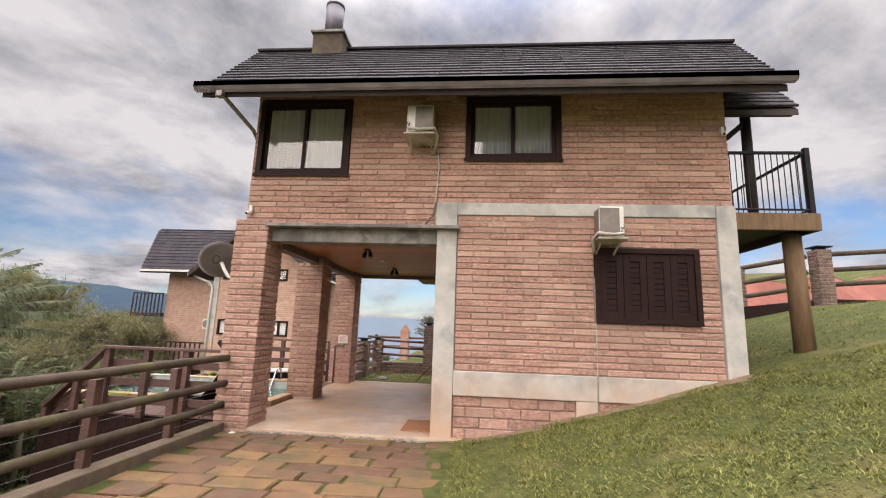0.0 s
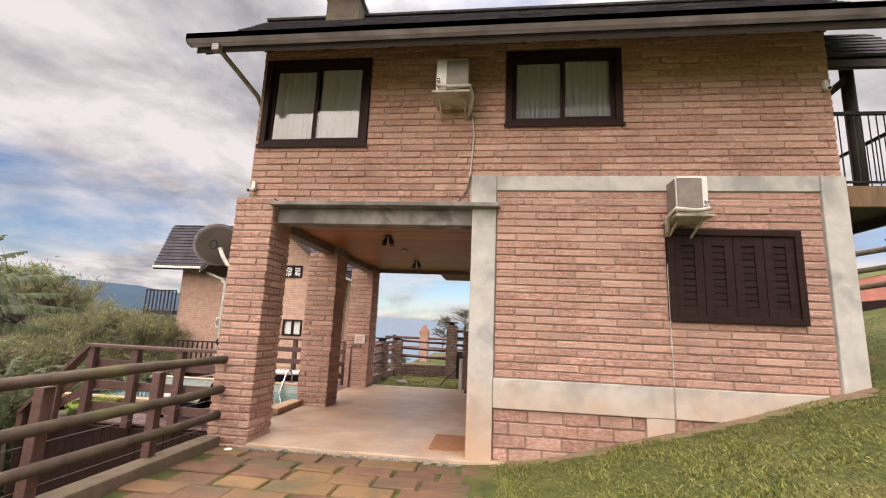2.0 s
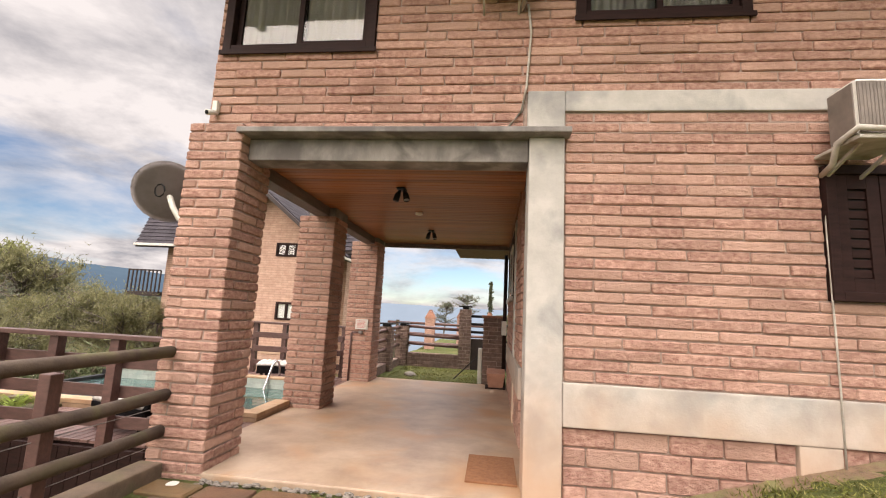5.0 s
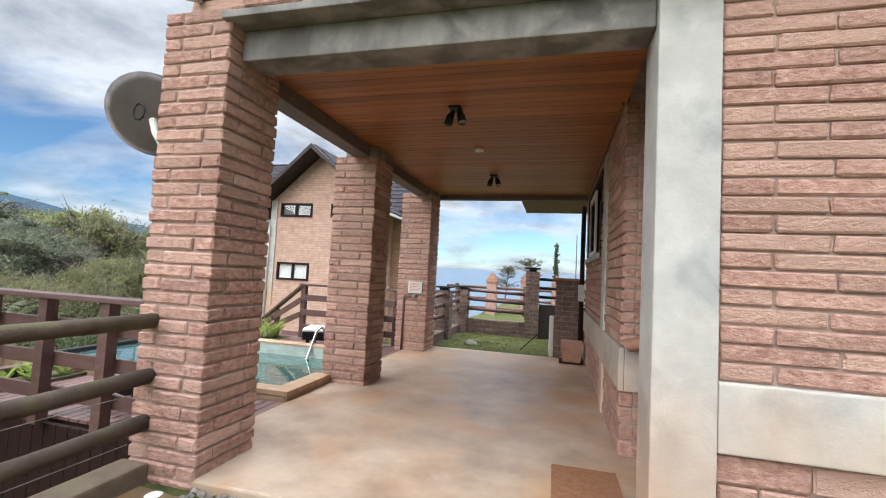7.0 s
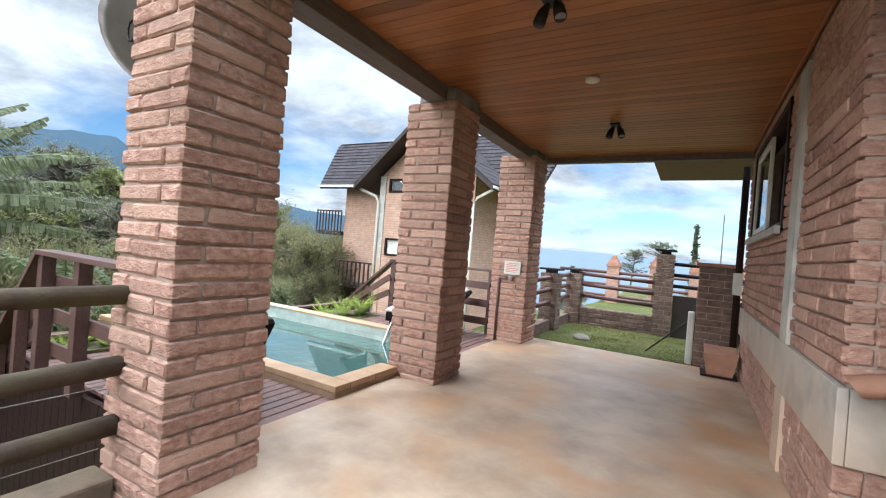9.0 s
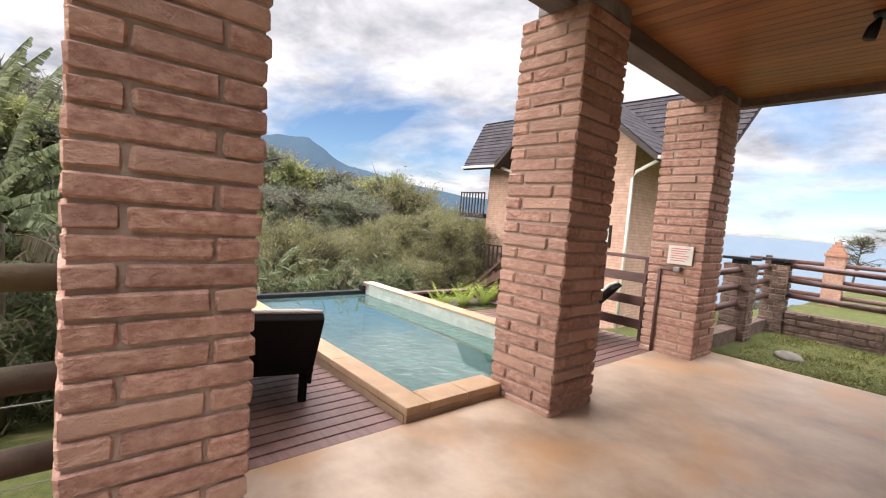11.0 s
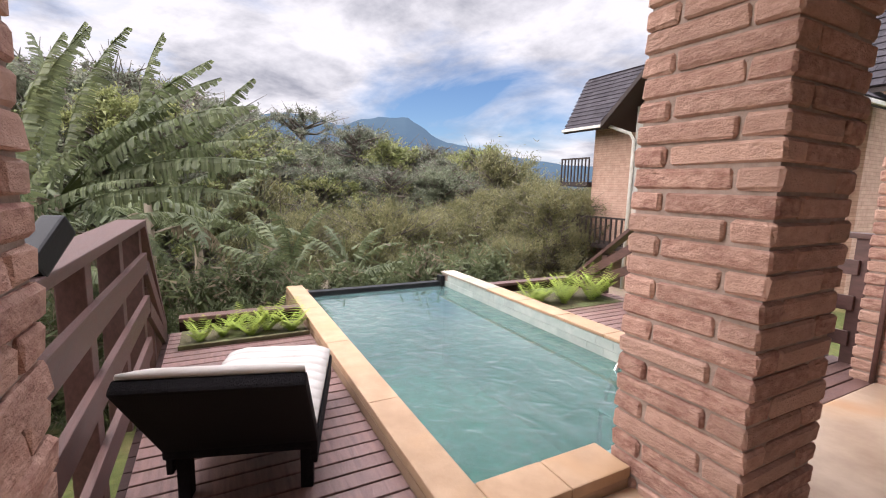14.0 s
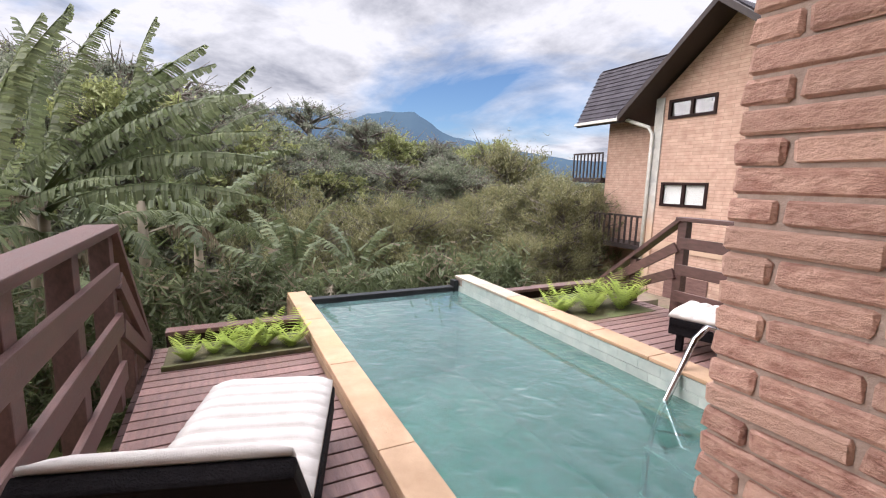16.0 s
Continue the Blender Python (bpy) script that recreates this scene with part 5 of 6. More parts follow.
solo("upright_board", B((-1.15, -1.07, 11.66, 11.86, 0.02, 0.72), bevel=0.02), M_WHITE, "pale upright board beside the brick pillar", "board", at=(-1.1, 11.7, 0.02))
bm = bmesh.new()
bmesh.ops.create_icosphere(bm, subdivisions=3, radius=0.14)
for v in bm.verts:
    v.co *= 1 + 0.25 * noise.noise(v.co * 8)
    v.co.z *= 0.45
bmesh.ops.translate(bm, verts=bm.verts, vec=(-2.62, 12.25, 0.04))
solo("rock", bm, M_ROCK, "small brown rock lying in the lawn", "rock", smooth=True, at=(-2.62, 12.25, 0.02))
bm = bmesh.new()
bmesh.ops.create_icosphere(bm, subdivisions=3, radius=0.05)
for v in bm.verts:
    v.co *= 1 + 0.3 * noise.noise(v.co * 20)
    v.co.z *= 0.5
bmesh.ops.translate(bm, verts=bm.verts, vec=(-3.22, 5.86, 0.015))
solo("stone", bm, M_WHITE, "small pale stone at the foot of the column", "stone", smooth=True, at=(-3.22, 5.86, 0.0))


def turret_pillar(x, y, z0, z1, w, label):
    ob = thing("turret_pillar", x, y, z0, label, "pillar", "far brick pillars")
    part("shaft", B((x - w, x + w, y - w, y + w, z0, z1), bevel=0.01), M_BRICKS, ob)
    for k in range(5):
        s = w * (1.15 - 0.2 * k)
        part("stepped_top", B((x - s, x + s, y - s, y + s, z1 + 0.002 + k * 0.07, z1 + 0.07 + k * 0.07), bevel=0.006), M_TERRA, ob)
    return ob


for x, y, z1 in ((-3.3, 19.8, 1.15), (-2.2, 21.5, 1.2), (-1.0, 19.8, 1.15), (0.2, 21.5, 1.2)):
    turret_pillar(x, y, ground_z(x, y) - 0.1, z1, 0.18, "far brick pillar with a stepped terracotta top")
ff = thing("far_fence", -1.5, 19.8, 0.0, "far brown log fence across the meadow", "fence")
for z in (0.2, 0.55, 0.95):
    part("rail", tube([(-5, 19.8, z), (3, 19.8, z)], 0.05, n=8), M_RAIL, ff, "", True)
for x in (-4.6, -2.1, 0.3, 2.4):
    part("post", B((x - 0.06, x + 0.06, 19.74, 19.86, -0.5, 1.05), bevel=0.01), M_LOG, ff)

# uphill fence at the far right of the facade
rp = thing("uphill_fence", 9, 11, 2.2, "brick pillar and dark log rails on the uphill lawn", "fence")
garden_pillar(7.95, 8.28, 10.9, 11.23, 3.62, "brick fence pillar with a black cap on the uphill lawn", True, 2.0)
garden_pillar(6.2, 6.7, 11.6, 12.1, 3.2, "brick fence pillar on the uphill lawn", False, 1.65)
for z in (2.85, 3.2, 3.58):
    part("rail", tube([(8.3, 11.1, z - 0.05), (13, 11.3, z + 0.35)], 0.06, n=10), M_LOG, rp, "", True)
    part("rail", tube([(4.6, 12.4, z - 0.75), (7.9, 11.2, z - 0.1)], 0.06, n=10), M_LOG, rp, "", True)
part("base_wall", B((8.29, 13, 11.0, 11.2, 1.6, 2.45), bevel=0.01), M_DARKWOOD, rp, "dark base boards")
part("base_wall", bar((4.7, 12.35, 1.72), (7.94, 11.15, 2.15), 0.15, 0.55, bevel=0.01), M_DARKWOOD, rp, "dark base boards")
eb = bmesh.new()
n = 24
lo = [eb.verts.new((4 + k * 0.8, 14.5 + 0.3 * math.sin(k), 1.6 + 0.05 * k)) for k in range(n)]
hi = [eb.verts.new((4 + k * 0.8, 16.0 + 0.3 * math.sin(k * 1.3), 3.0 + 0.06 * k + 0.15 * math.sin(k * 2.1))) for k in range(n)]
for k in range(n - 1):
    eb.faces.new((lo[k], lo[k + 1], hi[k + 1], hi[k]))
bank = solo("earth_bank", eb, M_EARTH, "bare red earth bank beyond the uphill fence", "bank", "", "structure")
hb = bmesh.new()
hi = [hb.verts.new((4 + k * 0.8, 15.98 + 0.3 * math.sin(k * 1.3), 3.0 + 0.06 * k + 0.15 * math.sin(k * 2.1))) for k in range(n)]
top = [hb.verts.new((4 + k * 0.8, 40.0, 4.6 + 0.1 * k)) for k in range(n)]
for k in range(n - 1):
    hb.faces.new((hi[k], hi[k + 1], top[k + 1], top[k]))
solo("hill_meadow", hb, M_GROUND, "green meadow on top of the earth bank", "meadow", "", "structure")


# ---- the neighbouring house ----
def brick_wall_mat(name):
    m = mat(name, (0.46, 0.28, 0.21), (0.58, 0.40, 0.30), rough=0.9, scale=6, bump=0.3, bscale=30)
    nt = m.node_tree
    b = nt.nodes["Principled BSDF"]
    src = b.inputs["Base Color"].links[0].from_socket
    geo = nt.nodes.new("ShaderNodeNewGeometry")
    sp = nt.nodes.new("ShaderNodeSeparateXYZ")
    cb = nt.nodes.new("ShaderNodeCombineXYZ")
    ad = nt.nodes.new("ShaderNodeMath"); ad.operation = "ADD"
    nt.links.new(geo.outputs["Position"], sp.inputs[0])
    nt.links.new(sp.outputs["X"], ad.inputs[0])
    nt.links.new(sp.outputs["Y"], ad.inputs[1])
    nt.links.new(ad.outputs[0], cb.inputs[0])
    nt.links.new(sp.outputs["Z"], cb.inputs[1])
    br = nt.nodes.new("ShaderNodeTexBrick")
    br.inputs["Scale"].default_value = 1.0
    br.inputs["Brick Width"].default_value, br.inputs["Row Height"].default_value, br.inputs["Mortar Size"].default_value = 0.45, 0.088, 0.008
    br.inputs["Color1"].default_value, br.inputs["Color2"].default_value, br.inputs["Mortar"].default_value = (1.0, 1.0, 1.0, 1), (0.86, 0.85, 0.85, 1), (0.70, 0.69, 0.68, 1)
    nt.links.new(cb.outputs[0], br.inputs["Vector"])
    mx = nt.nodes.new("ShaderNodeMix"); mx.data_type = "RGBA"; mx.blend_type = "MULTIPLY"
    mx.inputs[0].default_value = 1.0
    nt.links.new(src, mx.inputs[6])
    nt.links.new(br.outputs["Color"], mx.inputs[7])
    nt.links.new(mx.outputs[2], b.inputs["Base Color"])
    return m


M_FARBRICK = brick_wall_mat("far_brick_wall")
h2 = thing("neighbour_house", -11, 20, -2, "two-storey salmon brick house with dark tiled roof and gable", "house")
G = 17.8
GX0, GX1 = -11.3, -7.45
gm = (GX0 + GX1) / 2
GWIN = [(-10.94, -9.65, 3.16, 3.66), (-10.94, -9.64, 0.86, 1.50), (-8.7, -7.9, 0.86, 1.5), (-8.9, -8.1, 3.16, 3.66)]
bm = B(*shell(GX0, GX1, -2.4, 3.75, GWIN, G, G + 0.2, "y"))
bmesh.ops.remove_doubles(bm, verts=bm.verts, dist=0.0005)
v = [bm.verts.new(p) for p in ((GX0, G, 3.75), (GX1, G, 3.75), (gm, G, 5.45), (GX0, G + 0.2, 3.75), (GX1, G + 0.2, 3.75), (gm, G + 0.2, 5.45))]
for f in ((0, 1, 2), (5, 4, 3), (0, 2, 5, 3), (1, 4, 5, 2)):
    bm.faces.new([v[k] for k in f])
bmesh.ops.remove_doubles(bm, verts=bm.verts, dist=0.0005)
part("gable_wall", bm, M_FARBRICK, h2)
for x in (GX0, GX1 - 0.2):
    part("wing_wall", B((x, x + 0.2, G + 0.204, 20.4, -2.4, 3.75)), M_FARBRICK, h2)
for bx in ((-15.2, GX0 - 0.01, 20.2, 20.4, -4.0, 4.0), (GX1 + 0.01, -7.0, 20.2, 20.4, -2.4, 4.0), (-15.2, -15.0, 20.41, 23.5, -4, 4.0), (-7.2, -7.0, 20.41, 23.5, -2.4, 4.0), (-15.2, -7.0, 23.5, 23.7, -4, 4.0)):
    part("main_wall", B(bx), M_FARBRICK, h2)
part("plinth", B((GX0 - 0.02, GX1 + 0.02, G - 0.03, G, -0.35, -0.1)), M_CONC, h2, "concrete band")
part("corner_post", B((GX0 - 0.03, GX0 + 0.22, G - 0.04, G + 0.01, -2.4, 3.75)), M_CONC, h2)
for k, (a, b, c, d) in enumerate(GWIN):
    w = part("window", B((a, a + 0.07, G - 0.04, G + 0.06, c, d), (b - 0.07, b, G - 0.04, G + 0.06, c, d), (a + 0.07, b - 0.07, G - 0.04, G + 0.06, c, c + 0.07), (a + 0.07, b - 0.07, G - 0.04, G + 0.06, d - 0.07, d), ((a + b) / 2 - 0.04, (a + b) / 2 + 0.04, G - 0.03, G + 0.05, c + 0.07, d - 0.07)), M_DARKWOOD, h2)
    part("pane", B((a + 0.07, b - 0.07, G + 0.02, G + 0.03, c + 0.07, d - 0.07)), M_GLASS, w).visible_shadow = False
    # upper windows: a dark sheet stands in for the unlit room behind
    part("window_backing", B((a + 0.07, b - 0.07, G + 0.04, G + 0.05, c + 0.07, d - 0.07)), M_CURTAIN if c < 2 else M_DARKROOM, w)
part("door", B((-10.55, -9.35, G - 0.04, G - 0.005, -1.75, -0.95), bevel=0.01), M_DECK, h2, "maroon wooden hatch")


def slab_roof(parent, p0, p1, q1, q0, name="roof_plane", t=0.10, material=None):
    vs = [Vector(p) for p in (p0, p1, q1, q0)]
    dn = Vector((0, 0, -t))
    base = BASE[parent.name]
    allv = [x - base for x in vs] + [x + dn - base for x in vs]
    ob = new(name, raw(name, allv, [(0, 1, 2, 3), (7, 6, 5, 4), (0, 4, 5, 1), (1, 5, 6, 2), (2, 6, 7, 3), (3, 7, 4, 0)], material or M_SOFFIT))
    ob.parent = parent
    BASE[ob.name] = base
    return ob


AP = 5.62
slab_roof(h2, (GX0 - 0.85, G - 0.6, 3.35), (gm, G - 0.85, AP), (gm, 21.2, AP), (GX0 - 0.85, 20.3, 3.35), t=0.16)
slab_roof(h2, (gm, G - 0.85, AP), (GX1 + 0.85, G - 0.6, 3.35), (GX1 + 0.85, 20.3, 3.35), (gm, 21.2, AP), t=0.16)
roof_pair(h2, -16.1, -5.72, 19.4, 3.68, -17.1, -5.3, 21.5, 6.08, 13, 34, M_SOFFIT, 5, near_parts=0)
roof_pair(h2, -16.1, -8.6, 23.6, 3.68, -17.1, -5.5, 21.5, 6.08, 4, 12, M_SOFFIT, 6, near_parts=0)


def gable_tiles(side):
    """Tiles on the two slopes of the wing, in courses along y."""
    jv, jf = [], []
    base = BASE[h2.name]
    xa, xb = (GX0 - 0.85, gm) if side < 0 else (GX1 + 0.85, gm)
    n = 10
    for r in range(n):
        f = (r + 0.5) / n
        x, z = xa + (xb - xa) * f, 3.35 + (AP - 3.35) * f
        a = math.atan2(AP - 3.35, xb - xa)
        rot = Matrix.Rotation(-a, 3, "Y")
        for k in range(11):
            y = G - 0.62 + k * 0.3
            vs, fs = block_data(0.32, 0.292, 0.03, 0.004, k)
            o = len(jv)
            jv += [rot @ Vector(q) + Vector((x, y + 0.15, z + 0.03)) - base for q in vs]
            jf += [[q + o for q in g] for g in fs]
    ob = new("roof_tiles", raw("roof_tiles", jv, jf, M_ROOFS))
    ob.parent = h2
    tagged(ob, "", "", "", "stuff")


gable_tiles(-1)
gable_tiles(1)
for s, x in ((-1, GX0 - 0.85), (1, GX1 + 0.85)):
    part("gutter", B((x - 0.06, x + 0.06, G - 0.55, 20.0, 3.24, 3.33), bevel=0.01), M_WHITE, h2, "pale gutter")
    part("downpipe", tube([(x, G - 0.3, 3.28), (x - s * 0.7, G - 0.12, 3.0), (x - s * 0.82, G - 0.09, 2.8), (x - s * 0.82, G - 0.09, -2)], 0.05, n=8), M_WHITE, h2, "pale downpipe", True)
part("gutter", B((-16.1, -12.0, 19.28, 19.4, 3.60, 3.70), bevel=0.01), M_WHITE, h2)
bl = part("balcony", B((-16.8, -15.25, 20.0, 22.0, 1.5, 1.68), bevel=0.01), M_SOFFIT, h2, "dark wooden balcony")
part("rail", B((-16.8, -15.25, 20.0, 20.06, 2.58, 2.64)), M_SOFFIT, bl)
for k in range(9):
    x = -16.77 + k * 0.19
    part("baluster", B((x - 0.025, x + 0.025, 20.01, 20.05, 1.68, 2.58)), M_SOFFIT, bl)
b2 = part("balcony", B((-14.9, -11.4, 19.2, 20.19, -0.72, -0.56), bevel=0.01), M_SOFFIT, h2, "dark wooden lower balcony")
part("rail", B((-14.9, -11.4, 19.2, 19.26, 0.36, 0.42)), M_SOFFIT, b2)
for k in range(16):
    x = -14.86 + k * 0.23
    part("baluster", B((x - 0.03, x + 0.03, 19.21, 19.25, -0.56, 0.36)), M_SOFFIT, b2)
for z in (3.05, 1.0):
    ac = part("air_conditioner", B((-13.0, -12.3, 19.9, 20.19, z, z + 0.48), bevel=0.03), M_WHITE, h2, "white outdoor air conditioner")
    part("fan_grille", tube([(-12.8, 19.895, z + 0.24), (-12.8, 19.89, z + 0.24)], 0.18, n=16), M_GREYMETAL, ac)
steps = thing("garden_steps", -9.5, 14.5, -2, "pale stone steps going down beside the far deck", "steps")
for k in range(6):
    part("step", B((-8.0 - k * 0.38, -7.62 - k * 0.38, 12.2, 13.6, -1.8 - 0.17 * k, -0.55 - 0.17 * k), bevel=0.01), M_KERB, steps)
solo("lower_path", B((-12, -7.4, 13.6, 16.8, -2.5, -1.35), bevel=0.02), M_KERB, "paved landing in front of the neighbouring house", "landing", "", "structure")


# ---- plants ----
def leaf_cloud(rng, centres, n, size, spread, thin=0.5, droop=0.0):
    """Small leaves gathered in loose clumps that thin out outwards: one triangle each."""
    cs = np.array([c[:3] for c in centres])
    rad = np.array([c[3] for c in centres])
    k = rng.integers(0, len(cs), n)
    d = rng.normal(0, 1, (n, 3))
    d /= np.linalg.norm(d, axis=1)[:, None]
    r = np.abs(rng.normal(0, 0.54, n))
    p = cs[k] + d * (r * rad[k])[:, None] * np.array([1, 1, spread])
    a = rng.normal(0, 1, (n, 3)); a[:, 2] -= droop
    a /= np.linalg.norm(a, axis=1)[:, None]
    b = np.cross(a, rng.normal(0, 1, (n, 3)))
    b /= np.linalg.norm(b, axis=1)[:, None]
    s = size * rng.uniform(0.6, 1.5, n)
    a, b = a * s[:, None], b * (s * thin)[:, None]
    v = np.stack([p - a - b, p - a + b, p + a], 1).reshape(-1, 3)
    f = np.arange(n * 3).reshape(-1, 3)
    return v, f


def tree_mesh(seed, h, crown_w, crown_base, n_leaf, leaf, clumps, leafmat, bare=0.0, lean=0.0, droop=0.0, thin=0.5, spread=0.7):
    """Trunk with forking limbs, and a crown of clumped leaves. Returns two meshes, base at the origin."""
    rng = np.random.default_rng(seed)
    pr = random.Random(seed)
    bm = bmesh.new()
    r0 = 0.018 * h + 0.03
    pts = [(lean * h * (t ** 1.5) + 0.03 * h * math.sin(3 * t + seed), 0.03 * h * math.sin(2.3 * t + seed * 2), h * t * 0.9 - 0.3) for t in (0, 0.15, 0.3, 0.5, 0.7, 0.9, 1.0)]
    tube(pts, [r0 * (1 - 0.88 * t) for t in (0, 0.15, 0.3, 0.5, 0.7, 0.9, 1.0)], bm, n=8)
    cen = []
    for k in range(clumps):
        t = crown_base + (1 - crown_base) * pr.random() ** 0.8
        i = min(5, int(t * 6))
        o = Vector(pts[i]).lerp(Vector(pts[i + 1]), t * 6 - i)
        a = pr.uniform(0, 2 * math.pi)
        prof = math.sin(math.pi * min(1, max(0.08, (t - crown_base) / (1 - crown_base)) * 0.85 + 0.12)) ** 0.7
        reach = crown_w * prof * pr.uniform(0.35, 1.0)
        e = o + Vector((math.cos(a) * reach, math.sin(a) * reach, reach * pr.uniform(0.15, 0.6)))
        mid = o.lerp(e, 0.5) + Vector((0, 0, 0.06 * h * pr.uniform(-0.3, 0.6)))
        tube([o, mid, e], [r0 * 0.34, r0 * 0.2, r0 * 0.06], bm, n=5)
        for _ in range(2):
            e2 = e + Vector((pr.uniform(-1, 1), pr.uniform(-1, 1), pr.uniform(0, 1))) * crown_w * 0.3
            tube([mid, e2], [r0 * 0.12, r0 * 0.03], bm, n=4)
        if pr.random() > bare:
            cen.append((*e, crown_w * pr.uniform(0.14, 0.27)))
            e3 = o.lerp(e, pr.uniform(0.45, 0.8)) + Vector((pr.uniform(-1, 1), pr.uniform(-1, 1), pr.uniform(-0.3, 1))) * crown_w * 0.2
            cen.append((*e3, crown_w * pr.uniform(0.10, 0.22)))
    trunk = mesh_of("trunk", bm, M_BARK, True)
    cen = cen or [(0, 0, h, crown_w * 0.3)]
    v, f = leaf_cloud(rng, cen, n_leaf, leaf, spread, thin, droop)
    return trunk, raw("crown", v, f, leafmat)


HEIGHTS = (10, 12, 8, 9, 11, 5, 15)
KINDS = [
    (tree_mesh(1, 10, 3.2, 0.20, 22000, 0.066, 74, M_LEAF_DARK), "dark green broadleaf tree on the slope"),
    (tree_mesh(2, 12, 2.8, 0.28, 18000, 0.066, 66, M_LEAF_GREY, 0.15), "tall grey-green tree in the valley wood"),
    (tree_mesh(3, 8, 2.7, 0.08, 24000, 0.085, 120, M_LEAF_OLIVE, 0.1, 0.0, -1.3, 0.2, 1.5), "olive-green bushy tree in the valley"),
    (tree_mesh(4, 9, 2.8, 0.24, 18000, 0.064, 64, M_LEAF_YELLOW, 0.1), "yellow-green young tree in the valley wood"),
    (tree_mesh(5, 11, 2.9, 0.28, 5500, 0.055, 80, M_LEAF_GREY, 0.5), "half-bare tree with thin grey branches"),
    (tree_mesh(6, 5, 2.4, 0.04, 22000, 0.07, 120, M_LEAF_OLIVE, 0.05, 0.0, -1.3, 0.2, 1.5), "dense olive shrub on the slope"),
    (tree_mesh(7, 15, 3.0, 0.62, 9000, 0.055, 34, M_LEAF_GREY, 0.1), "tall thin tree with an umbrella crown"),
]
TREES = []
for (tm, cm), lab in KINDS:
    ob = thing("tree", 0, 0, 0, lab, "tree", "valley trees")
    for nm, me in (("trunk", tm), ("crown", cm)):
        p = new(nm, me)
        p.parent = ob
    TREES.append(ob)
USED = set()


def plant(kind, x, y, s=1.0, rz=0.0, z=None):
    z = ground_z(x, y) - 0.1 if z is None else z
    src = TREES[kind]
    m = pose(x, y, z, 0, 0, rz) @ Matrix.Diagonal((s, s, s, 1))
    if kind not in USED:
        USED.add(kind)
        src.matrix_basis = m
        return src
    keep = src.scale.copy()
    src.scale = (1, 1, 1)
    c = copy_thing(src, m)
    src.scale = keep
    return c


def polar(az, d, ex=-2.8, ey=7.0):
    return ex + d * math.sin(radians(az)), ey + d * math.cos(radians(az))


rt = random.Random(11)
# rows of the wood: azimuth range, distance, kinds, and how far the row stays below the wood's skyline in degrees
CREST = ((-125, 8.0), (-110, 10.5), (-104, 12.0), (-92, 11.0), (-89, 8.6), (-86, 7.0), (-82, 5.0), (-77, 4.9), (-73, 6.6), (-68, 5.7), (-62, 5.2), (-56, 4.6), (-52, 2.2), (-46, 0.6), (-38, 0.2))
for az0, az1, d0, d1, n, kinds, lo, hi in (
        (-112, -87, 17, 24, 12, (4, 1, 4, 3), 0.0, 2.5),
        (-108, -84, 14, 18, 9, (0, 3, 1), 3.0, 5.0),
        (-88, -54, 26, 36, 16, (1, 4, 0, 3, 4), 0.0, 2.0),
        (-86, -58, 19, 25, 14, (0, 1, 0, 4, 3), 1.5, 5.0),
        (-56, -36, 26, 40, 11, (2, 0, 2), 0.0, 1.5),
        (-88, -50, 13, 16, 10, (5, 5, 2), 7.5, 10.5)):
    for k in range(n):
        az, d = az0 + (az1 - az0) * (k + rt.random()) / n, rt.uniform(d0, d1)
        x, y = polar(az, d)
        top = 1.3 + d * math.tan(radians(np.interp(az, *zip(*CREST)) - rt.uniform(lo, hi)))
        kd = kinds[k % len(kinds)]
        plant(kd, x, y, max(0.25, (top - ground_z(x, y)) / (HEIGHTS[kd] * 0.90)), rt.uniform(0, 360))
# the round olive thicket in front of the neighbouring house
for k in range(9):
    az, d = -67 + 24 * (k + rt.random()) / 9, rt.uniform(15.5, 19)
    x, y = polar(az, d)
    top = 1.3 + d * math.tan(radians(np.interp(az, (-68, -64, -58, -52, -45), (-5.0, -3.2, -0.8, 0.9, 0.0))))
    plant(2, x, y, max(0.3, (top - ground_z(x, y)) / 7.4), rt.uniform(0, 360))
for az, d, el in ((-80.1, 34, 10.2), (-73.2, 31, 8.6), (-87, 33, 9.8)):
    x, y = polar(az, d)
    plant(6, x, y, (1.3 + d * math.tan(radians(el)) - ground_z(x, y)) / 14.3, az)
# further slopes seen beside the path, and the line of trees past the lawn
for k in range(14):
    x, y = -9 - rt.uniform(0, 14), rt.uniform(-2, 5.5)
    plant((5, 2, 5, 0)[k % 4], x, y, rt.uniform(0.32, 0.5), rt.uniform(0, 360))
for x, y, kd, s in ((-6.5, 55, 6, 0.62), (-4.0, 56, 6, 0.66), (-13, 60, 0, 0.6), (-17, 70, 0, 0.7), (-1, 62, 5, 0.9), (3, 64, 0, 0.6), (30, 40, 3, 0.22), (36, 44, 3, 0.28), (26, 45, 5, 0.3)):
    plant(kd, x, y, s, 40 * x, None)
cyp = thing("cypress", -1.05, 30, -2, "thin dark columnar cypress beyond the lawn", "tree")
v, f = leaf_cloud(np.random.default_rng(3), [(-1.05, 30, z, 0.2 - 0.03 * z) for z in np.linspace(-0.5, 3.3, 16)], 2000, 0.08, 1.5)
o = new("crown", raw("crown", v - np.array([-1.05, 30, -2]), f, M_LEAF_DARK)); o.parent = cyp
part("trunk", tube([(-1.05, 30, -2.6), (-1.05, 30, 3.3)], [0.1, 0.03], n=7), M_BARK, cyp)
solo("far_mast", tube([(0.15, 32, -3), (0.15, 32, 4.2)], [0.05, 0.03], n=6), M_GREYMETAL, "thin grey mast beyond the lawn", "mast", at=(0.15, 32, -3))


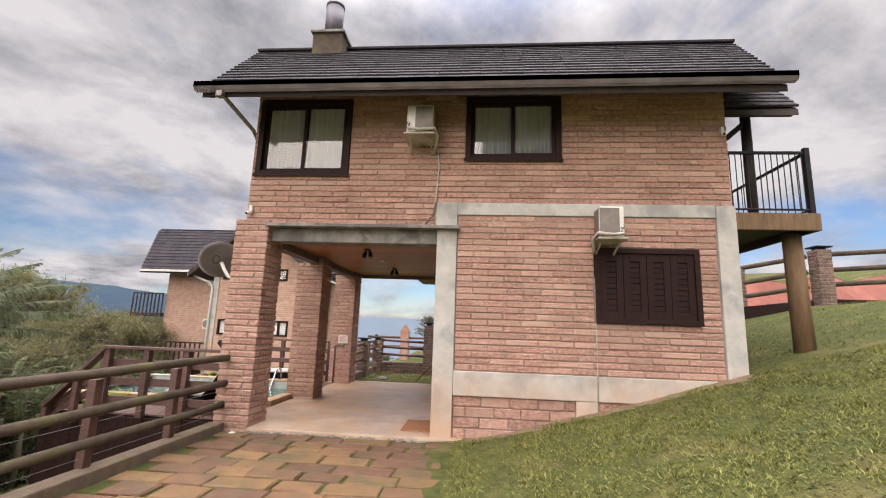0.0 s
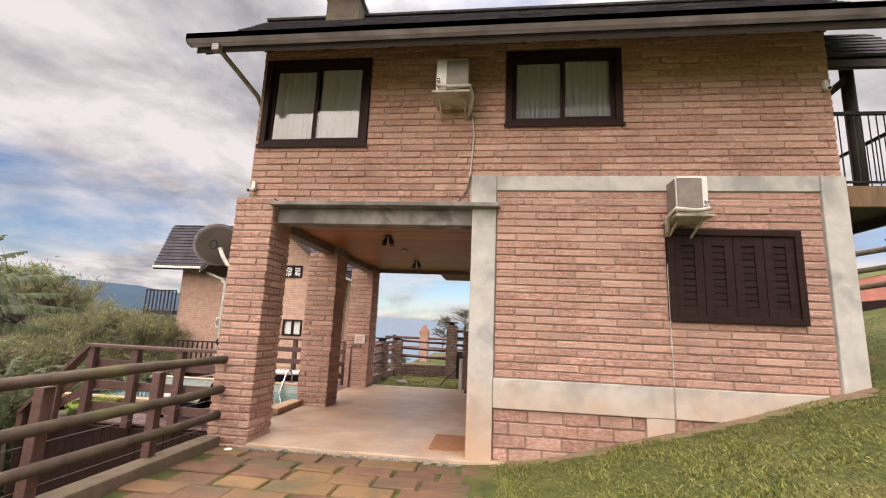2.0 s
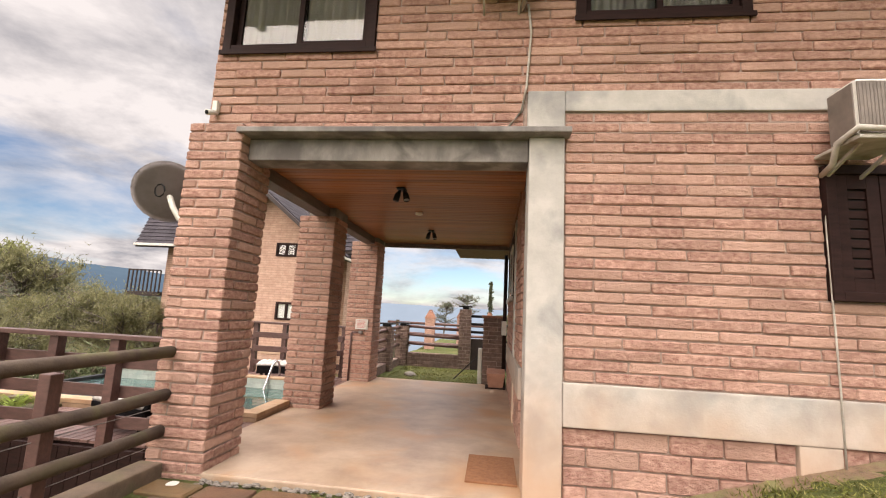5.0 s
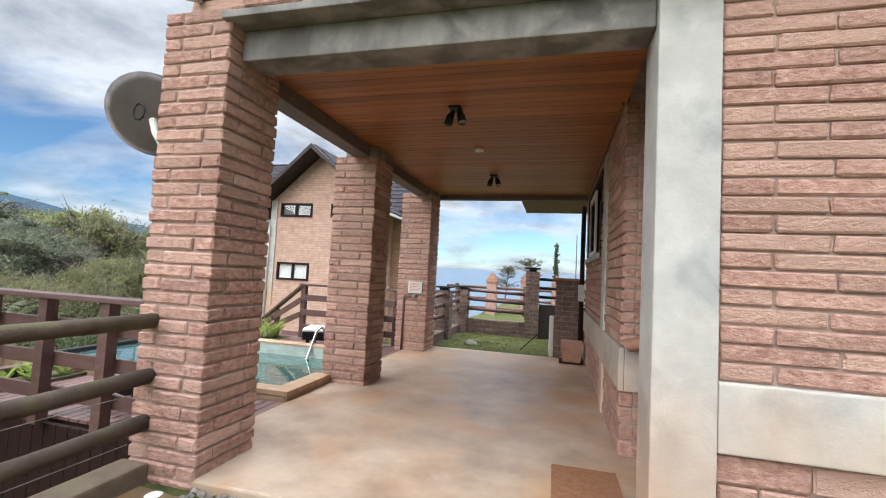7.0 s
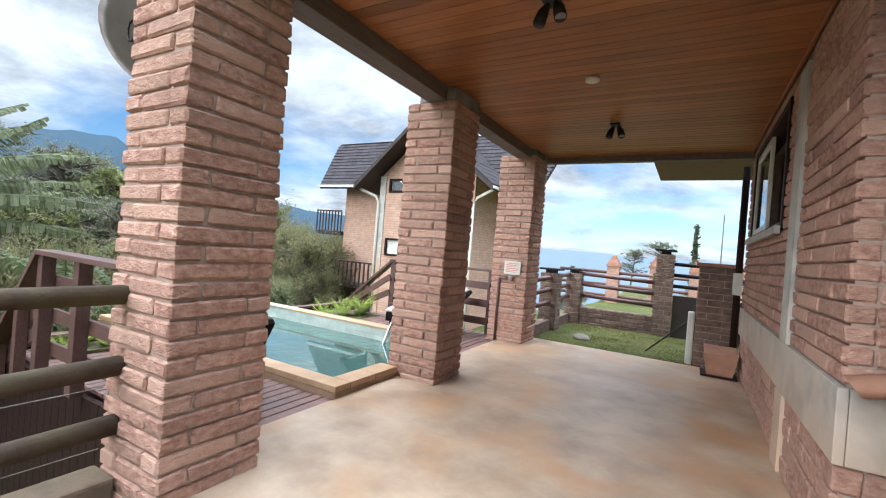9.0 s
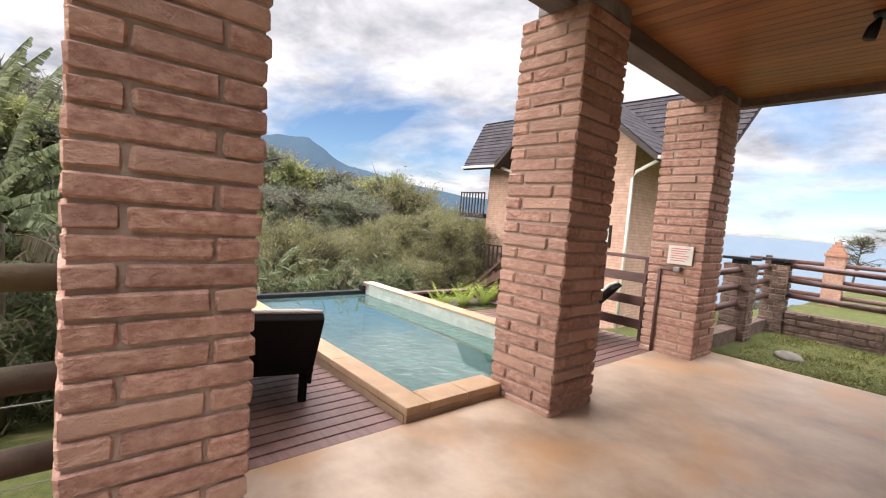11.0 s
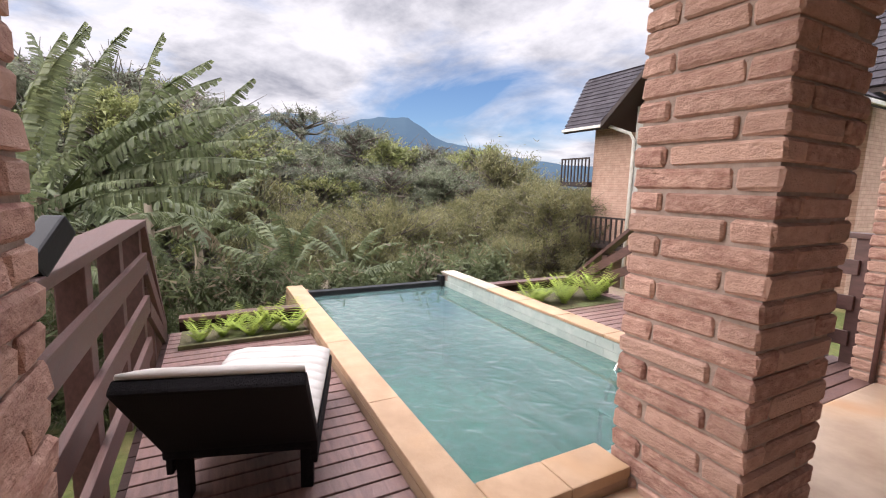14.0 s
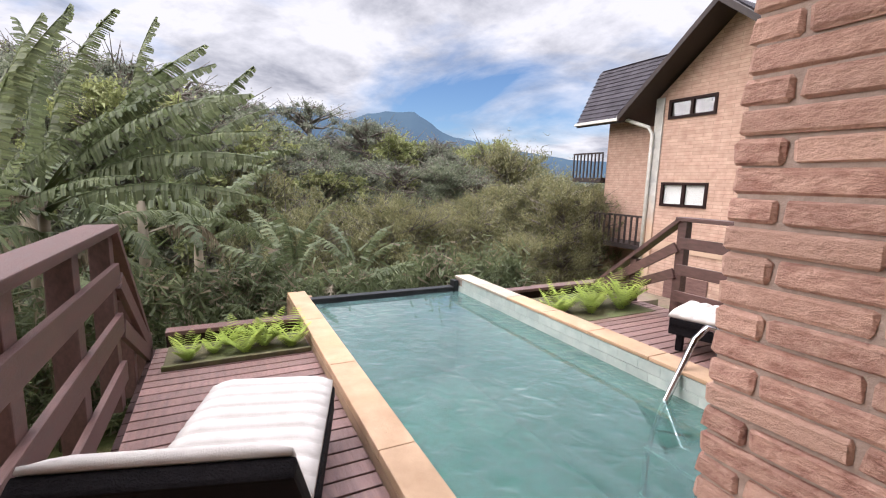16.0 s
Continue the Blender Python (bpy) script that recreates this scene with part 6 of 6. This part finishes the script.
def banana_leaf(length, width, arch, seed, dry=False):
    """A long arched blade torn into many strips on both sides of its rib."""
    pr = random.Random(seed)
    vs, fs = [], []
    n = 74

    def rib(t):
        return Vector((length * t * (1 - 0.16 * arch * t), 0, length * (0.62 * t - (0.34 + 0.45 * arch) * t * t)))
    group = {-1: [0, 0.3, 1.0], 1: [0, 0.3, 1.0]}
    for i in range(n):
        t0 = 0.16 + 0.84 * i / n
        p, q = rib(t0), rib(t0 + 0.84 / n)
        o = len(vs)
        vs += [p + Vector((0, -0.014, 0)), p + Vector((0, 0.014, 0)), q + Vector((0, 0.012, 0)), q + Vector((0, -0.012, 0))]
        fs.append((o, o + 1, o + 2, o + 3))
        for s in (-1, 1):
            u = (t0 - 0.16) / 0.84
            w = width * (math.sin(math.pi * min(0.98, u * 0.88 + 0.10)) ** 0.6) 
            g = group[s]
            if g[0] <= 0:
                g[:] = [pr.choice((1, 1, 1, 2, 2, 3)), pr.uniform(0.28, 0.92) + (0.5 if dry else 0), pr.uniform(0.82, 1.06)]
            g[0] -= 1
            w *= g[2] * pr.uniform(0.96, 1.02)
            q2 = rib(t0 + 0.84 / n)
            dr = g[1]
            out = Vector((0.34 * w, s * w * (1 - 0.55 * dr), -w * dr))
            m1, m2 = out * 0.5 + Vector((0, 0, w * 0.13)), out
            tear = (q2 - p) * (pr.uniform(0.45, 1.0) if g[0] == 0 else pr.uniform(0.0, 0.2))
            o = len(vs)
            vs += [p, q2, p + m1, q2 + m1 - tear * 0.4, p + m2, q2 + m2 - tear]
            fs += [(o, o + 1, o + 3, o + 2), (o + 2, o + 3, o + 5, o + 4)]
    # stalk
    for i in range(5):
        p, q = rib(0.2 * i / 5), rib(0.2 * (i + 1) / 5)
        o = len(vs)
        vs += [p + Vector((0, -0.022, 0)), p + Vector((0, 0.022, 0)), q + Vector((0, 0.02, 0)), q + Vector((0, -0.02, 0)), p + Vector((0, 0, -0.03)), q + Vector((0, 0, -0.03))]
        fs += [(o, o + 1, o + 2, o + 3), (o, o + 3, o + 5, o + 4), (o + 1, o + 4, o + 5, o + 2)]
    return raw("banana_leaf", vs, fs, M_BANANA_DRY if dry else M_BANANA)


BL = [banana_leaf(2.5, 0.29, a, k) for k, a in enumerate((0.25, 0.5, 0.8))] + [banana_leaf(1.9, 0.26, 1.3, 9, True)]
BL_LONG = [banana_leaf(2.5, 0.21, a, 60 + k) for k, a in enumerate((0.0, 0.12, 0.06))]


def leaf_to(ob, base, tip, mesh, roll=0.0):
    """A leaf whose stalk starts at base and whose end reaches tip."""
    base, tip = Vector(base), Vector(tip)
    far = mesh.vertices[0].co.copy()
    for v in mesh.vertices:
        if v.co.x > far.x:
            far = v.co.copy()
    d = tip - base
    k = d.length / math.hypot(far.x, far.z)
    rise = math.degrees(math.atan2(d.z, math.hypot(d.x, d.y))) - math.degrees(math.atan2(far.z, far.x))
    o = new("leaf", mesh)
    o.parent = ob
    b = base - BASE[ob.name]
    o.matrix_basis = pose(b.x, b.y, b.z, 0, -rise, math.degrees(math.atan2(d.y, d.x))) @ pose(0, 0, 0, roll, 0, 0) @ Matrix.Diagonal((k, k * 1.05, k, 1))


def banana(x, y, h, leaves, s, seed, tips=()):
    """A stem with a crown of leaves turned all ways; tips name the ends of single large leaves."""
    pr = random.Random(seed)
    z = ground_z(x, y) - 0.05
    ob = thing("banana_plant", x, y, z, "banana plant with long wind-torn leaves", "banana plant", "banana plants on the slope")
    part("stem", tube([(x, y, z - 0.2), (x + 0.04, y, z + h * 0.5), (x + 0.02, y, z + h)], [0.12 * s, 0.1 * s, 0.06 * s], n=10), M_BANANA_DRY, ob, "", True)
    for k, tip in enumerate(tips):
        leaf_to(ob, (x + 0.02, y, z + h * pr.uniform(0.9, 1.0)), tip, BL_LONG[k % 3], pr.uniform(-30, 30))
    for k in range(leaves):
        dry = pr.random() < 0.3
        o = new("leaf", BL[3] if dry else BL[pr.randrange(3)])
        o.parent = ob
        up = pr.uniform(-5, 45) if not dry else pr.uniform(-30, 5)
        if k % 4 == 0:
            up = pr.uniform(34, 56)
        if tips:
            up = pr.uniform(-30, 12)
        q = s * pr.uniform(0.8, 1.15)
        turn = 360 * k / leaves + pr.uniform(-25, 25)
        o.matrix_basis = pose(0.02, 0, h * pr.uniform(0.8, 1.0), pr.uniform(-25, 25), -up, turn) @ Matrix.Diagonal((q, q, q, 1))
    return ob


# the tall clump beyond the deck's railing, its upper leaves leaning over towards the pool
banana(-8.35, 5.45, 2.75, 6, 0.7, 20, ((-7.77, 7.03, 2.36), (-7.2, 7.38, 2.02), (-7.3, 7.43, 1.72), (-7.2, 7.46, 1.52), (-8.36, 6.14, 2.95), (-7.3, 7.37, 1.2), (-7.55, 7.25, 2.12), (-7.45, 7.5, 1.35), (-7.9, 6.9, 2.6)))
banana(-8.35, 4.95, 2.5, 6, 0.7, 21, ((-8.29, 5.85, 2.8), (-7.7, 6.6, 2.0), (-7.5, 6.4, 1.3), (-8.9, 4.9, 2.2), (-7.6, 4.9, 1.7)))
banana(-7.85, 5.2, 1.95, 5, 0.6, 22, ((-7.94, 5.66, 2.72), (-7.1, 5.9, 1.5), (-7.0, 4.6, 1.5), (-8.3, 4.4, 1.9)))
banana(-9.4, 6.1, 2.9, 7, 0.8, 23, ((-9.0, 7.6, 2.2), (-8.9, 7.9, 1.7), (-9.4, 6.4, 3.2), (-8.8, 7.3, 2.7)))
banana(-9.6, 5.0, 3.0, 9, 0.9, 24, ((-9.3, 5.7, 3.1), (-10.2, 4.6, 3.2)))
for k, (x, y, h, n, s) in enumerate(((-8.9, 7.35, 1.55, 8, 0.5), (-9.6, 7.9, 2.0, 9, 0.6), (-8.5, 8.15, 1.45, 9, 0.5), (-10.2, 9.1, 1.9, 8, 0.6), (-9.2, 9.5, 1.2, 8, 0.45), (-6.6, 3.6, 1.3, 9, 0.8), (-7.8, 3.2, 2.0, 9, 1.0),
                                     (-6.3, 2.0, 1.2, 8, 0.8), (-11.5, 6.6, 2.8, 9, 1.0), (-8.0, 7.5, 1.1, 8, 0.45))):
    banana(x, y, h, n, s, 30 + k)

# tangled undergrowth on the slope under the banana plants
ru = np.random.default_rng(41)
ux, uy = ru.uniform(-11.5, -7.85, 320), ru.uniform(4.6, 11.0, 320)
uc = [(a, b, ground_z(a, b) + ru.uniform(0.1, 1.75 if a > -9.2 else 1.2), ru.uniform(0.25, 0.5)) for a, b in zip(ux, uy)]
for nm, mt, m0, n0, lab in (("undergrowth", M_BANANA, 0, 90000, "dark green undergrowth on the slope below the deck"), ("dry_undergrowth", M_BANANA_DRY, 1, 14000, "dry brown stalks and leaves in the undergrowth")):
    v, f = leaf_cloud(ru, uc[m0::2] if m0 else uc, n0, 0.085, 1.0, 0.16, -0.5)
    tagged(new(nm, raw(nm, v, f, mt)), lab, "undergrowth", "", "stuff")


def fern(x, y, z, s, seed):
    pr = random.Random(seed)
    ob = thing("fern", x, y, z, "bright green fern at the edge of the deck", "fern", "ferns")
    vs, fs = [], []
    for k in range(16):
        a = 2 * math.pi * k / 16 + pr.uniform(-0.3, 0.3)
        ln, lift = s * pr.uniform(0.36, 0.58), pr.uniform(0.8, 1.7)
        d = Vector((math.cos(a), math.sin(a), 0))
        sd = Vector((-d.y, d.x, 0))
        n = 14
        for i in range(n):
            t = (i + 0.5) / n
            p = d * ln * t * 0.6 + Vector((0, 0, ln * lift * (t - 0.38 * t * t)))
            w = ln * 0.21 * math.sin(math.pi * (0.12 + 0.86 * t)) ** 0.8
            for sg in (-1, 1):
                o = len(vs)
                e = p + sd * sg * w + d * w * 0.4 + Vector((0, 0, -0.2 * w))
                q = d * ln * 0.03
                vs += [p - q, p + q, e + q * 0.4, e - q * 0.4]
                fs.append((o, o + 1, o + 2, o + 3))
    o = new("fronds", raw("fronds", vs, fs, M_FERN))
    o.parent = ob
    return ob


for k, (x, y, s) in enumerate(((-6.14, 6.74, 0.36), (-6.22, 6.90, 0.32), (-6.16, 7.10, 0.46), (-6.25, 7.24, 0.50), (-6.16, 7.42, 0.46), (-6.35, 7.0, 0.34),
                               (-6.0, 9.85, 0.5), (-6.1, 10.05, 0.6), (-5.95, 10.28, 0.65), (-6.15, 10.5, 0.7), (-5.95, 10.7, 0.75), (-6.05, 10.9, 0.7))):
    fern(x, y, 0.052, s, 70 + k)

# grass blades on the near lawn and on the small lawn behind the porch
rg = np.random.default_rng(8)
NB = 85000
px = rg.uniform(-0.3, 7.5, NB)
py = rg.uniform(2.2, 6.06, NB)
m = rg.random(NB) < np.clip(1.15 - 0.06 * px, 0.3, 1)
px2, py2 = rg.uniform(-3.05, -0.7, 9000), rg.uniform(11.47, 13.8, 9000)
px3, py3 = rg.uniform(3.5, 8.5, 9000), rg.uniform(6.1, 10.5, 9000)
px, py = np.concatenate([px[m], px2, px3]), np.concatenate([py[m], py2, py3])
pz = np.array([ground_z(a, b) for a, b in zip(px, py)])
n = len(px)
tuft = np.array([noise.noise((a * 2.6, b * 2.6, 5)) for a, b in zip(px, py)])
hgt = rg.uniform(0.010, 0.036, n) * np.clip(0.9 + 1.4 * tuft, 0.25, 2.0)
an = rg.uniform(0, 2 * np.pi, n)
lx, ly = rg.normal(0, 0.03, n), rg.normal(0, 0.03, n)
wd = 0.0065
p = np.stack([px, py, pz - 0.004], 1)
dx = np.stack([np.cos(an) * wd, np.sin(an) * wd, np.zeros(n)], 1)
tip = p + np.stack([lx, ly, np.maximum(hgt, 0.012)], 1)
v = np.stack([p - dx, p + dx, tip], 1).reshape(-1, 3)
grass = new("grass", raw("grass", v, np.arange(3 * n).reshape(-1, 3), M_BLADE))
tagged(grass, "short green lawn grass with dry patches", "grass", "", "stuff")

# small stones and dirt along the edge of the porch floor
sv, sf = [], []
rs = random.Random(31)
for k in range(90):
    x, yy, r = rs.uniform(-3.1, -0.68), 5.97 + rs.gauss(0, 0.03), rs.uniform(0.008, 0.03)
    bs = bmesh.new()
    bmesh.ops.create_icosphere(bs, subdivisions=1, radius=r)
    o = len(sv)
    for v in bs.verts:
        q = v.co * (1 + 0.3 * rs.uniform(-1, 1))
        sv.append((x + q.x * 1.4, yy + q.y, 0.012 + q.z * 0.6 + r * 0.2))
    sf += [[v.index + o for v in f.verts] for f in bs.faces]
    bs.free()
peb = new("pebbles", raw("pebbles", sv, sf, M_ROCK))
tagged(peb, "small stones and dirt along the porch floor's edge", "pebbles", "", "stuff")
# bare red soil along the foot of the wall
sv, sf = [], []
for k in range(60):
    x = -0.36 + k * 0.0645
    e = 5.86 + 0.10 * noise.noise((x * 1.7, 3, 0)) + 0.05 * noise.noise((x * 6, 1, 0)) - 0.05 * (k / 60)
    for j in range(5):
        yy = 6.10 + (e - 6.10) * j / 4
        sv.append((x, yy, ground_z(x, min(yy, 6.1)) + 0.014 - 0.024 * j / 4 + 0.014 * noise.noise((x * 11, yy * 11, 0))))
    if k:
        for j in range(4):
            a = (k - 1) * 5 + j
            sf.append((a, a + 1, a + 6, a + 5))
strip = new("soil_strip", raw("soil_strip", sv, sf, M_REDSOIL, True))
tagged(strip, "bare reddish soil along the foot of the wall", "soil", "", "structure")

# ---- far mountains, their haze painted as blue glow ----
def mountain(name, d, pts, material, label, seed):
    """A range of hills at distance d; pts: azimuth and elevation of its skyline in degrees."""
    vs, fs = [], []
    az = np.linspace(pts[0][0], pts[-1][0], 150)
    el = np.interp(az, [p[0] for p in pts], [p[1] for p in pts])
    for i, (a, e) in enumerate(zip(az, el)):
        e = e + 0.16 * noise.noise((a * 0.9, seed, 0)) + 0.07 * noise.noise((a * 3.1, seed, 2))
        for j, t in enumerate((0, 0.35, 0.7, 1.0)):
            r = d * (0.6 + 0.4 * t + 0.02 * noise.noise((a * 0.5, t * 3, seed)))
            h = 1.3 + d * math.tan(radians(e)) * (0, 0.45, 0.8, 1.0)[j]
            if j == 0:
                h = -260
            vs.append((r * math.sin(radians(a)), r * math.cos(radians(a)), h))
    for i in range(len(az) - 1):
        for j in range(3):
            fs.append((i * 4 + j, (i + 1) * 4 + j, (i + 1) * 4 + j + 1, i * 4 + j + 1))
    ob = new(name, raw(name, vs, fs, material, True))
    tagged(ob, label, "mountain", "", "structure")


M_MOUNT = far_mat("haze_glow_mountain", (0.03, 0.045, 0.05), (0.030, 0.048, 0.088))
M_MOUNT2 = far_mat("haze_glow_far_hills", (0.05, 0.06, 0.07), (0.15, 0.195, 0.25))
mountain("backdrop_mountain", 1500, [(-130, 3.0), (-104, 5), (-92, 7.0), (-86.5, 7.5), (-84.4, 7.9), (-81.7, 8.4), (-79.1, 8.2), (-76.5, 7.6), (-75.1, 7.2), (-73.7, 7.9), (-70.9, 8.5), (-67, 8.6), (-65.2, 7.6), (-63, 6.0), (-58.7, 5.2), (-55, 4.4), (-50.8, 3.8), (-47, 3.2), (-41.5, 3.0), (-33, 2.0), (-22, 1.0)], M_MOUNT, "wooded mountain range with blue haze in its colour", 3)
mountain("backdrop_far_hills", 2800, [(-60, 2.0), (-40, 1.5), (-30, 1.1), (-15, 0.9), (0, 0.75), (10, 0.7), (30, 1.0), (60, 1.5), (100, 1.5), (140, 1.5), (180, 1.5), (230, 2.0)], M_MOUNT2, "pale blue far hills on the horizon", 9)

# ---- pieces: roof tiles, pavers, bricks ----
roof_pair(roof, -3.96, 3.82, EAVE_Y, EAVE_Z, -4.98, 5.0, RIDGE_Y, RIDGE_Z, 15, 26, M_SOFFIT, 1)
roof_pair(roof, -3.96, 3.82, 2 * RIDGE_Y - EAVE_Y, EAVE_Z, -4.98, 5.0, RIDGE_Y, RIDGE_Z, 6, 14, M_SOFFIT, 2, near_parts=0)
part("ridge_cap", B((-5.0, 5.02, RIDGE_Y - 0.1, RIDGE_Y + 0.1, RIDGE_Z - 0.01, RIDGE_Z + 0.05), bevel=0.02), M_ROOF, roof)
roof_pair(proof, 3.48, 4.48, 6.18, 4.78, 3.48, 4.62, 7.0, 5.62, 7, 5, M_SOFFIT, 3)

rp2 = random.Random(4)
y = 5.93
row = 0
while y > -3:
    d = rp2.uniform(0.24, 0.34)
    x = -3.40 + (0.18 if row % 2 else 0)
    while x < 0.0:
        w = rp2.uniform(0.38, 0.62)
        x1 = min(x + w, 0.05)
        if x1 - x > 0.12:
            o = put("paver", block_mesh(round(x1 - x - 0.03, 1) or 0.1, round(d - 0.03, 2), 0.05, 0.012, M_PAVER, rp2.randrange(4)), bed, (x + x1) / 2, y - d / 2, 0.0 + rp2.uniform(-0.006, 0.006), rp2.uniform(-0.05, 0.05), rp2.uniform(-0.012, 0.012), rp2.uniform(-0.012, 0.012))
        x = x1
    y -= d
    row += 1

lay(wall_low, -0.335, 1.275, 0.05, 0.595, 6.115, "y-", 0.36, 0.135, holes=(), seed=3)
lay(wall_low, 1.565, 2.9, 0.2, 0.595, 6.115, "y-", 0.36, 0.13, holes=(), seed=4)
lay(wall_low, -0.335, 3.195, 0.925, 3.085, 6.108, "y-", holes=[(SH[0] - 0.02, SH[1] + 0.02, SH[2] - 0.03, SH[3] + 0.03)], seed=5)
lay(wall_up, -3.51, 3.44, 2.915, 5.22, 6.098, "y-", 0.44, holes=[(-0.67, 3.5, 2.8, 3.275), (W1[0] - 0.03, W1[1] + 0.03, W1[2] - 0.04, W1[3] + 0.03), (W2[0] - 0.03, W2[1] + 0.03, W2[2] - 0.04, W2[3] + 0.03)], seed=6)
lay(gw, -3.03, -1.725, -0.02, 0.355, 13.90, "y-", 0.3, seed=14, material=M_BRICK_BROWN)
lay(wall_in, 7.36, 8.455, 0.875, 2.77, -0.588, "x-", seed=7)
lay(wall_in, 8.705, 11.48, 0.875, 2.77, -0.588, "x-", holes=[(IW[0] - 0.01, IW[1] + 0.01, IW[2] - 0.05, IW[3] + 0.01)], seed=8)
lay(wall_in, 7.36, 8.455, 0.062, 0.545, -0.585, "x-", 0.36, 0.13, seed=9)
lay(wall_in, 8.705, 11.48, 0.062, 0.545, -0.585, "x-", 0.36, 0.13, seed=10)
lay(wall_in, -0.49, 0.49, 0.875, 2.77, 7.36, "y-", 0.3, seed=12)
lay(wall_in, -0.49, 0.49, 0.062, 0.545, 7.36, "y-", 0.3, 0.13, seed=13)
column_bricks(col1, -3.61, -3.10, 6.01, 6.54, -0.05, 2.96, 1)
column_bricks(col2, -3.63, -3.10, 8.38, 8.89, 0.02, 2.66, 2)
column_bricks(col3, -3.66, -3.13, 10.80, 11.36, 0.02, 2.70, 3)
